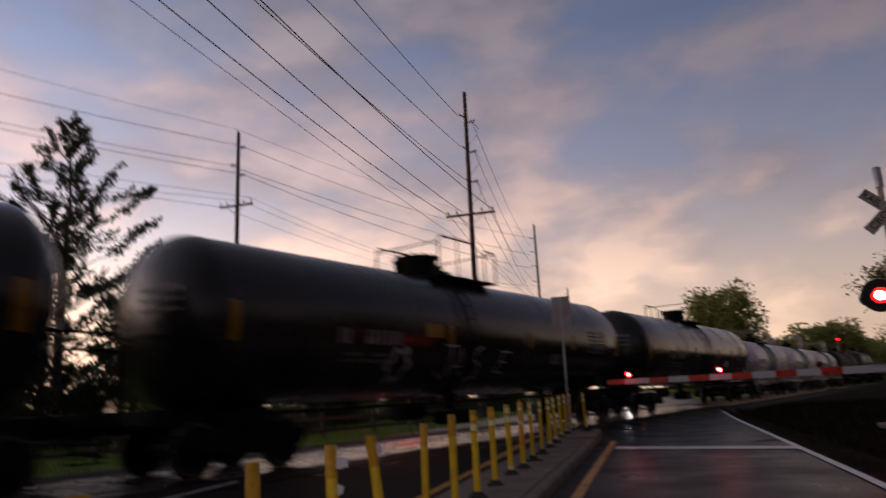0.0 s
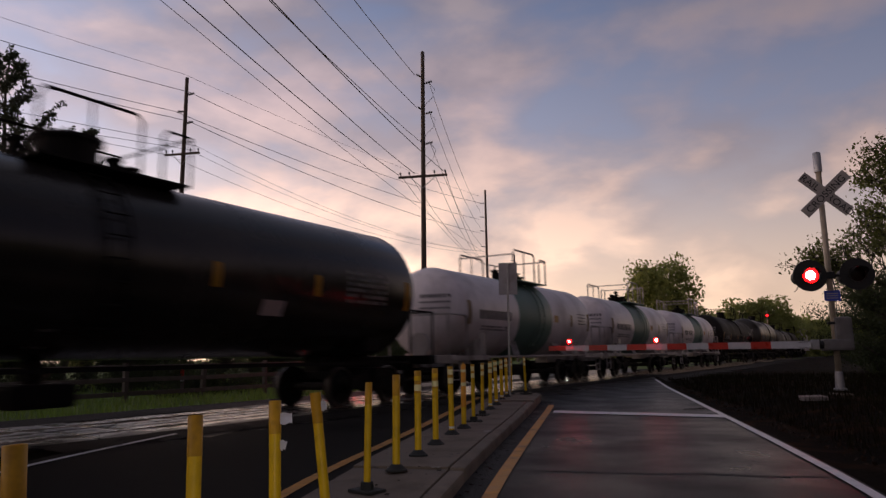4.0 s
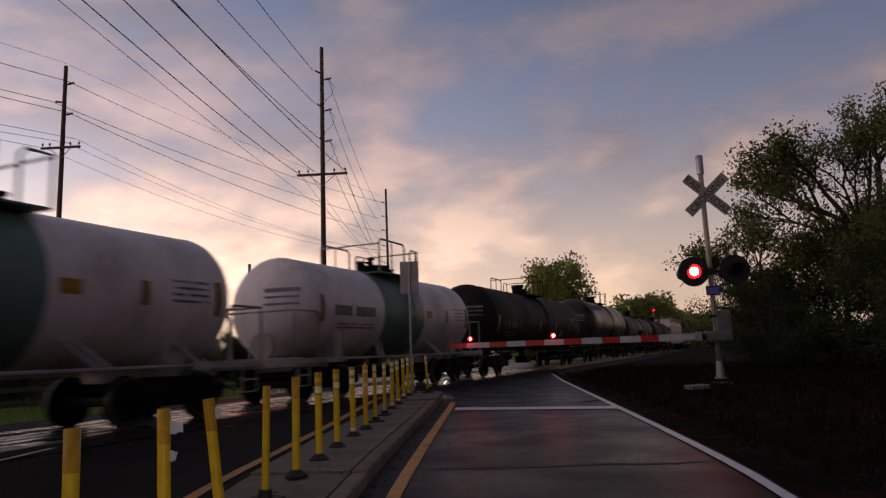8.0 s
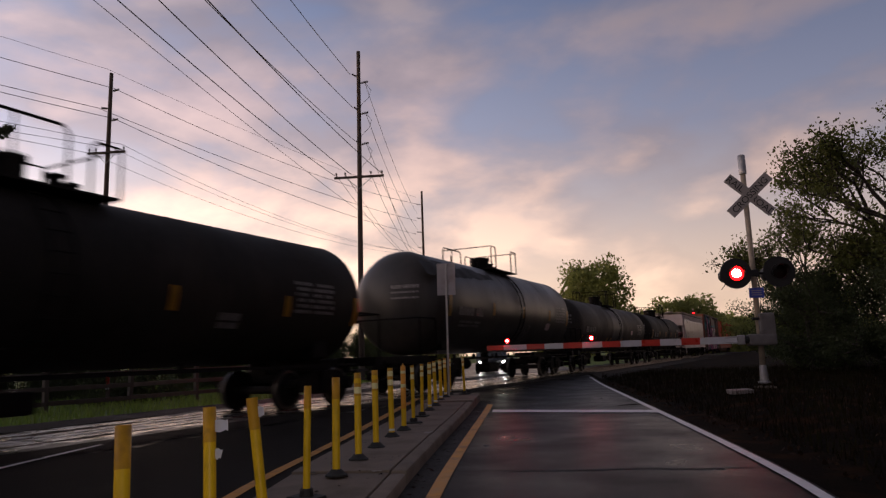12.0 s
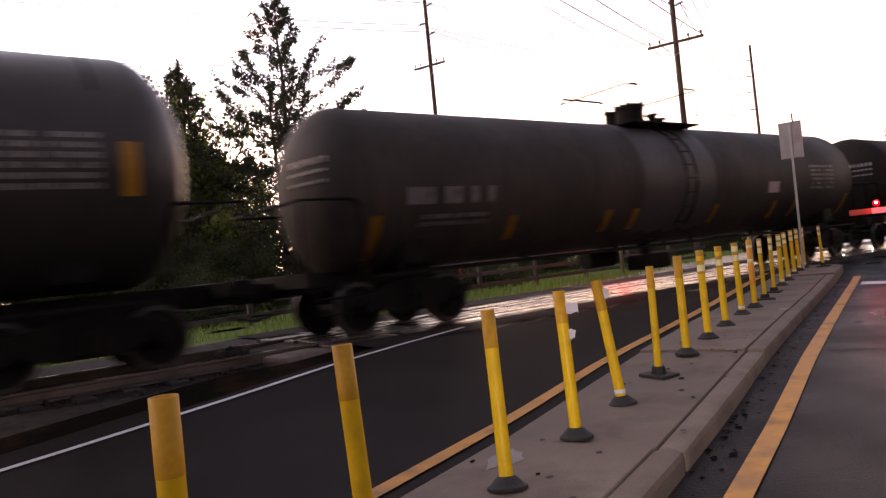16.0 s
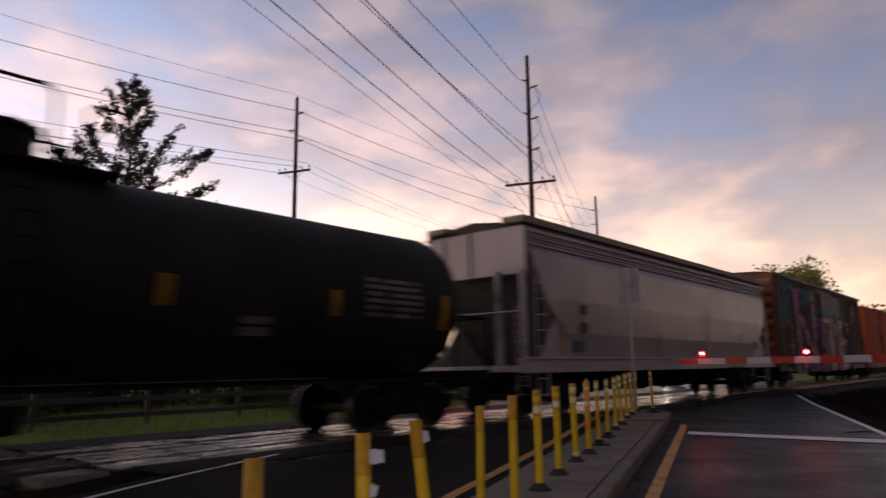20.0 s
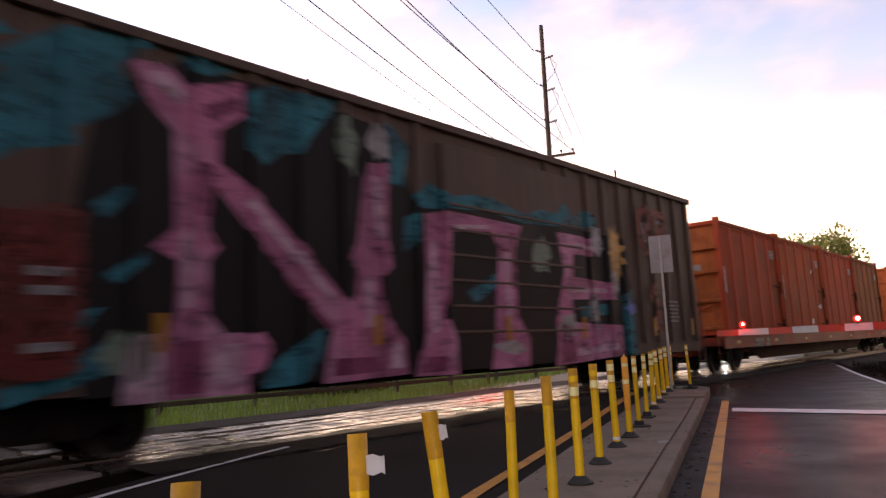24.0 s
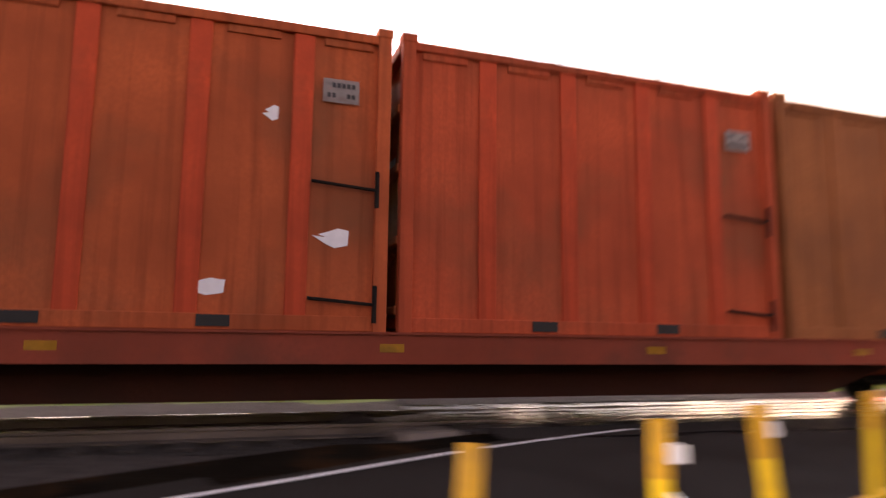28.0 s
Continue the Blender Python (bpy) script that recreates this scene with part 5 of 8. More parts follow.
def tank_car(u, length, R, zc, paint, label, band=None, trim=None, style="dark", seed=0, plat=0.0, strips=(-7.4, -4.3, -1.0, 2.1, 5.1, 7.6), strip_z=-0.25, text_y=-5.7, text_z=-0.28, placard=(3.5, -0.6), dome=(0.36, 0.34), mid=0.0, short_rails=False):
    """A tank wagon: shell with domed ends, manway platform with rails, ladders, end platforms and trucks."""
    rng = random.Random(seed)
    car = thing("tank_car", Matrix.Identity(4), label, "tank car", "tank cars of the train")
    trim = trim or M_UNDER
    half = length / 2 - 0.85                      # half the tank
    hd = R * 0.52
    seg = 56
    turn = Matrix.Translation((0, 0, zc)) @ Matrix.Rotation(radians(-90), 4, "X")
    head = [(R * math.sin(a), hd * math.cos(a)) for a in steps(0, math.pi / 2, 9)]
    prof = [(r, -(half - hd) - h) for r, h in head] + [(R, y) for y in steps(-(half - hd), half - hd, 8)[1:-1]] + [(r, (half - hd) + h) for r, h in head[::-1]]
    bm = bmesh.new()
    lathe(bm, prof, seg, turn)
    shell = part("tank", bm, paint, car, "cylindrical tank with domed ends", smooth=True)
    for y in ((-(half - hd), half - hd, -half * 0.34, half * 0.34) if not band else (-(half - hd), half - hd)):
        bm = bmesh.new()
        lathe(bm, [(R + 0.001, y - 0.012), (R + 0.006, y), (R + 0.001, y + 0.012)], seg, turn)
        part("weld_seam", bm, paint, shell, smooth=True)
    if band:
        bm = bmesh.new()
        lathe(bm, [(R + 0.004, -1.60), (R + 0.006, -1.59), (R + 0.006, 1.07), (R + 0.004, 1.08)], seg, turn)
        part("band", bm, band, shell, "dull green painted band", smooth=True)
    top = zc + R
    fn = lambda z: math.sqrt(max(0.01, R * R - (z - zc) ** 2)) + 0.008
    # manway and platform
    bm = bmesh.new()
    rd, hd2 = dome
    lathe(bm, [(rd * 0.95, top - 0.2), (rd * 0.95, top + hd2 * 0.8), (rd * 1.06, top + hd2 * 0.81), (rd * 1.06, top + hd2 * 0.92), (rd * 0.95, top + hd2 * 0.95), (rd * 0.6, top + hd2), (0, top + hd2 + 0.02)], 28)
    manway = part("manway", bm, M_UNDER, car, "bolted dark manway dome", m=pose(0, mid, 0))
    bm = bmesh.new()
    cyl(bm, (0, 0, 0), (0, 0, hd2 * 0.28), 0.026, seg=6)
    bolt = mesh_of(bm, "bolt", M_UNDER)
    for a in range(0, 360, 30):
        part("bolt", bolt, None, manway, m=pose(rd * math.cos(radians(a)), rd * math.sin(radians(a)), top + hd2 * 0.73))
    plat += mid
    for q, hh in ((-0.85, 0.26), (0.75, 0.30), (1.05, 0.2)):
        bm = bmesh.new()
        lathe(bm, [(0.11, top - 0.05), (0.11, top + hh), (0.16, top + hh), (0.16, top + hh + 0.04), (0, top + hh + 0.05)], 12)
        part("valve", bm, M_UNDER, car, m=pose(0.1, q + mid, 0))
    bm = bmesh.new()
    tube(bm, [(-0.1, -0.5, top + 0.15), (-0.05, -0.7, top + 0.32), (0.1, -0.95, top + 0.30)], 0.04)
    part("pipe", bm, M_UNDER, car, m=pose(0, mid, 0))
    if style == "white":
        for q, x, hh in ((-0.34, 0.12, 0.40), (0.0, 0.0, 0.56), (0.30, -0.1, 0.36), (0.1, 0.25, 0.30)):
            bm = bmesh.new()
            lathe(bm, [(0.05, top + 0.2), (0.05, top + hh - 0.12), (0.12, top + hh - 0.1), (0.12, top + hh - 0.05), (0.05, top + hh - 0.03), (0.05, top + hh), (0, top + hh)], 12)
            part("valve", bm, M_UNDER, car, m=pose(x, q, 0))
    for s in (-1, 1):
        bm = bmesh.new()
        box(bm, (s * 0.72, plat, top - 0.10), (0.62, 2.6, 0.035))
        part("platform", bm, band or M_UNDER, car, "grated walkway beside the manway")
    rail = 0.025 if style != "white" else 0.03
    hr = 0.88
    rail_paint = trim if style == "white" else M_UNDER
    for s in (-1, 1):
        bm = bmesh.new()
        x = s * 1.0
        q0, q1 = plat - 1.3, plat + 1.3
        if short_rails and s > 0:
            tube(bm, [(x, q0, top - 0.1), (x, q0, top + hr - 0.24), (x, q0 + 0.1, top + hr - 0.14), (x, q0 + 0.35, top + hr - 0.14), (x, q0 + 0.45, top + hr - 0.24), (x, q0 + 0.45, top - 0.1)], rail)
        else:
            tube(bm, [(x, q0, top - 0.1), (x, q0, top + hr - 0.12), (x, q0 + 0.1, top + hr), (x, q0 + 1.55, top + hr), (x, q0 + 1.65, top + hr - 0.1), (x, q0 + 1.65, top - 0.1)], rail)
            tube(bm, [(x, q0 + 0.8, top - 0.1), (x, q0 + 0.8, top + hr)], rail * 0.8)
        part("handrail", bm, rail_paint, car, "bent pipe handrail")
        bm = bmesh.new()
        tube(bm, [(x, q1 - 0.55, top - 0.1), (x, q1 - 0.55, top + hr - 0.22), (x, q1 - 0.45, top + hr - 0.12), (x, q1, top + hr - 0.12), (x, q1, top - 0.1)], rail)
        part("handrail", bm, rail_paint, car, "bent pipe handrail")
    for y in (q0, q1):
        bm = bmesh.new()
        tube(bm, [(-1.0, y, top + hr - 0.14), (1.0, y, top + hr - 0.14)], rail * 0.8)
        part("handrail", bm, rail_paint, car, "bent pipe handrail")
    # ladder amidships
    for s in (-1, 1):
        bm = bmesh.new()
        pts = lambda yy: [(s * (fn(z) + 0.09), yy, z) for z in steps(zc - R * 0.75, zc + R * 0.9, 8)]
        tube(bm, pts(-0.2), 0.022)
        tube(bm, pts(0.2), 0.022)
        for z in steps(zc - R * 0.7, zc + R * 0.85, 7):
            tube(bm, [(s * (fn(z) + 0.09), -0.2, z), (s * (fn(z) + 0.09), 0.2, z)], 0.014, 5)
        part("ladder", bm, band or M_UNDER, car, m=pose(0, mid, 0))
    # frame: side sills, stub sills and saddles
    side = 1.36
    if style == "white":
        for s in (-1, 1):
            bm = bmesh.new()
            box(bm, (s * side, 0, 1.0), (0.05, 2 * half - 3.0, 0.055), bevel=0.012)
            part("side_pipe", bm, trim, car, "grimy white running pipe")
            for e in (-1, 1):
                bm = bmesh.new()
                box(bm, (s * side, e * (half - 0.55), 0.98), (0.10, 2.1, 0.13), bevel=0.012)
                part("side_sill", bm, trim, car, "grimy white end sill")
            for y in (-half + 1.4, -half + 3.4, -1.9, 1.9, half - 3.4, half - 1.4):
                bm = bmesh.new()
                tube(bm, [(s * side, y, 1.02), (s * (fn(zc - R * 0.62)), y + 0.4 * (1 if y < 0 else -1), zc - R * 0.62)], 0.045)
                part("strut", bm, trim, car)
    else:
        for s in (-1, 1):
            bm = bmesh.new()
            box(bm, (s * 1.36, 0, 0.92), (0.05, 2 * half - 1.4, 0.05))
            part("side_pipe", bm, M_UNDER, car)
            bm = bmesh.new()
            box(bm, (s * 1.30, 0, 0.99), (0.09, 0.05, 0.16))
            hanger = mesh_of(bm, "pipe_hanger", M_UNDER)
            for y in steps(-half + 1.2, half - 1.2, 6):
                part("pipe_hanger", hanger, None, car, m=pose(0, y, 0))
    for s in (-1, 1):
        for nm, c, sz, bv in (("stub_sill", (0, s * (half - 1.1), 0.90), (0.5, 2.9, 0.32), 0.03), ("saddle", (0, s * (half - 1.65), zc - R * 0.72), (2.1, 0.55, 0.66), 0.05),
                              ("end_sill", (0, s * (half + 0.35), 0.96), (2.76, 0.30, 0.22), 0.02)):
            bm = bmesh.new()
            box(bm, c, sz, bevel=bv)
            part(nm, bm, rail_paint, car)
    bm = bmesh.new()
    box(bm, (0.1, 0, 0.55), (0.6, 1.0, 0.36), bevel=0.08)
    cyl(bm, (0, 0.0, 0.4), (0, 0.0, zc - R), 0.16, seg=14)
    part("outlet_valve", bm, M_UNDER, car)
    bm = bmesh.new()
    cyl(bm, (-0.5, -1.6, 0.72), (-0.5, -0.6, 0.72), 0.2, seg=16)
    part("brake_reservoir", bm, M_UNDER, car)
    # end platforms: rails, steps, ladders
    for s in (-1, 1):
        y = s * (half + 0.48)
        for x in (-1.3, 1.3):
            bm = bmesh.new()
            tube(bm, [(x, y - s * 1.0, 0.98), (x, y - s * 1.0, 2.06), (x, y - s * 0.9, 2.14), (x, y, 2.14), (x, y, 0.9)], 0.03)
            part("end_rail", bm, rail_paint, car, "pipe rail at the car end")
            bm = bmesh.new()
            tube(bm, [(x, y - s * 0.15, 0.95), (x, y - s * 0.15, 0.42), (x, y - s * 0.6, 0.42), (x, y - s * 0.6, 0.95)], 0.026)
            tube(bm, [(x, y - s * 0.15, 0.66), (x, y - s * 0.6, 0.66)], 0.022)
            part("step", bm, rail_paint, car, "pipe step at the car end")
        bm = bmesh.new()
        tube(bm, [(-1.3, y, 2.14), (1.3, y, 2.14)], 0.026)
        part("end_rail", bm, rail_paint, car, "pipe rail at the car end")
        if style == "white" and s < 0:
            bm = bmesh.new()
            cyl(bm, (0.3, y + 0.12, 1.35), (0.3, y + 0.28, 1.35), 0.32, seg=20)
            part("brake_wheel", bm, trim, car)
    if style == "white":
        bm = bmesh.new()
        cyl(bm, (0.75, half - 0.4, 1.35), (-0.4, half + 0.3, 1.35), 0.22, seg=18)
        part("air_tank", bm, trim, car, smooth=True)
        bm = bmesh.new()
        box(bm, (1.37, -4.25, 1.36), (0.012, 0.36, 0.60), bevel=0.004)
        part("number_board", bm, trim, car, "grimy white panel")
    # markings
    st = M_STENCIL_DK if style == "white" else M_STENCIL
    pale = style == "white"
    bars(car, "reporting_mark", text_y, zc + text_z, 0, 2.1 if pale else 1.9, 0.26 if pale else 0.28, st, 1, fn=fn, blocks=10, rng=rng)
    bars(car, "stencil", text_y + 0.05, zc + text_z - 0.34, 0, 1.8 if pale else 1.6, 0.05 if pale else 0.07, st, 2, fn=fn, blocks=24, rng=rng)
    bars(car, "stencil", half * 0.72, zc + 0.25, 0, 0.9 if pale else 1.4, 0.045 if pale else 0.07, st, 6 if not pale else 4, gap=0.12, fn=fn, blocks=16, rng=rng)
    # the mark on the near end
    for r in range(3):
        bm = bmesh.new()
        for k in range(8):
            x = 0.15 + 0.11 * k
            zz = zc + 0.42 - 0.17 * r
            q = math.sqrt(x * x + (zz - zc) ** 2) / R
            yy = -(half - hd) - hd * math.sqrt(max(0, 1 - q * q)) - 0.012
            box(bm, (x, yy, zz), (0.075, 0.012, 0.10 if r == 0 else 0.05))
        part("end_mark", bm, st, car, kind="stuff")
    for k, y in enumerate(strips):
        bm = bmesh.new()
        h0, h1 = (strip_z - 0.36, strip_z + 0.30) if k in (0, len(strips) - 1) else (strip_z - 0.22, strip_z + 0.2)
        zs = steps(zc + h0, zc + h1, 4)
        w = 0.09
        rows_ = [[bm.verts.new((fn(z) + 0.002, y - w, z)), bm.verts.new((fn(z) + 0.002, y + w, z))] for z in zs]
        for p, q in zip(rows_, rows_[1:]):
            bm.faces.new((p[0], p[1], q[1], q[0]))
        bmesh.ops.solidify(bm, geom=bm.faces[:], thickness=-0.004)
        part("reflector", bm, M_TAPE_DIRTY if style == "white" else M_TRAIN_YELLOW, car, "dirty reflector strip" if style == "white" else "yellow reflector strip")
    if style == "white":
        bars(car, "placard", 1.45, zc - 0.0, 0, 0.55, 0.24, M_TRAIN_YELLOW, 1, fn=fn, blocks=1)
    else:
        bars(car, "placard", placard[0], zc + placard[1], 0, 0.75, 0.28, M_PLACARD if seed % 2 else M_STENCIL, 1, fn=fn, blocks=1)
        bars(car, "placard", -0.4, zc - 1.2, 0, 0.30, 0.26, M_STENCIL, 1, fn=fn, blocks=1)
    for s in (-1, 1):
        bogie(car, s * (half - 1.55))
    end_gear(car, length / 2 - 0.75)
    return rolling(car, u)


def skin_patch(car, name, edges, fn, material, label):
    """A thin film on the curved tank: edges are rows of (along, low, high)."""
    bm = bmesh.new()
    rows = []
    for y, lo, hi in edges:
        rows.append([bm.verts.new((fn(z), y, z)) for z in steps(lo, hi, 26)])
    for a, b in zip(rows, rows[1:]):
        for k in range(len(a) - 1):
            bm.faces.new((a[k], b[k], b[k + 1], a[k + 1]))
    part(name, bm, material, car, label, smooth=True)


def scrawl(car, strokes, fn, material, r=0.03):
    """A sprayed line drawing on a car's side: strokes of (along, height) points."""
    for k, st in enumerate(strokes):
        bm = bmesh.new()
        rows_ = []
        pts = []
        for (a, b), (c, d) in zip(st, st[1:]):
            n = 5
            pts += [(a + (c - a) * i / n, b + (d - b) * i / n) for i in range(n)]
        pts.append(st[-1])
        for i, (y, z) in enumerate(pts):
            y2, z2 = pts[min(i + 1, len(pts) - 1)]
            y1, z1 = pts[max(i - 1, 0)]
            d = Vector((y2 - y1, z2 - z1)).normalized()
            nrm = Vector((-d.y, d.x)) * r
            rows_.append([bm.verts.new((fn(z + q * nrm.y) + 0.003, y + q * nrm.x, z + q * nrm.y)) for q in (-1, 1)])
        for p, q in zip(rows_, rows_[1:]):
            bm.faces.new((p[0], p[1], q[1], q[0]))
        bmesh.ops.solidify(bm, geom=bm.faces[:], thickness=-0.003)
        part("scrawl", bm, material, car, "sprayed line")


def hopper_car(u, length):
    car = thing("hopper_car", Matrix.Identity(4), "grey covered hopper car with sloped ends and ribbed top sill", "hopper car")
    L, W = length / 2 - 0.55, 1.52
    zt, ze = 4.42, 1.25
    # body: sides bulge a little, ends slope in below the shed ends
    bm = bmesh.new()
    prof = [(1.40, 1.25), (1.50, 1.9), (1.54, 2.7), (1.51, 3.7), (1.42, 3.90)]
    ring = []
    for y, cut in ((-L + 0.35, 0), (L - 0.35, 0)):
        ring.append([bm.verts.new((s * x, y + (0 if z > 3.1 else (1 if y < 0 else -1) * (3.1 - z) * 1.05), z)) for s, pr in ((1, prof), (-1, prof[::-1])) for x, z in pr])
    n = len(ring[0])
    for k in range(n):
        bm.faces.new((ring[0][k], ring[0][(k + 1) % n], ring[1][(k + 1) % n], ring[1][k]))
    bm.faces.new(ring[0])
    bm.faces.new(ring[1][::-1])
    part("body", bm, M_HOPPER_SIDE, car, "smooth grey side sheets")
    for s in (-1, 1):
        for e in (-1, 1):
            bm = bmesh.new()
            slab(bm, [(e * (L - 1.30), 2.25), (e * (L - 2.35), 1.30), (e * (L - 0.60), 1.30)], 0.03, Matrix.Translation((s * 1.46 - 0.015, 0, 0)) @ Matrix(((0, 0, 1, 0), (1, 0, 0, 0), (0, 1, 0, 0), (0, 0, 0, 1))))
            part("gusset", bm, M_HOPPER, car, "grey triangular side plate")
    # upper side plate with ribs
    for s in (-1, 1):
        bm = bmesh.new()
        box(bm, (s * 1.38, 0, 4.04), (0.06, 2 * L - 0.45, 0.55))
        chord = part("top_chord", bm, M_HOPPER, car, "ribbed top chord")
        for z, h, x in ((3.92, 0.05, 1.48), (4.00, 0.04, 1.46), (4.08, 0.05, 1.48), (4.155, 0.04, 1.46), (4.235, 0.09, 1.50)):
            bm = bmesh.new()
            box(bm, (s * (x - 0.05), 0, z), (0.10, 2 * L - 0.4, h), bevel=0.015)
            part("rib", bm, M_HOPPER, chord)
        bm = bmesh.new()
        box(bm, (s * 1.50, 0, 1.14), (0.08, 2 * L + 0.5, 0.32), bevel=0.02)
        box(bm, (s * 1.52, 0, 1.31), (0.12, 2 * L + 0.3, 0.05), bevel=0.01)
        part("side_sill", bm, M_HOPPER, car, "deep grey side sill")
    # roof, walkway and hatches
    bm = bmesh.new()
    cross = [(-1.52, 4.28), (-1.3, 4.40), (0, 4.56), (1.3, 4.40), (1.52, 4.28)]
    a = [bm.verts.new((x, -L + 0.05, z)) for x, z in cross]
    b = [bm.verts.new((x, L - 0.05, z)) for x, z in cross]
    for k in range(4):
        bm.faces.new((a[k], a[k + 1], b[k + 1], b[k]))
    bmesh.ops.solidify(bm, geom=bm.faces[:], thickness=0.05)
    part("roof", bm, M_HOPPER_TOP, car, "weathered roof sheet")
    for s in (-1, 1):
        bm = bmesh.new()
        box(bm, (s * 1.16, 0, 4.49), (0.60, 2 * L - 0.2, 0.17), bevel=0.02)
        part("walkway", bm, M_HOPPER_TOP, car, "roof walkway")
    for k in range(6):
        y = -L + 1.5 + k * (2 * L - 3.0) / 5
        bm = bmesh.new()
        lathe(bm, [(0.42, 4.5), (0.42, 4.66), (0.36, 4.72), (0, 4.74)], 20)
        part("hatch", bm, M_HOPPER_TOP, car, m=pose(0, y, 0))
    # end cages
    for s in (-1, 1):
        y = s * (L - 0.05)
        bm = bmesh.new()
        box(bm, (0, y - s * 0.15, 3.78), (2.88, 0.10, 1.12), bevel=0.02)
        part("end_wall", bm, M_HOPPER, car, "upper end sheet")
        for x in (-0.95, -0.15):
            bm = bmesh.new()
            box(bm, (x, y - s * 0.07, 3.80), (0.09, 0.08, 1.06), bevel=0.01)
            part("end_rib", bm, M_HOPPER, car)
        for x in (-1.42, 0.75, 1.42):
            bm = bmesh.new()
            box(bm, (x, y, 2.2), (0.10, 0.14, 2.2), bevel=0.01)
            part("end_post", bm, M_WHITE_STEEL, car)
        # dark grey here puts the end cage's shade into the sheet's colour
        bm = bmesh.new()
        slopes = [(-1.48, 3.12), (1.48, 3.12), (1.36, 1.2), (-1.36, 1.2)]
        vs = [bm.verts.new((x, y - s * (0.02 + (3.3 - z) * 1.05), z)) for x, z in slopes]
        bm.faces.new(vs)
        bmesh.ops.solidify(bm, geom=bm.faces[:], thickness=0.04)
        part("slope_sheet", bm, M_GATE_GREY, car, "sloped end sheet darkened for the end cage's shade")
        bm = bmesh.new()
        box(bm, (0, y + s * 0.05, 1.08), (3.0, 0.5, 0.14), bevel=0.02)
        part("end_platform", bm, M_HOPPER, car)
        for x in (1.40, 0.85):
            bm = bmesh.new()
            for q in (-0.22, 0.22):
                tube(bm, [(x + 0.1, y - s * 0.6 + q, 0.45), (x + 0.1, y - s * 0.6 + q, 4.2 if x > 1 else 2.6)], 0.02)
            for z in steps(0.5, 4.1 if x > 1 else 2.5, 10):
                tube(bm, [(x + 0.1, y - s * 0.6 - 0.22, z), (x + 0.1, y - s * 0.6 + 0.22, z)], 0.014, 5)
            part("ladder", bm, M_HOPPER, car, "steel rung ladder")
        bm = bmesh.new()
        tube(bm, [(-1.4, y + s * 0.1, 2.35), (1.45, y + s * 0.1, 2.35)], 0.022)
        part("grab_rail", bm, M_HOPPER, car)
    # discharge bays
    for y in (-4.4, -1.5, 1.5, 4.4):
        bm = bmesh.new()
        hop = [(1.3, 1.35, 1.1), (0.5, 0.5, 0.42)]
        v0 = [bm.verts.new((sx * hop[0][0], y + sy * hop[0][1], hop[0][2])) for sx, sy in ((1, 1), (-1, 1), (-1, -1), (1, -1))]
        v1 = [bm.verts.new((sx * hop[1][0], y + sy * hop[1][1], hop[1][2])) for sx, sy in ((1, 1), (-1, 1), (-1, -1), (1, -1))]
        for k in range(4):
            bm.faces.new((v0[k], v0[(k + 1) % 4], v1[(k + 1) % 4], v1[k]))
        bm.faces.new(v1)
        part("discharge_chute", bm, M_UNDER, car)
    bm = bmesh.new()
    box(bm, (0, 0, 0.86), (0.55, 2 * L, 0.34))
    part("centre_sill", bm, M_UNDER, car)
    rng = random.Random(31)
    bars(car, "reporting_mark", -6.75, 2.5, 1.552, 0.85, 0.26, M_STENCIL_DK, 3, gap=0.45, blocks=4, rng=rng)
    bars(car, "stencil", L * 0.5, 1.14, 1.548, 1.8, 0.07, M_STENCIL_DK, 2, gap=0.12, blocks=22, rng=rng)
    bars(car, "stencil", 7.15, 1.85, 1.53, 0.45, 0.3, M_STENCIL_DK, 1, blocks=1)
    bars(car, "stencil", 5.35, 2.15, 1.545, 0.55, 0.08, M_STENCIL_GREY, 5, gap=0.12, blocks=5, rng=rng)
    for y in (-7.55, -2.0, 2.0, 4.7, 7.75):
        bars(car, "reflector", y, 1.75, 1.53, 0.16, 0.7, M_TRAIN_YELLOW, 1, blocks=1)
    for s in (-1, 1):
        bogie(car, s * (L - 1.9))
    end_gear(car, length / 2 - 0.6)
    return rolling(car, u)


def paint_patch(car, outline, folds, material, label, layer=0):
    """A sprayed patch on the car side, laid over sheet, posts and door alike: outline of (along, height) points, folds of (along, depth)."""
    bm = bmesh.new()
    f = bm.faces.new([bm.verts.new((0, y, z)) for y, z in outline])
    f.normal_update()
    bmesh.ops.triangulate(bm, faces=[f])
    lo, hi = min(y for y, _ in outline), max(y for y, _ in outline)
    for y, _ in folds:
        if lo < y < hi:
            bmesh.ops.bisect_plane(bm, geom=bm.verts[:] + bm.edges[:] + bm.faces[:], plane_co=(0, y, 0), plane_no=(0, 1, 0))
    ys, xs = zip(*folds)
    for v in bm.verts:
        v.co.x = float(np.interp(v.co.y, ys, xs)) + 0.004 * (layer + 1)
    bmesh.ops.recalc_face_normals(bm, faces=bm.faces[:])
    bmesh.ops.solidify(bm, geom=bm.faces[:], thickness=0.003)
    return part("graffiti", bm, material, car, label)


def blob(y, z, ry, rz, n=14, wob=0.16, seed=0):
    r = random.Random(seed)
    return [(y + ry * math.cos(2 * math.pi * k / n) * (1 + r.uniform(-wob, wob)), z + rz * math.sin(2 * math.pi * k / n) * (1 + r.uniform(-wob, wob))) for k in range(n)]


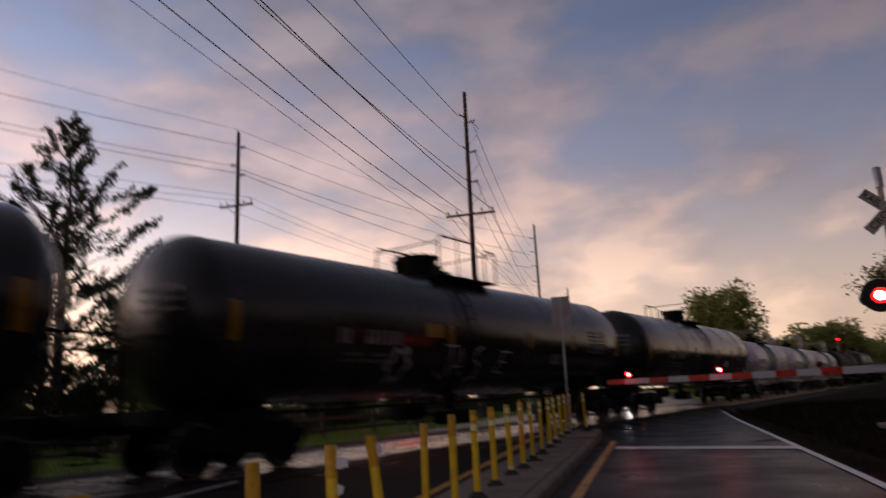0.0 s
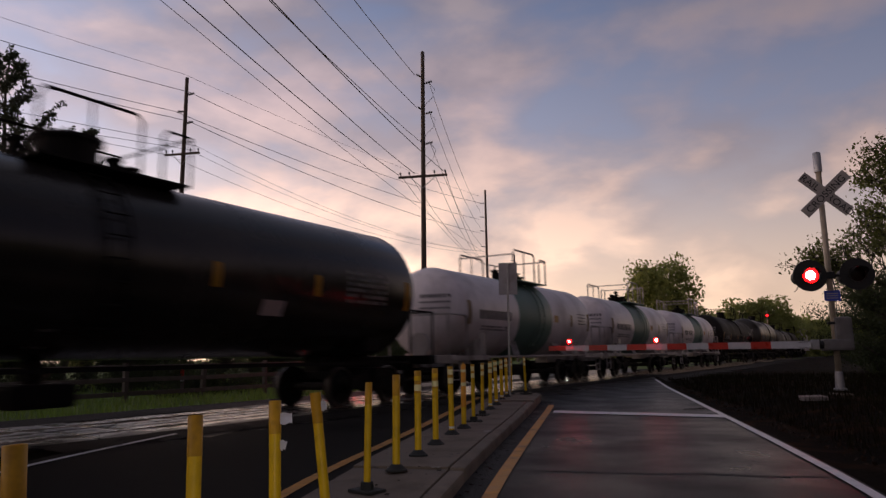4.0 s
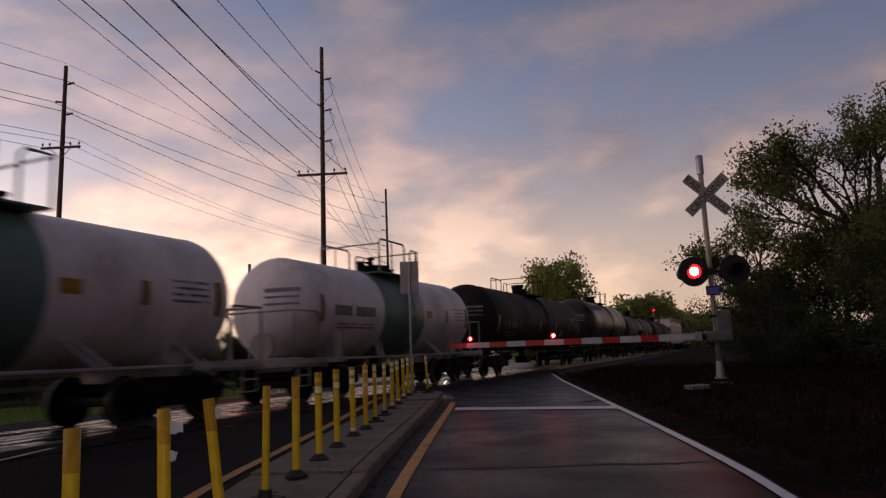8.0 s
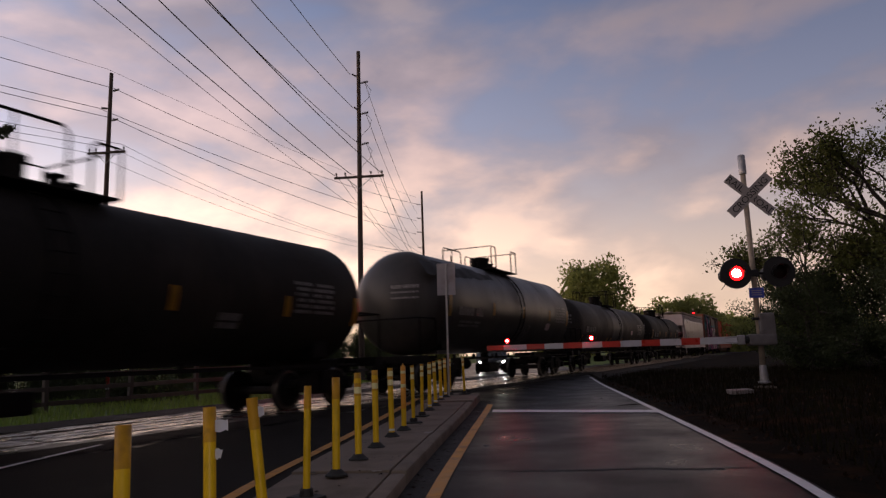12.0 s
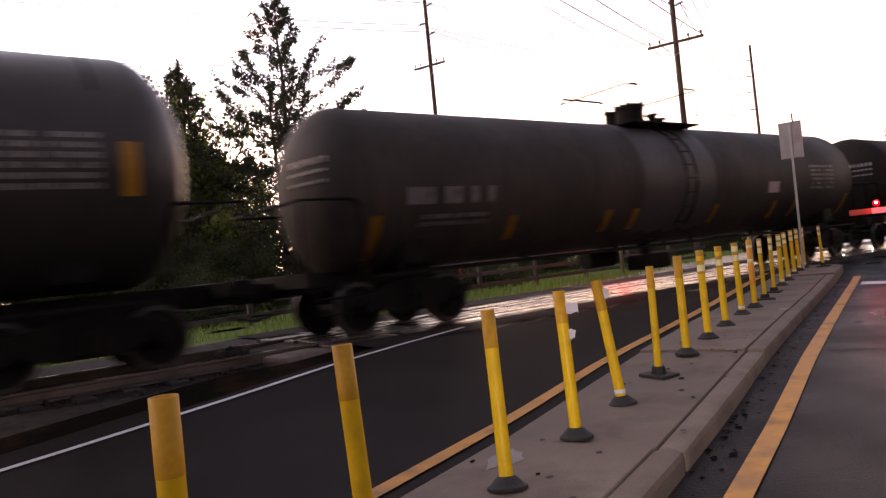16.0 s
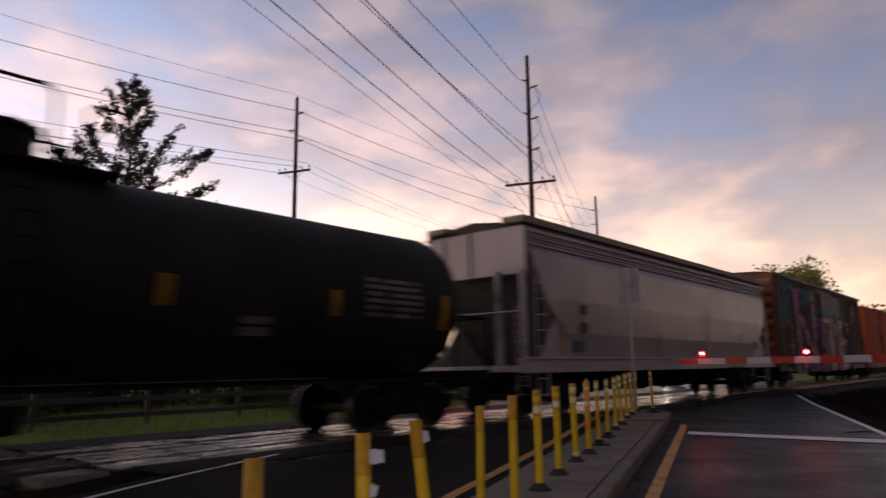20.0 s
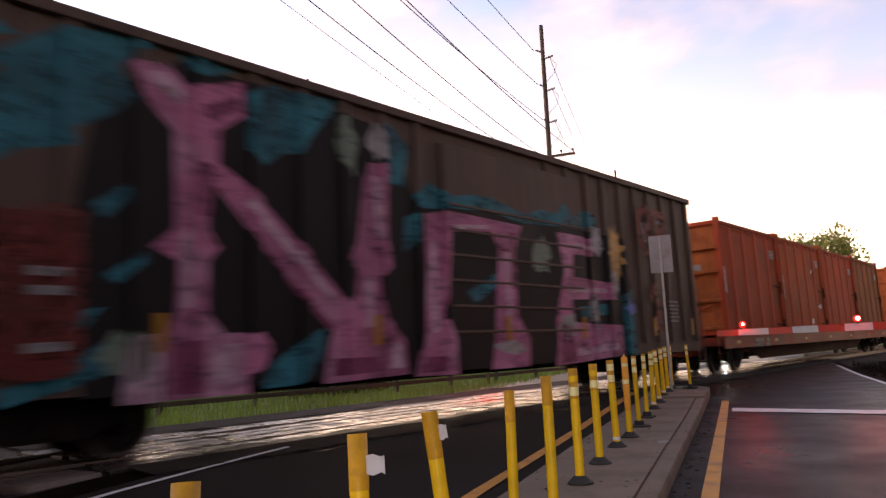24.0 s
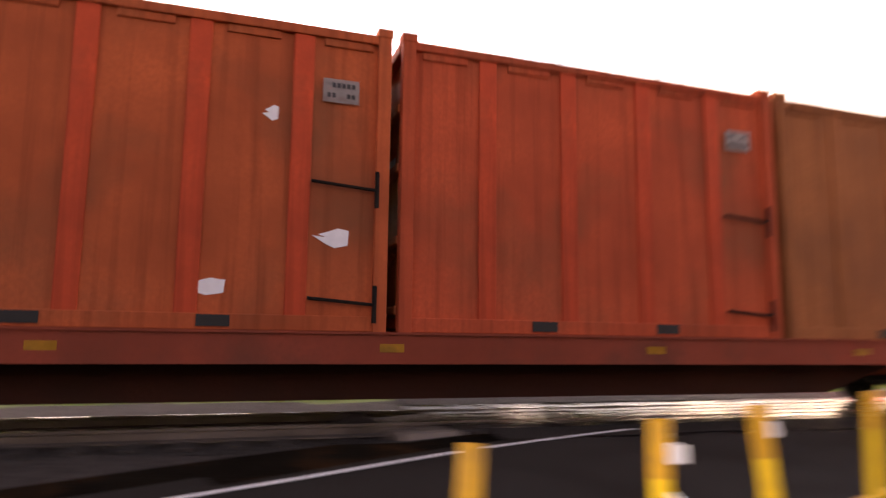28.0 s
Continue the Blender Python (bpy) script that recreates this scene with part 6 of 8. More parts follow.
def box_car(u, length):
    car = thing("box_car", Matrix.Identity(4), "brown boxcar covered in pink and teal graffiti", "box car")
    L, W, zb, zt = length / 2 - 0.2, 1.50, 0.95, 5.12
    bm = bmesh.new()
    box(bm, (0, 0, (zb + zt) / 2), (2 * W, 2 * L, zt - zb), bevel=0.02)
    part("body", bm, M_BOXCAR, car, "brown steel sides")
    bm = bmesh.new()
    cross = [(-1.5, 5.10), (-0.9, 5.20), (0, 5.25), (0.9, 5.20), (1.5, 5.10)]
    a = [bm.verts.new((x, -L, z)) for x, z in cross]
    b = [bm.verts.new((x, L, z)) for x, z in cross]
    for k in range(4):
        bm.faces.new((a[k], a[k + 1], b[k + 1], b[k]))
    bmesh.ops.solidify(bm, geom=bm.faces[:], thickness=0.05)
    part("roof", bm, M_HOPPER_TOP, car)
    for s in (-1, 1):
        for k in range(24):
            y = -L + 0.3 + k * (2 * L - 0.6) / 23
            if abs(y) < 1.6 and s > 0 or (abs(y) < 1.6):
                continue
            bm = bmesh.new()
            box(bm, (s * (W + 0.03), y, (zb + zt) / 2), (0.08, 0.15, zt - zb - 0.2), bevel=0.025)
            part("side_post", bm, M_BOXCAR, car)
        bm = bmesh.new()
        box(bm, (s * (W + 0.05), 0, zt - 0.06), (0.1, 2 * L, 0.14), bevel=0.02)
        part("top_rail", bm, M_BOXCAR, car)
        bm = bmesh.new()
        box(bm, (s * (W - 0.049), 0, zb - 0.02), (0.1, 2 * L, 0.30), bevel=0.004)
        part("side_sill", bm, M_BOXCAR, car)
        # plug door with corrugations
        bm = bmesh.new()
        box(bm, (s * (W + 0.05), 0.9, 2.9), (0.10, 4.6, 3.7), bevel=0.02)
        door = part("door", bm, M_BOXCAR, car, "wide sliding plug door")
        for z in (1.4, 1.85, 2.3, 2.75, 3.2, 3.65):
            bm = bmesh.new()
            box(bm, (s * (W + 0.108), 0.9, z), (0.03, 4.4, 0.05), bevel=0.01)
            part("rib", bm, M_BOXCAR, door)
        for y in (-L + 0.3, L - 0.3):
            bm = bmesh.new()
            for q in (-0.2, 0.2):
                tube(bm, [(s * (W + 0.13), y + q, 0.45), (s * (W + 0.13), y + q, 2.6)], 0.018, 5)
            for z in steps(0.5, 2.5, 6):
                tube(bm, [(s * (W + 0.13), y - 0.2, z), (s * (W + 0.13), y + 0.2, z)], 0.013, 5)
            part("ladder", bm, M_BOXCAR, car)
        # ribbed ends
        bm = bmesh.new()
        box(bm, (0, s * (L + 0.005), (zb + zt) / 2), (2 * W - 0.06, 0.03, zt - zb - 0.1))
        part("end_sheet", bm, M_BOX_END, car, "rusty end sheet")
        for z in steps(1.35, 4.7, 7):
            bm = bmesh.new()
            slab(bm, [(-W + 0.1, -0.16), (W - 0.1, -0.16), (W - 0.18, 0.0), (W - 0.1, 0.16), (-W + 0.1, 0.16), (-W + 0.18, 0)], 0.09, Matrix.Translation((0, s * (L + 0.01), z)) @ Matrix.Rotation(radians(90 if s < 0 else -90), 4, "X"))
            bmesh.ops.bevel(bm, geom=bm.edges[:], offset=0.03, segments=2, affect="EDGES")
            part("corrugation", bm, M_BOX_PALE if z > 4.5 else M_BOX_END, car, smooth=True)
    bm = bmesh.new()
    box(bm, (0, 0, 0.78), (0.6, 2 * L, 0.34))
    for y in (-4, -2, 2, 4):
        box(bm, (0, y, 0.85), (2.8, 0.2, 0.2))
    part("underframe", bm, M_UNDER, car)
    # graffiti, laid out from the end that leads
    X = W + 0.125
    o = -L
    posts = [y for y in (-L + 0.3 + k * (2 * L - 0.6) / 23 for k in range(24)) if abs(y) >= 1.6 and not -1.5 < y < 3.3]
    marks = sorted([(y - 0.075, y + 0.075, W + 0.07) for y in posts] + [(-1.4, 3.2, W + 0.10)])
    folds = [(-L, W)]
    for lo, hi, depth in marks:
        folds += [(lo - 0.012, W), (lo, depth), (hi, depth), (hi + 0.012, W)]
    folds.append((L, W))
    g = lambda pts: [(o + y, z) for y, z in pts]
    black = [(2.1, 0.75), (1.9, 2.6), (2.2, 4.2), (3.2, 4.9), (6.9, 4.75), (7.3, 3.7), (14.5, 3.6), (15.0, 2.0), (14.9, 0.75)]
    paint_patch(car, g(black), folds, M_SPRAYBLACK, "dark sprayed ground of the lettering", 0)
    for pts in (
            [(0.15, 3.2), (0.9, 3.72), (0.62, 3.75), (1.25, 4.25), (1.0, 4.3), (1.75, 4.88), (2.3, 5.0), (3.0, 5.02), (2.62, 4.85), (2.42, 4.6), (2.62, 4.25), (2.35, 4.0), (1.9, 3.72), (2.0, 3.55), (1.4, 3.4), (0.9, 3.05), (0.5, 3.0)],
            [(0.75, 4.55), (1.15, 4.75), (1.35, 4.68), (0.95, 4.5)], [(3.2, 4.9), (3.45, 4.74), (3.95, 4.95), (3.9, 5.04), (3.2, 5.04)],
            [(4.14, 3.9), (4.4, 3.72), (4.7, 3.95), (5.0, 4.0), (5.3, 4.4), (5.6, 4.75), (5.75, 5.0), (4.9, 4.9), (4.6, 4.97), (4.16, 4.7)],
            [(7.02, 2.7), (7.38, 2.9), (7.4, 3.42), (7.1, 3.3)],
            [(6.75, 4.9), (7.25, 4.55), (7.05, 3.8), (6.7, 3.85)],
            [(7.3, 3.7), (7.75, 4.0), (8.2, 3.8), (8.8, 3.9), (9.3, 3.92), (10.4, 3.72), (11.0, 3.9), (11.55, 3.85), (11.9, 4.15), (12.2, 3.87), (12.7, 4.1), (13.35, 4.05), (13.35, 3.8), (12.3, 3.6), (11.5, 3.6), (10.3, 3.52), (9.3, 3.64), (8.3, 3.58), (7.4, 3.5)],
            [(4.3, 0.7), (4.55, 1.05), (4.95, 1.3), (5.38, 1.5), (5.36, 1.1), (4.95, 0.72)], [(1.3, 0.9), (1.75, 1.0), (2.4, 1.4), (2.4, 1.0), (1.95, 0.87), (1.3, 0.7)],
            [(0.7, 1.2), (1.3, 1.5), (2.3, 1.75), (2.1, 1.5), (1.2, 1.2)], [(2.3, 2.1), (2.75, 2.4), (2.8, 2.3), (2.45, 2.0)], [(2.15, 2.9), (2.55, 3.2), (2.6, 3.05), (2.3, 2.75)],
            [(8.5, 2.1), (9.4, 2.5), (9.5, 2.3), (8.7, 1.9)], [(12.2, 1.9), (13.6, 2.0), (13.6, 1.75), (12.3, 1.65)], [(14.3, 0.8), (14.3, 2.2), (14.9, 2.4), (14.9, 0.8)]):
        paint_patch(car, g(pts), folds, M_TEAL, "teal sprayed shading", 1)
    paint_patch(car, g([(1.08, 1.0), (1.98, 1.0), (1.98, 2.75), (1.08, 2.75)]), folds, M_SPRAYRED, "faded red panel", 2)
    N1 = [(2.55, 4.7), (3.0, 4.82), (3.3, 4.58), (4.1, 4.86), (4.1, 4.35), (3.75, 4.1), (3.72, 3.65), (4.1, 3.45), (5.0, 2.68), (5.85, 1.86), (6.0, 2.0), (6.05, 2.38), (5.82, 2.54), (6.04, 2.77), (6.2, 3.77), (6.35, 4.1), (6.7, 4.15),
          (6.64, 2.9), (6.8, 2.5), (6.52, 2.28), (6.57, 1.66), (7.0, 1.3), (7.05, 0.75), (5.35, 0.7), (5.45, 1.2), (5.55, 1.47), (4.97, 1.96), (4.0, 2.97), (3.65, 3.35), (3.56, 2.78), (3.74, 2.52), (3.58, 2.33),
          (3.57, 1.7), (3.8, 1.44), (4.14, 1.44), (4.15, 0.66), (3.04, 0.66), (3.03, 1.44), (3.17, 1.7), (3.19, 2.31), (2.84, 2.47), (3.14, 2.73), (3.1, 3.95), (2.7, 4.3)]
    paint_patch(car, g(N1), folds, M_PINK, "pink sprayed letter N", 2)
    O1 = [(7.5, 3.4), (8.0, 3.52), (10.25, 3.47), (10.0, 3.0), (9.95, 1.7), (10.3, 1.25), (10.25, 0.72), (9.05, 0.72), (9.2, 1.25), (9.45, 2.95), (9.25, 3.25), (8.15, 3.15), (7.97, 1.67), (8.15, 1.3), (8.15, 0.68), (7.2, 0.7), (7.4, 1.3), (7.53, 3.0)]
    paint_patch(car, g(O1), folds, M_PINK, "pink sprayed letter", 2)
    E1 = [(11.5, 3.48), (13.25, 3.45), (13.15, 3.05), (12.1, 3.04), (12.05, 2.54), (13.9, 2.5), (14.1, 2.1), (11.95, 2.05), (11.9, 1.57), (14.25, 1.5), (14.25, 0.8), (11.15, 0.68), (11.3, 1.25), (11.25, 1.57), (11.7, 2.65)]
    paint_patch(car, g(E1), folds, M_PINK, "pink sprayed letter", 2)
    for pts in ([(2.7, 4.62), (3.0, 4.7), (3.25, 4.5), (3.2, 4.3), (2.95, 4.45)], [(3.24, 1.75), (3.22, 2.6), (3.32, 2.75), (3.38, 2.4), (3.36, 1.75)], [(4.2, 3.25), (4.95, 2.58), (5.6, 1.95), (5.5, 1.92), (4.7, 2.62), (4.1, 3.15)],
                [(6.45, 2.9), (6.4, 3.9), (6.55, 3.9), (6.56, 2.9)], [(6.15, 1.5), (6.2, 2.2), (6.32, 2.3), (6.36, 1.5)], [(6.6, 0.85), (6.95, 0.85), (6.92, 1.2), (6.7, 1.3)], [(3.6, 0.8), (4.05, 0.8), (4.05, 1.3), (3.7, 1.3)], [(2.5, 0.65), (3.0, 0.65), (3.0, 1.45), (2.6, 1.42)],
                [(7.65, 1.4), (7.68, 2.9), (7.82, 3.0), (7.8, 1.4)], [(8.2, 3.28), (9.2, 3.38), (9.2, 3.3), (8.2, 3.2)], [(9.6, 1.5), (9.66, 2.9), (9.8, 2.9), (9.76, 1.5)], [(11.75, 2.3), (13.6, 2.35), (13.6, 2.25), (11.75, 2.2)], [(12.0, 1.0), (14.0, 1.1), (14.0, 0.95), (12.0, 0.85)], [(12.2, 3.3), (13.1, 3.3), (13.1, 3.2), (12.2, 3.2)]):
        paint_patch(car, g(pts), folds, M_PINK_PALE, "pale sprayed highlight", 3)
    for pts in ([(3.45, 4.35), (4.0, 4.6), (4.0, 4.4), (3.6, 4.2)], [(3.42, 2.9), (3.4, 3.6), (3.65, 3.6), (3.56, 2.9)], [(4.3, 2.7), (5.0, 2.0), (5.6, 1.5), (5.5, 1.45), (4.9, 1.98)], [(5.5, 0.8), (6.5, 0.82), (6.4, 1.05), (5.55, 1.05)], [(3.1, 0.72), (3.5, 0.72), (3.5, 1.35), (3.1, 1.35)],
                [(7.3, 0.75), (8.1, 0.75), (8.0, 1.0), (7.4, 1.0)], [(9.95, 2.2), (10.0, 3.3), (9.8, 3.3), (9.82, 2.2)], [(11.4, 0.75), (12.0, 0.75), (11.8, 1.5), (11.4, 1.5)]):
        paint_patch(car, g(pts), folds, M_PINK_DEEP, "deep pink sprayed shadow", 3)
    star = []
    for k in range(22):
        a = 2 * math.pi * k / 22
        r = 1.0 if k % 2 else 0.62
        star.append((14.15 + 0.42 * r * math.cos(a), 3.2 + 0.75 * r * math.sin(a)))
    paint_patch(car, g(star), folds, M_SPRAYTAN, "tan sprayed star", 3)
    flat_side = lambda z: X + 0.002
    tags = [[(15.35, 4.4), (15.3, 3.9), (15.45, 3.4), (15.75, 3.2)], [(15.35, 4.35), (15.8, 4.5), (15.95, 4.1), (15.5, 3.85), (15.9, 3.7)], [(16.15, 4.5), (16.3, 3.9), (16.25, 3.5)], [(16.15, 4.45), (16.7, 4.4), (16.75, 4.0), (16.3, 3.9)],
            [(15.6, 2.1), (15.9, 2.5), (16.1, 1.9), (15.7, 1.5), (16.2, 1.4)], [(1.45, 2.7), (1.95, 2.75), (1.95, 1.1), (1.45, 1.05), (1.45, 2.7)], [(1.55, 2.55), (1.85, 2.5), (1.6, 2.2), (1.85, 2.0), (1.55, 1.8), (1.85, 1.5), (1.6, 1.25)]]
    scrawl(car, [g(t) for t in tags], flat_side, M_SPRAYRED, 0.10)
    scrawl(car, [g(t) for t in ([(1.5, 2.1), (1.9, 2.1)], [(1.5, 1.9), (1.9, 1.9)], [(1.5, 1.3), (1.9, 1.32)], [(15.5, 4.1), (15.6, 3.6)], [(16.3, 4.2), (16.5, 4.2)])], lambda z: X + 0.007, M_SPRAYGREY, 0.05)
    for k, (y, z, ry, rz, mt) in enumerate(((13.3, 3.45, 0.3, 0.35, M_SPRAYGREY), (14.0, 2.5, 0.22, 0.3, M_SPRAYGREY), (11.7, 1.5, 0.35, 0.3, M_SPRAYGREY), (13.0, 1.8, 0.2, 0.4, M_SPRAYGREY), (5.9, 4.3, 0.22, 0.5, M_SPRAYGREEN), (6.55, 4.5, 0.22, 0.3, M_SPRAYGREY), (10.9, 2.9, 0.3, 0.4, M_SPRAYGREEN),
                                            (2.6, 1.2, 0.3, 0.3, M_SPRAYGREEN), (14.7, 1.9, 0.25, 0.2, M_SPRAYBLUE), (9.7, 1.1, 0.5, 0.12, M_SPRAYGREY), (4.1, 1.2, 0.4, 0.25, M_PINK))):
        paint_patch(car, g(blob(y, z, ry, rz, wob=0.3, seed=40 + k)), folds, mt, "sprayed highlight", 3)
    for y in (2.9, 6.3, 9.6, 12.3, 15.7, 18.0):
        bars(car, "reflector", o + y, 1.45, X + 0.02, 0.18, 0.45, M_TRAIN_YELLOW, 1, blocks=1)
    bars(car, "stencil", o + 16.9, 2.1, X + 0.008, 0.6, 0.06, M_STENCIL, 6, gap=0.1, blocks=8, rng=random.Random(4))
    for s in (-1, 1):
        bogie(car, s * (L - 1.9))
    end_gear(car, length / 2 - 0.3)
    return rolling(car, u)


CONT = {}


def container_parts(parent, paint, seed):
    """An open-top steel box with posts, top rail, end ribs and door gear, 6 m long."""
    rng = random.Random(seed)
    Lh, W, H = 2.93, 1.36, 3.72
    key = paint.name
    if key not in CONT:
        d = {}
        bm = bmesh.new()
        for s in (-1, 1):
            box(bm, (s * (W - 0.05), 0, H / 2), (0.06, 2 * Lh - 0.1, H - 0.1))
        d["side_sheet"] = bm
        bm = bmesh.new()
        box(bm, (0, 0, 0.12), (2 * W - 0.1, 2 * Lh - 0.1, 0.12))
        d["floor"] = bm
        for s, nm in ((-1, "near_end"), (1, "far_end")):
            bm = bmesh.new()
            box(bm, (0, s * (Lh - 0.13), H / 2), (2 * W - 0.12, 0.06, H - 0.12))
            d[nm] = bm
        bm = bmesh.new()
        box(bm, (0, 0, 0), (2 * W - 0.16, 0.12, 0.11), bevel=0.02)
        d["end_rib"] = bm
        bm = bmesh.new()
        tube(bm, [(-0.2, 0, 0.55), (0.9, 0, 1.0)], 0.03)
        d["end_brace"] = bm
        bm = bmesh.new()
        for s in (-1, 1):
            box(bm, (s * (W - 0.02), 0, H - 0.05), (0.11, 2 * Lh, 0.12), bevel=0.015)
            box(bm, (0, s * (Lh - 0.06), H - 0.06), (2 * W - 0.2, 0.16, 0.14), bevel=0.02)
        d["top_rail"] = bm
        bm = bmesh.new()
        for s in (-1, 1):
            box(bm, (s * (W - 0.02), 0, 0.09), (0.10, 2 * Lh, 0.18), bevel=0.012)
        d["bottom_rail"] = bm
        bm = bmesh.new()
        box(bm, (0, 0, H / 2), (0.045, 0.25, H - 0.16), bevel=0.02)
        d["post"] = bm
        bm = bmesh.new()
        box(bm, (0, 0, H / 2 + 0.01), (0.16, 0.17, H + 0.06), bevel=0.015)
        box(bm, (0, 0, H + 0.04), (0.18, 0.20, 0.12), bevel=0.015)
        d["corner_post"] = bm
        bm = bmesh.new()
        box(bm, (0, 0, 0), (0.045, 0.62, 0.10), bevel=0.015)
        d["header"] = bm
        CONT[key] = {k: mesh_of(b, k, M_CONT_END if "end" in k else M_RED_POST if k == "post" and paint is not M_RED_OLD else paint) for k, b in d.items()}
        # fork pockets: black plates stand in for the shade inside the openings
        bm = bmesh.new()
        box(bm, (0, 0, 0), (0.02, 0.36, 0.13))
        CONT[key]["pocket"] = mesh_of(bm, "fork_pocket", M_BLACK)
        bm = bmesh.new()
        tube(bm, [(0, -0.75, 0.03), (0, 0.05, -0.03)], 0.022, 5)
        tube(bm, [(0, 0.05, -0.25), (0, 0.05, 0.2)], 0.03, 6)
        CONT[key]["door_gear"] = mesh_of(bm, "door_gear", M_UNDER)
    c = CONT[key]
    for k in ("side_sheet", "floor", "near_end", "far_end", "top_rail", "bottom_rail"):
        part(k, c[k], None, parent)
    for s in (-1, 1):
        for z in (0.27, 1.15, 2.08, 2.85):
            part("end_rib", c["end_rib"], None, parent, m=pose(0, s * (Lh - 0.03), z))
        part("end_brace", c["end_brace"], None, parent, m=pose(0, s * (Lh - 0.05), 0))
    for x, z in ((-0.35, 3.05), (0.55, 2.2), (-0.45, 0.75)):
        bm = bmesh.new()
        box(bm, (x, -Lh + 0.095, z), (0.34, 0.012, 0.30))
        part("end_panel", bm, M_STENCIL, parent, "pale painted patch")
    ys = [-1.75, -0.55, 0.65, 1.85]
    for s in (-1, 1):
        for y in ys:
            part("post", c["post"], None, parent, m=pose(s * (W - 0.014), y, 0))
        for y in (-2.35, -1.15, 0.05, 1.25, 2.4):
            part("header", c["header"], None, parent, m=pose(s * (W - 0.014), y, H - 0.16))
        for y in (-Lh + 0.08, Lh - 0.08):
            part("corner_post", c["corner_post"], None, parent, m=pose(s * (W - 0.02), y, 0))
        for y in (-0.95, 0.95):
            part("fork_pocket", c["pocket"], None, parent, "black plate in place of a shaded fork pocket", m=pose(s * (W + 0.034), y, 0.1))
    for z in (1.75, 0.35):
        part("door_gear", c["door_gear"], None, parent, "dark locking bar", m=pose(W + 0.06, Lh - 0.2, z))
    bars(parent, "stencil_plate", Lh - 0.62, H - 0.78, W + 0.014, 0.62, 0.30, M_PLATE, 1, blocks=1)
    bars(parent, "stencil", Lh - 0.62, H - 0.71, W + 0.020, 0.36, 0.06, M_STENCIL_DK, 2, gap=0.13, blocks=6, rng=rng)
    dabs = [(2.25, 1.11, 0.21, 0.11), (0.81, 0.48, 0.25, 0.09), (1.48, 2.58, 0.09, 0.09)] if seed == 1 else [(rng.uniform(-2.4, 2.4), rng.uniform(0.5, 3.0), 0.12, 0.07) for k in range(rng.randint(0, 1))]
    for y, z, w, h in dabs:
        bm = bmesh.new()
        tip = rng.choice((-1, 1))
        torn = [(-w * 1.1, -h * 0.2 * tip), (-w * 0.3, -h * 0.7), (w * 0.2, -h * 1.1), (w * 0.95, -h * 0.75), (w, h * 0.9), (w * 0.35, h * 1.1), (-w * 0.1, h * 0.75), (-w * 0.75, h * 0.35), (-w * 0.25, h * 0.05)]
        slab(bm, [(y + a, z + b) for a, b in torn], 0.006, Matrix.Translation((W - 0.018, 0, 0)) @ Matrix(((0, 0, 1, 0), (1, 0, 0, 0), (0, 1, 0, 0), (0, 0, 0, 1))))
        part("paper_scrap", bm, M_PAPER, parent, "torn white paper scrap")
    if seed in (0, 1):
        bars(parent, "paint_patch", -Lh + 0.28, 1.80, W + 0.02, 0.16, 0.85, M_TAG, 1, blocks=1)


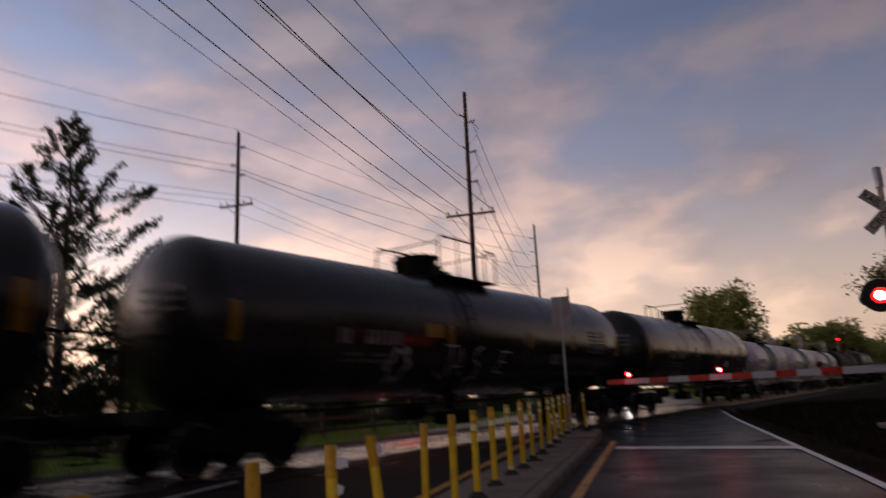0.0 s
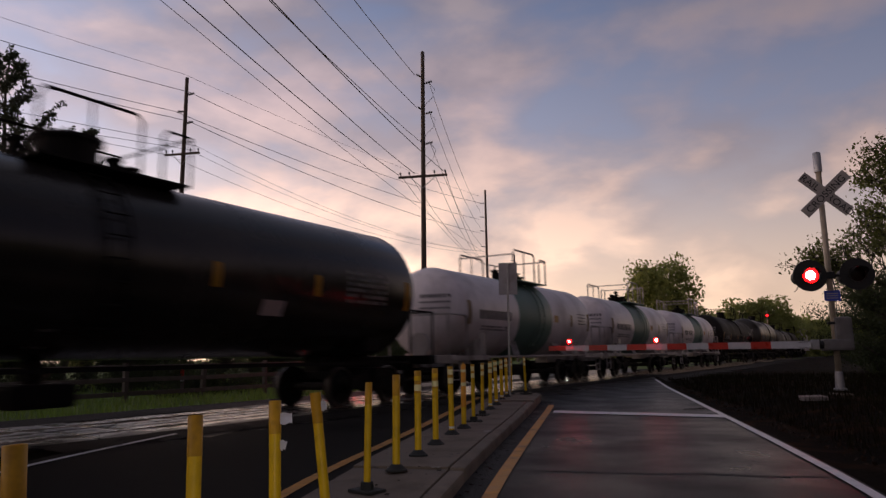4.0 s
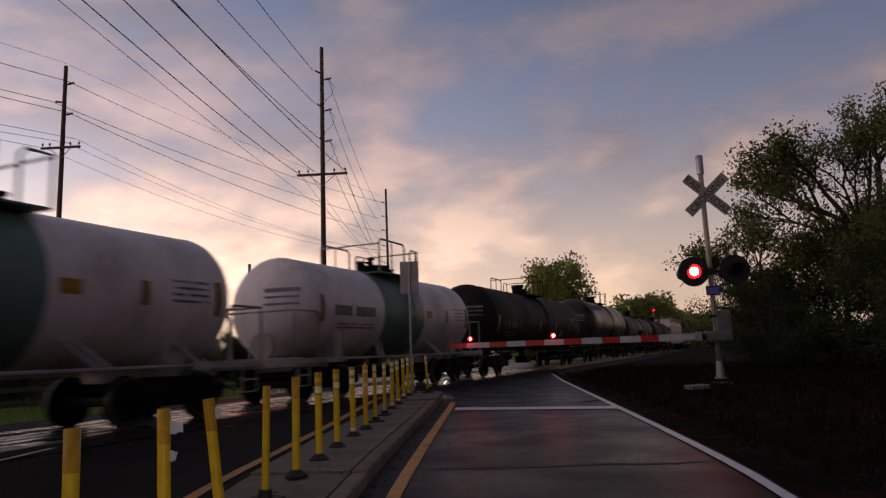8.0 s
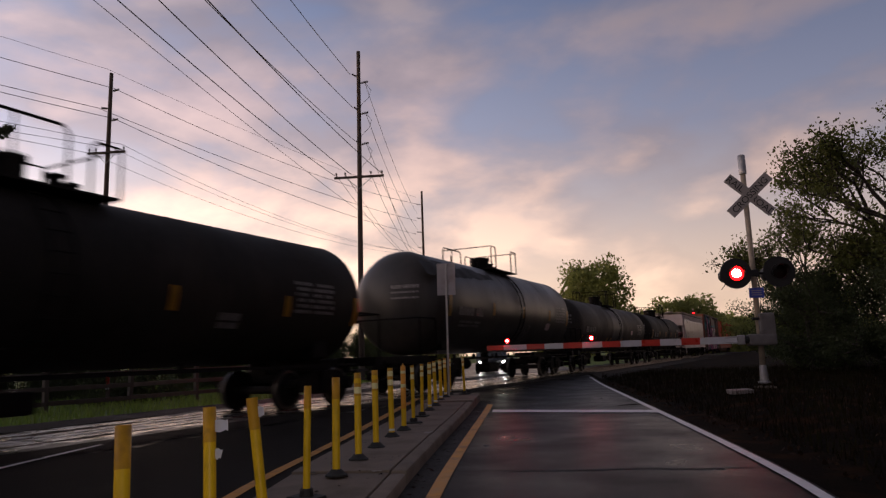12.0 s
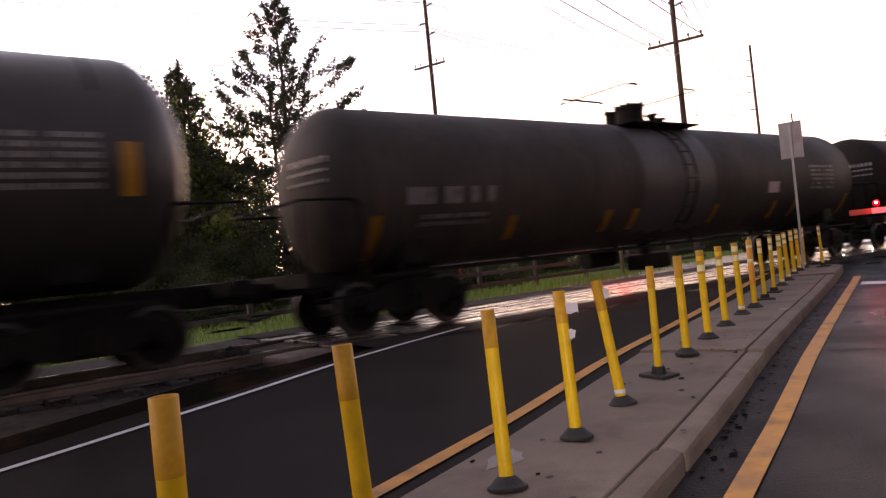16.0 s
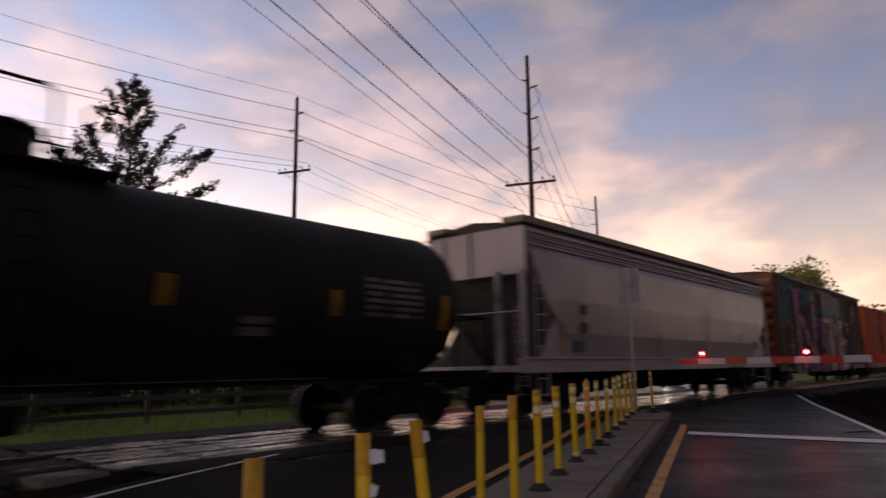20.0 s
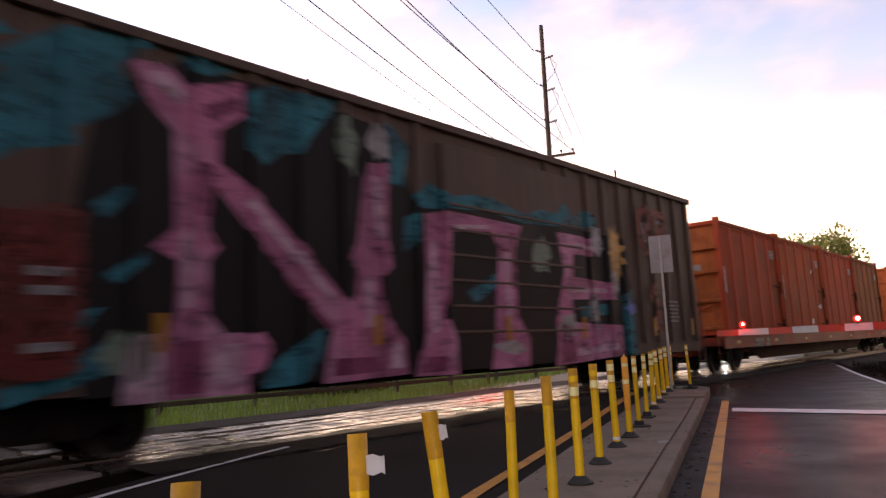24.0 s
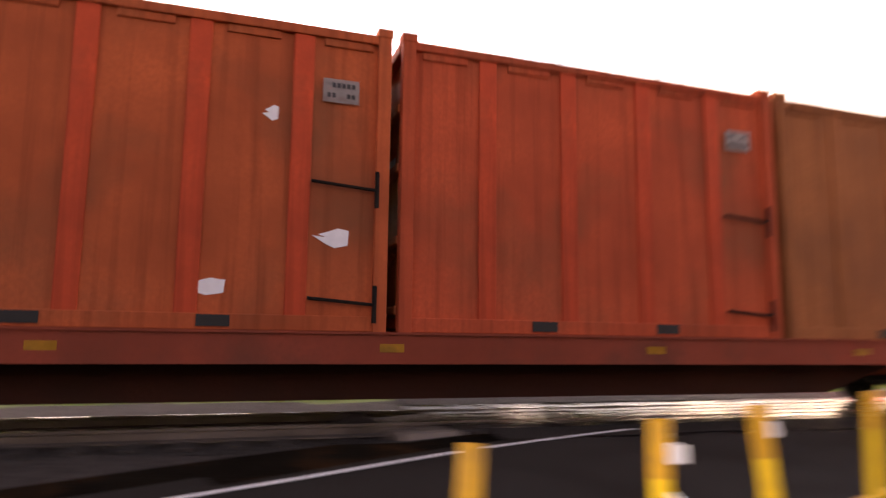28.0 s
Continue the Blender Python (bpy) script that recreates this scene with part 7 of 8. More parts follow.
def flat_car(u, n_cont, seed):
    """A flat car with a fish-belly sill, carrying a row of open-top containers."""
    length = 6.02 * n_cont + 0.7
    h = length / 2
    car = thing("flat_car", Matrix.Identity(4), "red flat car with yellow reflector tape", "flat car", "flat cars of the train")
    for s in (-1, 1):
        bm = bmesh.new()
        slab(bm, [(-h, 1.12), (h, 1.12), (h, 0.76), (-h, 0.76)], 0.06, Matrix.Translation((s * 1.40 - 0.03, 0, 0)) @ Matrix(((0, 0, 1, 0), (1, 0, 0, 0), (0, 1, 0, 0), (0, 0, 0, 1))))
        part("side_sill", bm, M_FLAT, car, "red side sill")
        bm = bmesh.new()
        box(bm, (s * 1.36, 0, 1.125), (0.2, 2 * h, 0.03))
        part("sill_flange", bm, M_FLAT, car)
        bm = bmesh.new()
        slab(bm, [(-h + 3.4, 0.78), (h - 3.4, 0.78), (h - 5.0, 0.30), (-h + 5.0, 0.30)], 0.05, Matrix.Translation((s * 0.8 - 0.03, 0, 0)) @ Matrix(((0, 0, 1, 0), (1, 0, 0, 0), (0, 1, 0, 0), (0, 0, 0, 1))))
        part("fishbelly_sill", bm, M_FLAT_DARK, car, "dark red-brown fish-belly sill")
        for k in range(7):
            bars(car, "reflector", -h + 1.2 + k * (2 * h - 2.4) / 6, 0.95, s * 1.433 if s > 0 else -1.44, 0.42, 0.10, M_TRAIN_YELLOW, 1, blocks=1)
        bars(car, "stencil", -h + 3.4, 0.98, 1.434, 1.6, 0.13, M_STENCIL, 2, gap=0.16, blocks=12, rng=random.Random(seed + s))
        bm = bmesh.new()
        box(bm, (0, s * (h + 0.15), 0.98), (2.7, 0.3, 0.26), bevel=0.02)
        part("end_sill", bm, M_FLAT, car)
        bm = bmesh.new()
        tube(bm, [(1.3, s * (h + 0.2), 0.5), (1.3, s * (h + 0.2), 1.9), (0.8, s * (h + 0.2), 1.9), (0.8, s * (h + 0.2), 1.1)], 0.02)
        part("grab_rail", bm, M_FLAT, car)
        bogie(car, s * (h - 1.7))
    bm = bmesh.new()
    box(bm, (0, 0, 1.08), (2.76, 2 * h, 0.06))
    box(bm, (0, 0, 0.8), (0.7, 2 * h, 0.5))
    part("deck", bm, M_FLAT, car)
    end_gear(car, h)
    rolling(car, u)
    for k in range(n_cont):
        faded = (k + seed) % 4 == 3
        orange = (k + seed) % 4 == 1
        c = thing("container", Matrix.Identity(4), "faded tan-brown open-top waste container" if faded else "orange-brown ribbed steel open-top waste container" if orange else "red ribbed steel open-top waste container", "container", "containers on the flat cars")
        container_parts(c, M_RED_OLD if faded else M_ORANGE if orange else M_RED, seed * 7 + k)
        rolling(c, u - h + 0.35 + 6.02 * (k + 0.5), Z_RAIL + 1.142)


def build_train():
    at = lambda s, t: s + gone(t)
    dark = "black tank car with yellow reflector strips"
    A = at(10.75, 1.0)
    drum = (0.52, 0.54)
    tank_car(A - 18.8, 18.86, 1.50, 2.56, M_TANK_GLOSS, dark, seed=1, mid=-1.0, plat=0.9, strips=(-7.7, -1.9, 1.86, 4.5, 7.7), strip_z=-0.1, text_y=-4.6, dome=drum)
    a = tank_car(A, 19.17, 1.50, 2.56, M_TANK_GLOSS, "black tank car with a sprayed pale scrawl", seed=2, mid=-1.15, plat=0.9, strips=(-7.9, -1.9, 1.86, 4.5, 7.9), strip_z=-0.1, text_y=-4.6, dome=drum)
    R, zc = 1.50, 2.56
    fn = lambda z: math.sqrt(max(0.01, R * R - (z - zc) ** 2)) + 0.008
    scrawl(a, [[(-2.05, 2.18), (-1.6, 2.2)], [(-1.8, 2.18), (-1.78, 1.65), (-1.92, 1.47), (-2.15, 1.6)], [(-1.62, 1.5), (-1.42, 2.15), (-1.15, 1.5)], [(-1.6, 1.72), (-1.15, 1.74)],
               [(-0.5, 2.2), (-0.75, 2.1), (-0.8, 1.9), (-0.5, 1.75), (-0.48, 1.5), (-0.85, 1.42)], [(0.35, 2.1), (0.85, 2.1)], [(0.5, 2.1), (0.35, 1.6), (0.75, 1.6)], [(0.42, 1.85), (0.7, 1.85)]], fn, M_TAG, 0.024)
    scrawl(a, [[(-3.6 + 0.4 * math.cos(q) * w, 1.75 + 0.4 * math.sin(q) * w) for q, w in zip(steps(k, k + 5.5, 10), (1, 0.6) * 6)] for k in (0, 2, 4)], fn, M_TAG, 0.024)
    bars(a, "reflector", -2.5, 2.5, 0, 0.9, 0.3, M_TRAIN_YELLOW, 1, fn=fn, blocks=1)
    tank_car(at(29.7, 1.0), 18.94, 1.50, 2.56, M_TANK_GLOSS, dark, seed=3, mid=0.27, plat=0.3, strips=(-7.7, -4.36, -1.8, 2.1, 4.6, 7.7), strip_z=-0.1, text_y=-4.6, dome=drum)
    white = "white tank car with a green centre band"
    for k, (s, t) in enumerate(((10.32, 6.0), (15.9, 7.0), (14.97, 9.0))):
        tank_car(at(s, t), 12.75, 1.30, 2.27, M_TANK_WHITE, white, band=M_TANK_GREEN, trim=M_WHITE_STEEL, style="white", seed=10 + k, dome=(0.40, 0.26), strips=(-4.8, 2.9, 4.7), strip_z=0.0, text_y=-3.2, text_z=-0.06)
    tank_car(at(16.4, 11.0), 18.4, 1.42, 2.42, M_TANK_BLACK, dark, seed=4, dome=(0.30, 0.52))
    g = tank_car(at(13.46, 14.0), 16.1, 1.60, 2.70, M_TANK_GREY, "charcoal tank car with faded markings and a pale scrawl", seed=5, dome=(0.34, 0.50), strips=(-6.2, -2.7, 0.34, 3.58, 6.2), strip_z=-0.12, text_y=-4.6, short_rails=True)
    fg = lambda z: math.sqrt(max(0.01, 1.60 ** 2 - (z - 2.70) ** 2)) + 0.008
    scrawl(g, [[(0.15, 1.6), (0.3, 2.1), (0.45, 1.65)], [(0.5, 2.05), (0.55, 1.6), (0.75, 1.6)], [(0.8, 2.1), (0.8, 1.55), (1.05, 1.75), (0.8, 1.9)], [(1.1, 2.1), (1.3, 2.05), (1.15, 1.8), (1.35, 1.6)], [(0.1, 1.5), (0.7, 1.45), (1.4, 1.55)]], fg, M_STENCIL, 0.016)
    rng = random.Random(77)
    skin_patch(g, "soot_stain", [(-7.4 + 0.22 * k, 2.70 + 0.66 + 0.010 * k + 0.07 * rng.random(), 2.70 + 1.12 + 0.06 * rng.random() + 0.10 * (k // 5 % 2)) for k in range(26)], fg, M_SOOT, "dark soot stain under the tank top")
    for y in (-1.2, 2.9, 4.2, 5.9):
        skin_patch(g, "weld_seam", [(y - 0.03, 3.55, 4.27), (y + 0.03, 3.55, 4.27)], fg, M_SOOT, "dark weld seam")
    d = tank_car(at(9.53, 17.0), 19.95, 1.42, 2.40, M_TANK_DULL, dark, seed=7, strips=(-8.3, -5.36, -2.67, -1.78, 1.3, 4.1, 5.2, 8.2), strip_z=-0.85, text_y=-6.8, text_z=-0.26, placard=(3.86, -0.3), dome=(0.34, 0.56), short_rails=True)
    fd = lambda z: math.sqrt(max(0.01, 1.42 ** 2 - (z - 2.40) ** 2)) + 0.010
    skin_patch(d, "repainted_panel", [(y, 1.25 + 0.06 * math.sin(9 * y), 3.76) for y in steps(-1.62, 1.12, 12)], fd, M_TANK_PATCH, "paler blue-grey repainted panel")
    tank_car(at(14.0, 19.0), 18.45, 1.42, 2.40, M_TANK_BLACK, dark, seed=6, dome=drum, strips=(-7.4, -4.2, -1.1, 1.7, 4.65, 7.4), strip_z=-0.2, text_y=-5.65, text_z=-0.3, placard=(3.2, -0.63))
    hopper_car(at(12.52, 20.5) + 9.25, 19.3)
    box_car(at(16.02, 25.0) - 9.35, 19.2)
    k1 = at(10.45, 26.0) - 0.3
    for k in range(5):
        flat_car(k1 + 12.4 + 27.1 * k, 4, k)


# ---------------------------------------------------------------- plants
def leaf_mesh(name, pts, sizes, material, seed, squash=0.6):
    """Many small bent leaves or sprays, one mesh."""
    rng = np.random.default_rng(seed)
    n = len(pts)
    pts = np.asarray(pts, float)
    a = rng.normal(size=(n, 3))
    a /= np.linalg.norm(a, axis=1)[:, None]
    b = np.cross(a, rng.normal(size=(n, 3)))
    b /= np.linalg.norm(b, axis=1)[:, None]
    s = np.asarray(sizes)[:, None]
    q = np.stack([pts - a * s, pts - b * s * squash, pts + a * s, pts + b * s * squash], 1).reshape(-1, 3)
    me = bpy.data.meshes.new(name)
    me.vertices.add(4 * n)
    me.vertices.foreach_set("co", q.ravel())
    me.loops.add(4 * n)
    me.loops.foreach_set("vertex_index", np.arange(4 * n))
    me.polygons.add(n)
    me.polygons.foreach_set("loop_start", np.arange(0, 4 * n, 4))
    me.update(calc_edges=True)
    me.materials.append(material)
    return me


def limb(bm, a, b, r0, r1, rng, n=4, wander=0.12):
    a, b = Vector(a), Vector(b)
    pts = [a.lerp(b, k / n) + (Vector((rng.uniform(-1, 1), rng.uniform(-1, 1), rng.uniform(-1, 1))) * wander * (b - a).length * (0 < k < n)) for k in range(n + 1)]
    for k in range(n):
        cyl(bm, pts[k], pts[k + 1], r0 + (r1 - r0) * k / n, r0 + (r1 - r0) * (k + 1) / n, 7, caps=False)
    return pts


def broad_tree(m, h, spread, leaves, size, material, label, seed, trunk_r=0.18, crown_from=0.3, airy=0.5, name="tree", dome=False):
    """A trunk that forks into limbs and twigs, and leaf clumps along the twigs with gaps between."""
    rng = random.Random(seed)
    t = thing(name, m, label, "tree", "trees round the crossing")
    bm = bmesh.new()
    top = Vector((rng.uniform(-0.1, 0.1) * h, rng.uniform(-0.1, 0.1) * h, h * 0.72))
    stem = limb(bm, (0, 0, -0.2), top, trunk_r, trunk_r * 0.35, rng, 6, 0.05)
    tips = []
    for k in range(13):
        f = crown_from + (0.98 - crown_from) * k / 12
        i = min(5, int(f * 6))
        base = stem[i].lerp(stem[i + 1], f * 6 - i)
        ang = k * 2.4 + rng.uniform(-0.5, 0.5)
        reach = spread * (1.0 - 0.45 * f) * rng.uniform(0.65, 1.1)
        end = base + Vector((math.cos(ang) * reach, math.sin(ang) * reach, h * rng.uniform(0.08, 0.26)))
        pts = limb(bm, base, end, trunk_r * (0.42 - 0.22 * f), 0.02, rng, 4)
        for j in range(6):
            q = pts[rng.randint(1, 4)]
            e = q + Vector((rng.uniform(-1, 1), rng.uniform(-1, 1), rng.uniform(-0.15, 0.9))) * spread * 0.38
            limb(bm, q, e, 0.028, 0.008, rng, 2)
            tips += [q.lerp(e, x) for x in (0.4, 0.7, 1.0)]
    part("trunk", bm, M_BARK, t, "forked trunk and bare twigs", smooth=True)
    g = np.random.default_rng(seed)
    tips = np.array([tuple(p) for p in tips])
    pick = tips[g.integers(0, len(tips), leaves)]
    pts = pick + g.normal(size=(leaves, 3)) * spread * 0.065 * (0.6 + airy) * np.array([1, 1, 0.75])
    if dome:
        # a rounded head: half the leaves sit in lumps over one egg-shaped crown
        n = leaves // 2
        v = g.normal(size=(n, 3))
        v /= np.linalg.norm(v, axis=1)[:, None]
        lump = 0.94 + 0.20 * np.sin(5 * v[:, 0] + 2) * np.cos(4 * v[:, 2]) + 0.15 * np.sin(9 * v[:, 1] + 4 * v[:, 2])
        head = v * (lump * g.uniform(0.55, 1.0, n) ** 0.6)[:, None] * np.array([spread * 0.92, spread * 0.92, h * 0.36]) + np.array([0, 0, h * 0.62])
        low = pts[n:]
        low[:, 2] = np.minimum(low[:, 2], h * (0.97 - 0.45 * (np.hypot(low[:, 0], low[:, 1]) / spread) ** 2))
        pts = np.concatenate([head, low])
    me = leaf_mesh("crown", pts, g.uniform(0.6, 1.3, len(pts)) * size, material, seed)
    part("crown", me, None, t, "clumped leaves with gaps")
    return t


def open_tree(m, h, reach, leaves, size, material, label, seed, fork=0.36, trunk_r=0.2, lean=0.0, name="tree"):
    """A forked tree in thin young leaf: limbs divide again and again, and loose tufts hang on the last twigs."""
    rng = random.Random(seed)
    t = thing(name, m, label, "tree", "trees round the crossing")
    limbs, tips = [], []

    def grow(p, d, length, r, depth):
        e = p + d * length
        bend = Vector((rng.uniform(-1, 1), rng.uniform(-1, 1), rng.uniform(-0.3, 0.8))) * length * 0.10
        mid = p.lerp(e, 0.5) + bend
        limbs.append((p, mid, r, r * 0.8))
        limbs.append((mid, e, r * 0.8, r * 0.58))
        if depth < 3:
            tips.append((mid, e))
        if depth == 0:
            return
        n = 3 if depth > 1 else rng.choice((2, 3, 3))
        for k in range(n):
            side = Vector((rng.uniform(-1, 1), rng.uniform(-1, 1), rng.uniform(-0.45, 0.65)))
            way = (d + side * (0.75 if depth > 2 else 0.95)).normalized()
            way.z = max(way.z, -0.15)
            grow(mid.lerp(e, rng.uniform(0.1, 1.0)) if k else e, way, length * rng.uniform(0.58, 0.82), r * (0.58 if k else 0.66), depth - 1)
    foot, crotch = Vector((0, 0, -0.25)), Vector((lean, 0, h * fork))
    limbs.append((foot, foot.lerp(crotch, 0.5) + Vector((0.06, 0.03, 0)), trunk_r * 1.25, trunk_r))
    limbs.append((foot.lerp(crotch, 0.5) + Vector((0.06, 0.03, 0)), crotch, trunk_r, trunk_r * 0.85))
    for k in range(5):
        a = 2 * math.pi * k / 5 + rng.uniform(-0.4, 0.4)
        tilt = rng.uniform(0.55, 1.05) if k else 0.15
        grow(crotch, Vector((math.cos(a) * tilt, math.sin(a) * tilt, 1)).normalized(), h * (1 - fork) * 0.38, trunk_r * 0.58, 4)
    # fit the crown to its true height and reach
    top = max(e.z for _, e in tips)
    wide = sorted(math.hypot(e.x, e.y) for _, e in tips)[int(len(tips) * 0.96)]
    fit = lambda p: Vector((p.x * reach / wide, p.y * reach / wide, p.z if p.z < crotch.z else crotch.z + (p.z - crotch.z) * (h - crotch.z) / (top - crotch.z))) if p.z > crotch.z * 0.5 else p
    bm = bmesh.new()
    for a, b, r0, r1 in limbs:
        cyl(bm, fit(a), fit(b), max(r0, 0.011), max(r1, 0.008), 6 if r0 > 0.03 else 4, caps=False)
    part("trunk", bm, M_BARK, t, "forked trunk and bare twigs", smooth=True)
    g = np.random.default_rng(seed)
    ends = np.array([[tuple(fit(a)), tuple(fit(b))] for a, b in tips])
    full = 0.6 + g.uniform(0, 1, len(ends))
    pick = g.choice(len(ends), leaves, p=full / full.sum())
    w = g.uniform(0.2, 1.12, leaves)[:, None]
    pts = ends[pick, 0] * (1 - w) + ends[pick, 1] * w + g.normal(size=(leaves, 3)) * 0.17
    part("crown", leaf_mesh("crown", pts, g.uniform(0.5, 1.3, leaves) * size, material, seed), None, t, "loose tufts of small leaves")
    return t


def conifer(m, h, spread, sprays, label, seed):
    """A cedar: straight stem, tiers of upswept ragged branches, open between."""
    rng = random.Random(seed)
    t = thing("conifer_tree", m, label, "tree", "trees round the crossing")
    bm = bmesh.new()
    limb(bm, (0, 0, -0.2), (0.1, 0, h), 0.24, 0.02, rng, 8, 0.006)
    pts = []
    g = np.random.default_rng(seed)
    up = Vector((0, 0, 1))

    def spray(a, b, n, thick):
        w = g.uniform(0.12, 1.0, n)
        line = np.array([tuple(a.lerp(b, float(x))) for x in w])
        return line + g.normal(size=(n, 3)) * (0.05 + thick * (1.08 - w[:, None])) * np.array([1, 1, 0.8])
    count = 92
    for k in range(count):
        below = 0.25 + (h * 0.95 - 0.25) * (k / (count - 1)) ** 1.15         # metres from the tip down to where the plume ends
        reach = spread * (1 - math.exp(-below / 2.1)) * rng.uniform(0.38, 1.05) + 0.08
        a = k * 2.399 + rng.uniform(-0.5, 0.5)
        flat = Vector((math.cos(a), math.sin(a), 0))
        lift = rng.uniform(-0.05, 0.62)
        if below < 3.0:
            lift, reach = rng.uniform(0.35, 0.85), reach * (0.85 if below > 1.6 else 0.6)
        end = Vector((0, 0, h - below)) + flat * reach
        mid = Vector((0, 0, h - below - reach * lift)) + flat * reach * 0.58
        base = Vector((0, 0, max(0.4, h - below - reach * (lift + rng.uniform(0.05, 0.45)))))
        f = base.z / h
        limb(bm, base, mid, 0.055 * (1 - f) + 0.014, 0.014, rng, 3, 0.04)
        limb(bm, mid, end, 0.014, 0.005, rng, 3, 0.04)
        n = max(40, int(sprays / count * (0.25 + 0.9 * reach / spread)))
        pts.append(spray(mid, end, n // 3, 0.022 * reach + 0.035))
        # side twigs along the outer half, each a small upswept plume
        for j in range(6):
            q = base.lerp(mid, rng.uniform(0.5, 1.0)) if j < 2 else mid.lerp(end, rng.uniform(0.0, 0.85))
            side = Vector((-flat.y, flat.x, 0)) * rng.uniform(-0.75, 0.75)
            e = q + (flat * 0.55 + side + up * rng.uniform(0.15, 0.75)) * (0.20 * reach + 0.16)
            limb(bm, q, e, 0.012, 0.004, rng, 2, 0.05)
            pts.append(spray(q, e, max(8, n // 8), 0.018 * reach + 0.04))
    pts.append(spray(Vector((0, 0, h * 0.86)), Vector((0.1, 0, h + 0.15)), 160, 0.08))
    part("trunk", bm, M_BARK, t, "straight stem with ragged branches", smooth=True)
    pts = np.concatenate(pts)
    me = leaf_mesh("crown", pts, g.uniform(0.5, 1.3, len(pts)) * 0.092, M_CEDAR, seed, 0.4)
    part("crown", me, None, t, "dark ragged foliage sprays")
    return t


def blades(name, spots, h, material, label, seed, width=0.012):
    """Grass blades: bent slivers at the given places."""
    rng = np.random.default_rng(seed)
    p = np.array(spots)
    n = len(p)
    a = rng.uniform(0, 6.28, n)
    hh = h * rng.uniform(0.5, 1.4, n)
    w = width * rng.uniform(0.6, 1.6, n)
    d = np.stack([np.cos(a), np.sin(a), 0 * a], 1)
    e = np.stack([-np.sin(a), np.cos(a), 0 * a], 1)
    tip = p + e * (hh * rng.uniform(0.1, 0.6, n))[:, None] + np.array([0, 0, 1.0]) * hh[:, None]
    q = np.stack([p - d * w[:, None], p + d * w[:, None], tip], 1).reshape(-1, 3)
    me = bpy.data.meshes.new(name)
    me.vertices.add(3 * n)
    me.vertices.foreach_set("co", q.ravel())
    me.loops.add(3 * n)
    me.loops.foreach_set("vertex_index", np.arange(3 * n))
    me.polygons.add(n)
    me.polygons.foreach_set("loop_start", np.arange(0, 3 * n, 3))
    me.update(calc_edges=True)
    me.materials.append(material)
    return tagged(new(name, me), label, "grass", kind="stuff")


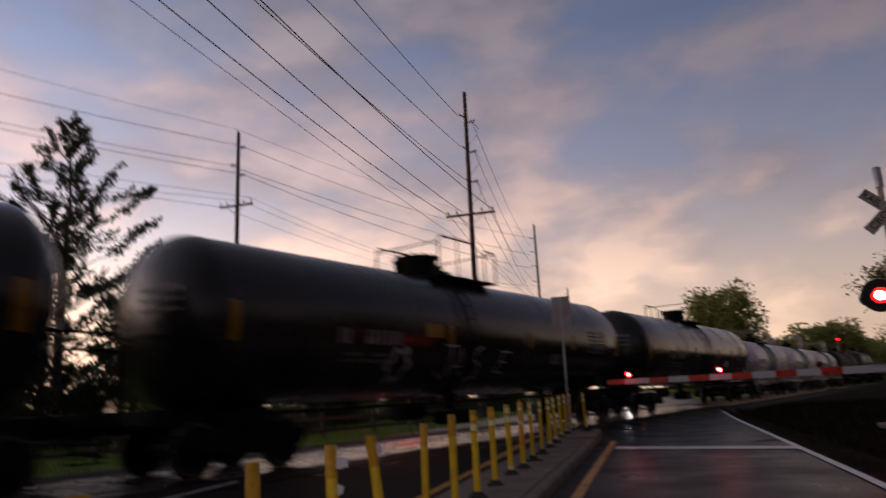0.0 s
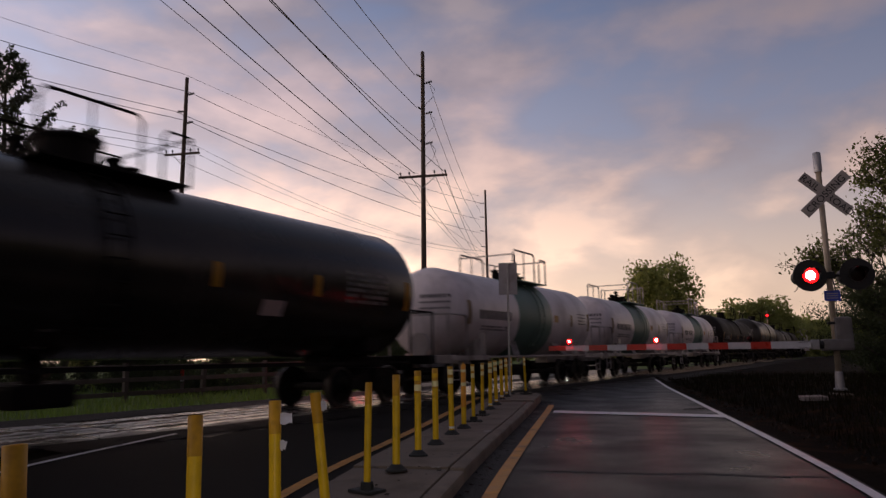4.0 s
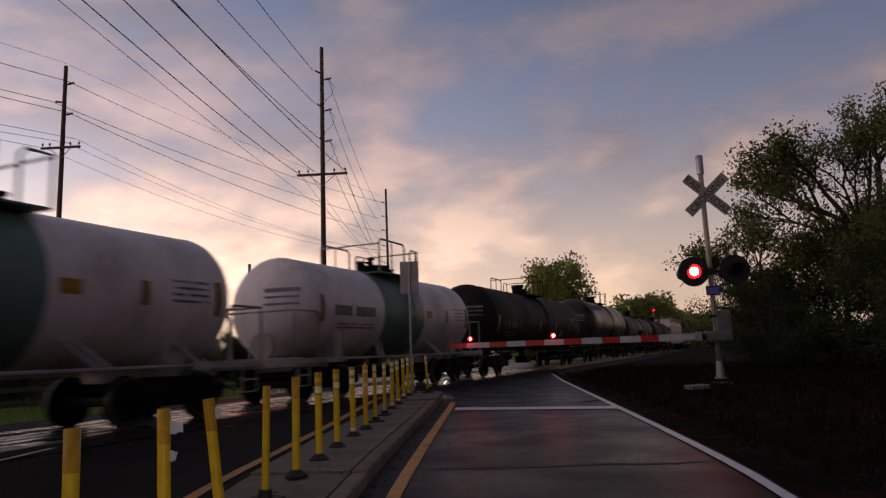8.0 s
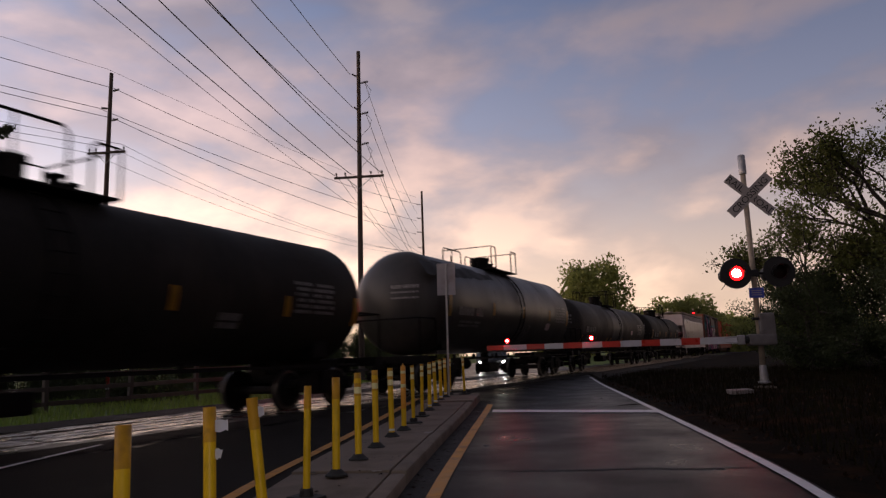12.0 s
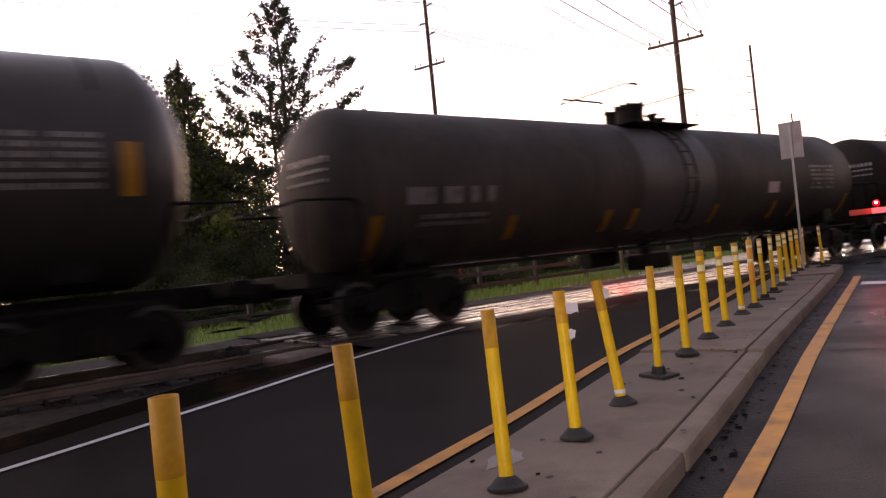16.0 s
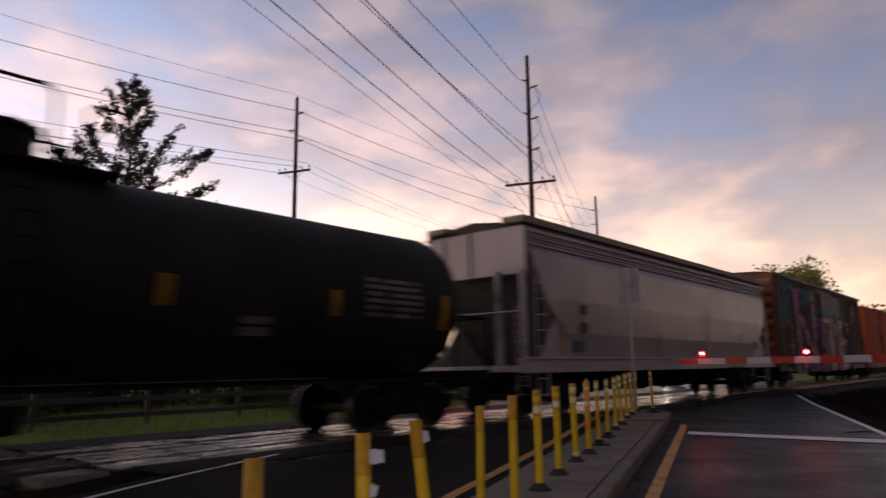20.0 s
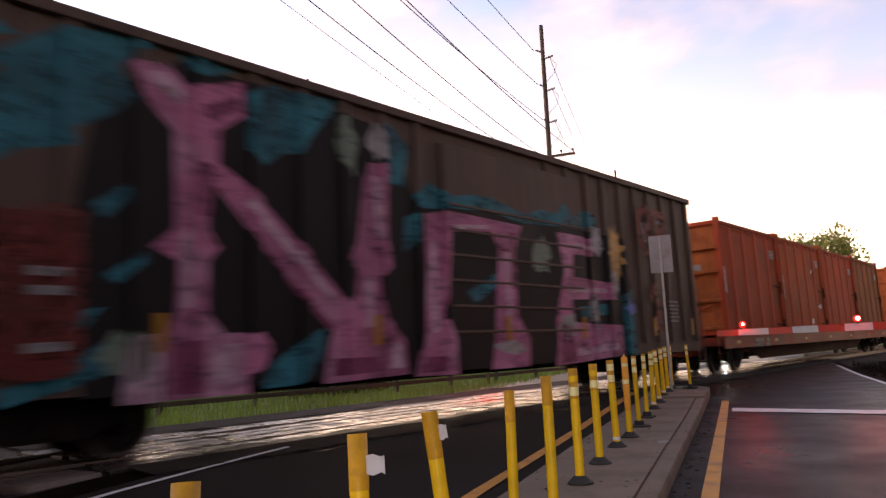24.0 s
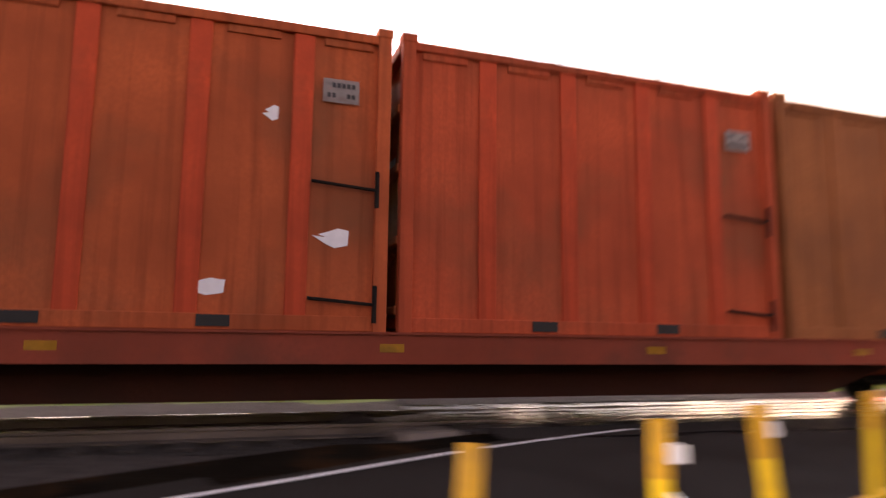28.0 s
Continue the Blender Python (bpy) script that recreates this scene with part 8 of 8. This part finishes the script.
def build_plants():
    conifer(pose(-23.1, 22.3, -0.03), 14.2, 4.7, 36000, "tall ragged cedar tree against the sky", 11)
    young = [conifer(pose(-29.1, 21.3, -0.63), 13.0, 2.7, 10000, "smaller dark cedar tree behind the fence", 20), conifer(pose(-32.6, 23.4, 0.27), 13.0, 2.3, 9000, "smaller dark cedar tree behind the fence", 21)]
    for k, (x, y, h) in enumerate(((-35.7, 18.4, 12.0), (-38.0, 24.2, 14.3), (-34.6, 21.4, 12.9), (-27.0, 20.2, 11.0), (-30.9, 22.5, 12.2), (-33.4, 19.8, 11.6), (-26.2, 24.6, 11.6))):
        copy_thing(young[k % 2], pose(x, y, h - 13.03, 0, 0, 50 + 83 * k))
    t = broad_tree(pose(-36, 30, 0), 10.5, 4.5, 9000, 0.17, M_LEAF_DARK, "dark leafy tree behind the fence", 31, 0.25, 0.2)
    for k, (x, y, s) in enumerate(((-44, 26, 20), (-52, 30, 70), (-41, 12, 140), (-47, 4, 200), (-33, 38, 250))):
        copy_thing(t, pose(x, y, 0, 0, 0, s))
    leafy = broad_tree(pose(-31.6, 15.6, -0.2), 11.2, 4.6, 15000, 0.12, M_LEAF, "leafy green tree behind the fence", 33, 0.24, 0.12, 0.8)
    # low, mostly unseen copies to the left, added to block the west glow
    for k, (x, y) in enumerate(((-35.5, 12.5), (-38.5, 7.0), (-42, 1.0), (-45, -6), (-47, -14), (-50, 12))):
        copy_thing(leafy, pose(x, y, -3.6 - 0.6 * (k % 2), 0, 0, 70 + 95 * k))
    for x, y, z, a in ((-31.6, 18.6, -1.3, 15), (-30.8, 19.9, -1.2, 160), (-29.4, 20.6, -1.5, 75), (-28.2, 22.0, -1.9, 210)):
        copy_thing(leafy, pose(x, y, z, 0, 0, a))
    # right: young trees and shrubs behind the signal
    near = open_tree(pose(12.3, 22.4, 0.35), 9.4, 4.5, 17000, 0.062, M_LEAF_THIN, "forked tree in thin young spring leaf", 41, 0.30, 0.20, 0.2)
    small = open_tree(pose(9.9, 25.4, 0.2), 6.2, 2.7, 7000, 0.06, M_LEAF_THIN, "small airy tree in young leaf", 44, 0.30, 0.09)
    copy_thing(near, pose(16.2, 25.5, -2.2, 0, 0, 130))
    copy_thing(near, pose(16.4, 20.4, -2.6, 0, 0, 60))
    copy_thing(small, pose(13.9, 18.6, 0.25, 0, 0, 250))
    for x, y, z, a in ((12.7, 24.0, -3.4, 200), (13.6, 21.2, -2.8, 300), (15.5, 22.8, -2.0, 20)):
        copy_thing(near, pose(x, y, z, 0, 0, a))
    bush = broad_tree(pose(10.2, 23.5, 0.2), 3.6, 2.3, 30000, 0.040, M_LEAF_DARK, "dense dark roadside shrub", 43, 0.08, 0.05, 0.9, name="shrub")
    for k, (x, y, s) in enumerate(((12.2, 20.0, 40), (11.0, 27.5, 90), (14.0, 24.5, 170), (13.3, 16.2, 210), (16, 20, 260), (17.2, 15.2, 20), (12.2, 31.5, 300), (14.6, 35.0, 30), (11.4, 18.4, 330), (17, 27, 77))):
        copy_thing(bush, pose(x, y, 0.2, 0, 0, s))
    for k in range(34):
        p = on_track(-30 + 2.7 * k, -19 - 3 * math.sin(k * 1.9))
        if p.x < -9:
            copy_thing(bush, pose(p.x, p.y, -0.3 - 0.4 * (k % 3), 0, 0, k * 71))
    for k in range(5):
        p = on_track(-22 + 10.4 * k, -9.6 - 1.2 * math.sin(k * 2.3))
        if p.x < -9:
            copy_thing(bush, pose(p.x, p.y, -1.9 - 0.3 * (k % 3), 0, 0, k * 47))
    # far: round tree over the road and the line of woods to the right
    far = broad_tree(pose(10.9, 108, 0), 15.9, 6.0, 13000, 0.26, M_LEAF_HAZED, "round-headed tree far along the road", 51, 0.35, 0.25, 0.6, dome=True)
    copy_thing(far, pose(6.5, 116, -6.5, 0, 0, 100))
    copy_thing(far, pose(19, 114, -8.0, 0, 0, 200))
    wood = broad_tree(pose(26, 118, -1.0), 11.0, 6.5, 8000, 0.32, M_LEAF_HAZED, "tree in the line of woods beyond the track", 52, 0.3, 0.15, 0.6, dome=True)
    for k in range(22):
        q = k / 21
        copy_thing(wood, pose(19 + 67 * q, 127 + 65 * q + 6 * math.sin(k * 2.1), -2.6 - 0.7 * (k % 3), 0, 0, k * 77))
    for k in range(14):
        copy_thing(wood, pose(-20 - 14 * k, 150 + 9 * math.sin(k * 1.7), -3 + (k % 3), 0, 0, k * 53))
    # woods added out of view right and behind, to darken the train's near side
    for k in range(18):
        q = k / 17
        copy_thing(wood, pose(34 - 58 * max(0, q - 0.45) / 0.55 + 3 * math.sin(k * 2.3), 14 - 60 * min(1, q / 0.6) + 3 * math.sin(k * 1.3), -0.5 - 0.5 * (k % 3), 0, 0, k * 61))
    # grass
    rng = np.random.default_rng(9)
    spots = []
    while len(spots) < 26000:
        q, s = -2.9 - 22 * rng.random() ** 1.6, rng.uniform(-16, 42)
        p = on_track(s, q)
        if -7.0 < p.x < 3.2:
            continue
        spots.append((p.x, p.y, ground_z(p.x, p.y) - 0.05))
    blades("grass", spots, 0.22, M_GRASS, "tall green grass beyond the track", 1, 0.014)
    spots = []
    while len(spots) < 16000:
        x, y = 3.1 + 9 * rng.random() ** 1.3, rng.uniform(6, 30)
        if across_of(x, y) < 3:
            continue
        spots.append((x, y, ground_z(x, y) - 0.05))
    g2 = np.random.default_rng(19)
    n = 2600
    x, y = 2.8 + 7.5 * g2.random(n) ** 1.5, g2.uniform(3, 26, n)
    keep = np.array([across_of(a, b) > 3 for a, b in zip(x, y)])
    x, y = x[keep], y[keep]
    pts = np.stack([x, y, [ground_z(a, b) - 0.005 for a, b in zip(x, y)]], 1)
    tagged(new("leaf_litter", leaf_mesh("leaf_litter", pts, g2.uniform(0.012, 0.05, len(pts)), M_LEAFLITTER, 19)), "brown dead leaves scattered on the dark verge", "litter", kind="stuff")
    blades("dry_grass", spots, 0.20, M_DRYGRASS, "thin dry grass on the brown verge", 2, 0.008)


# ---------------------------------------------------------------- fence, hut, waiting car
def build_fence():
    f = thing("fence", Matrix.Identity(4), "grey post and rail fence along the meadow", "fence")
    bm = bmesh.new()
    box(bm, (0, 0, 0.55), (0.12, 0.12, 1.25), bevel=0.015)
    pm = mesh_of(bm, "post", M_FENCE)
    bm = bmesh.new()
    box(bm, (0, 0, 0), (0.045, 2.6, 0.12), bevel=0.01)
    rm = mesh_of(bm, "rail", M_FENCE)
    rng = random.Random(2)
    for k in range(24):
        s = -16 + 2.55 * k
        p = on_track(s, -6.6, 0)
        if -7.5 < p.x < 4:
            continue
        part("post", pm, None, f, m=Matrix.Translation(p) @ pose(0, 0, 0, rng.uniform(-2, 2), rng.uniform(-2, 2), TRACK_TURN))
        for z in (0.35, 0.72, 1.06):
            q = on_track(s + 1.27, -6.55, z)
            part("rail", rm, None, f, m=Matrix.Translation(q) @ pose(0, 0, 0, rng.uniform(-0.6, 0.6), 0, TRACK_TURN))
    bm = bmesh.new()
    box(bm, (0, 0, 0.5), (0.12, 0.05, 1.1), bevel=0.01)
    mk = thing("marker_post", pose(-13.4, 20.6, 0), "red and white marker post beside the track", "marker post")
    part("post", bm, M_FENCE, mk)
    bm = bmesh.new()
    box(bm, (0, -0.03, 0.86), (0.125, 0.012, 0.3))
    part("band", bm, M_ARM_RED, mk, "red band")
    bm = bmesh.new()
    box(bm, (0, -0.03, 0.6), (0.125, 0.012, 0.12))
    part("band", bm, M_ARM_WHITE, mk, "white band")


def waiting_car(m, label):
    car = thing("car", m, label, "car", "cars waiting beyond the track")
    bm = bmesh.new()
    prof = [(-2.2, 0.35), (-2.25, 0.75), (-2.1, 0.95), (-1.15, 1.05), (-0.35, 1.52), (1.3, 1.55), (2.05, 1.05), (2.25, 0.95), (2.25, 0.4)]
    slab(bm, prof, 1.78, Matrix.Translation((-0.89, 0, 0)) @ Matrix(((0, 0, 1, 0), (1, 0, 0, 0), (0, 1, 0, 0), (0, 0, 0, 1))))
    bmesh.ops.bevel(bm, geom=bm.edges[:], offset=0.07, segments=2, affect="EDGES")
    part("body", bm, M_CARPAINT, car, "dark car body", smooth=True)
    bm = bmesh.new()
    slab(bm, [(-0.66, 0), (0.66, 0), (0.55, 0.52), (-0.55, 0.52)], 0.02, Matrix.Translation((0, -1.16, 1.06)) @ Matrix.Rotation(radians(30), 4, "X"))
    part("windscreen", bm, M_GLASS_DK, car)
    bm = bmesh.new()
    box(bm, (0, -2.27, 0.62), (0.9, 0.04, 0.22), bevel=0.01)
    part("grille", bm, M_BLACK, car)
    for s in (-1, 1):
        bm = bmesh.new()
        lathe(bm, [(0, 0.03), (0.07, 0.02), (0.095, 0)], 16)
        part("headlight", bm, M_HEADLAMP, car, "bright lit headlight", m=pose(s * 0.66, -2.26, 0.70, 90, 0, 0))
        for y in (-1.4, 1.4):
            bm = bmesh.new()
            cyl(bm, (s * 0.72, y, 0.33), (s * 0.92, y, 0.33), 0.33, seg=20)
            part("wheel", bm, M_RUBBER, car)
    return car


def build_far_side():
    c = waiting_car(pose(-2.1, 41.0, 0.05, 0, 0, 4), "dark car waiting beyond the track with headlights on")
    copy_thing(c, pose(-2.6, 49.5, 0.0, 0, 0, 2))
    hut = thing("signal_hut", pose(20.5, 24.5, 0.2, 0, 0, 20), "grey metal signal hut among the shrubs", "hut")
    bm = bmesh.new()
    box(bm, (0, 0, 1.15), (2.4, 1.8, 2.3), bevel=0.02)
    part("wall", bm, M_BUNGALOW, hut)
    bm = bmesh.new()
    slab(bm, [(-1.3, 2.28), (1.3, 2.28), (0, 2.6)], 2.0, Matrix.Translation((0, 1.0, 0)) @ Matrix.Rotation(radians(90), 4, "X"))
    part("roof", bm, M_GALV, hut)


# ---------------------------------------------------------------- build
build_ground()
build_markings()
build_median()
build_track()
build_posts()
build_signal()
build_poles()
build_far_side()
build_fence()
build_train()
build_plants()


# ---------------------------------------------------------------- what moves
def motions():
    clock = [k * 1.0 for k in range(29)]
    for ob, u, z, across in MOVERS:
        walk(ob, [(t, Matrix.Translation(on_track(u - gone(t), across, z)) @ pose(0, 0, 0, 0, 0, TRACK_TURN)) for t in clock])
    # wheels roll with the car's run
    ticks = [k * 0.07 for k in range(401)]
    turn = [math.degrees(gone(t) / 0.42) for t in ticks]
    for w, rest in WHEELS:
        walk(w, [(min(t, 28.0), rest @ pose(0, 0, 0, a)) for t, a in zip(ticks, turn)])
    # flashing: each lens turns its lit face out for one half of the beat
    beat = FLASH_PERIOD / 2
    for lens, rest, half in LENSES:
        rows, angle, k = [], (0.0 if half == 0 else 180.0), 1
        rows.append((0.0, rest @ pose(0, 0, 0, 0, angle, 0)))
        while FLASH_START + k * beat < 27.9:
            t = FLASH_START + k * beat
            k += 1
            if t < 0.08:
                angle += 180.0
                rows[0] = (0.0, rest @ pose(0, 0, 0, 0, angle, 0))
                continue
            for dt, da in ((-0.067, 0), (-0.033, 60), (0.0, 120), (0.033, 180)):
                rows.append((t + dt, rest @ pose(0, 0, 0, 0, angle + da, 0)))
            angle += 180.0
        rows.append((28.0, rest @ pose(0, 0, 0, 0, angle, 0)))
        walk(lens, rows)


motions()
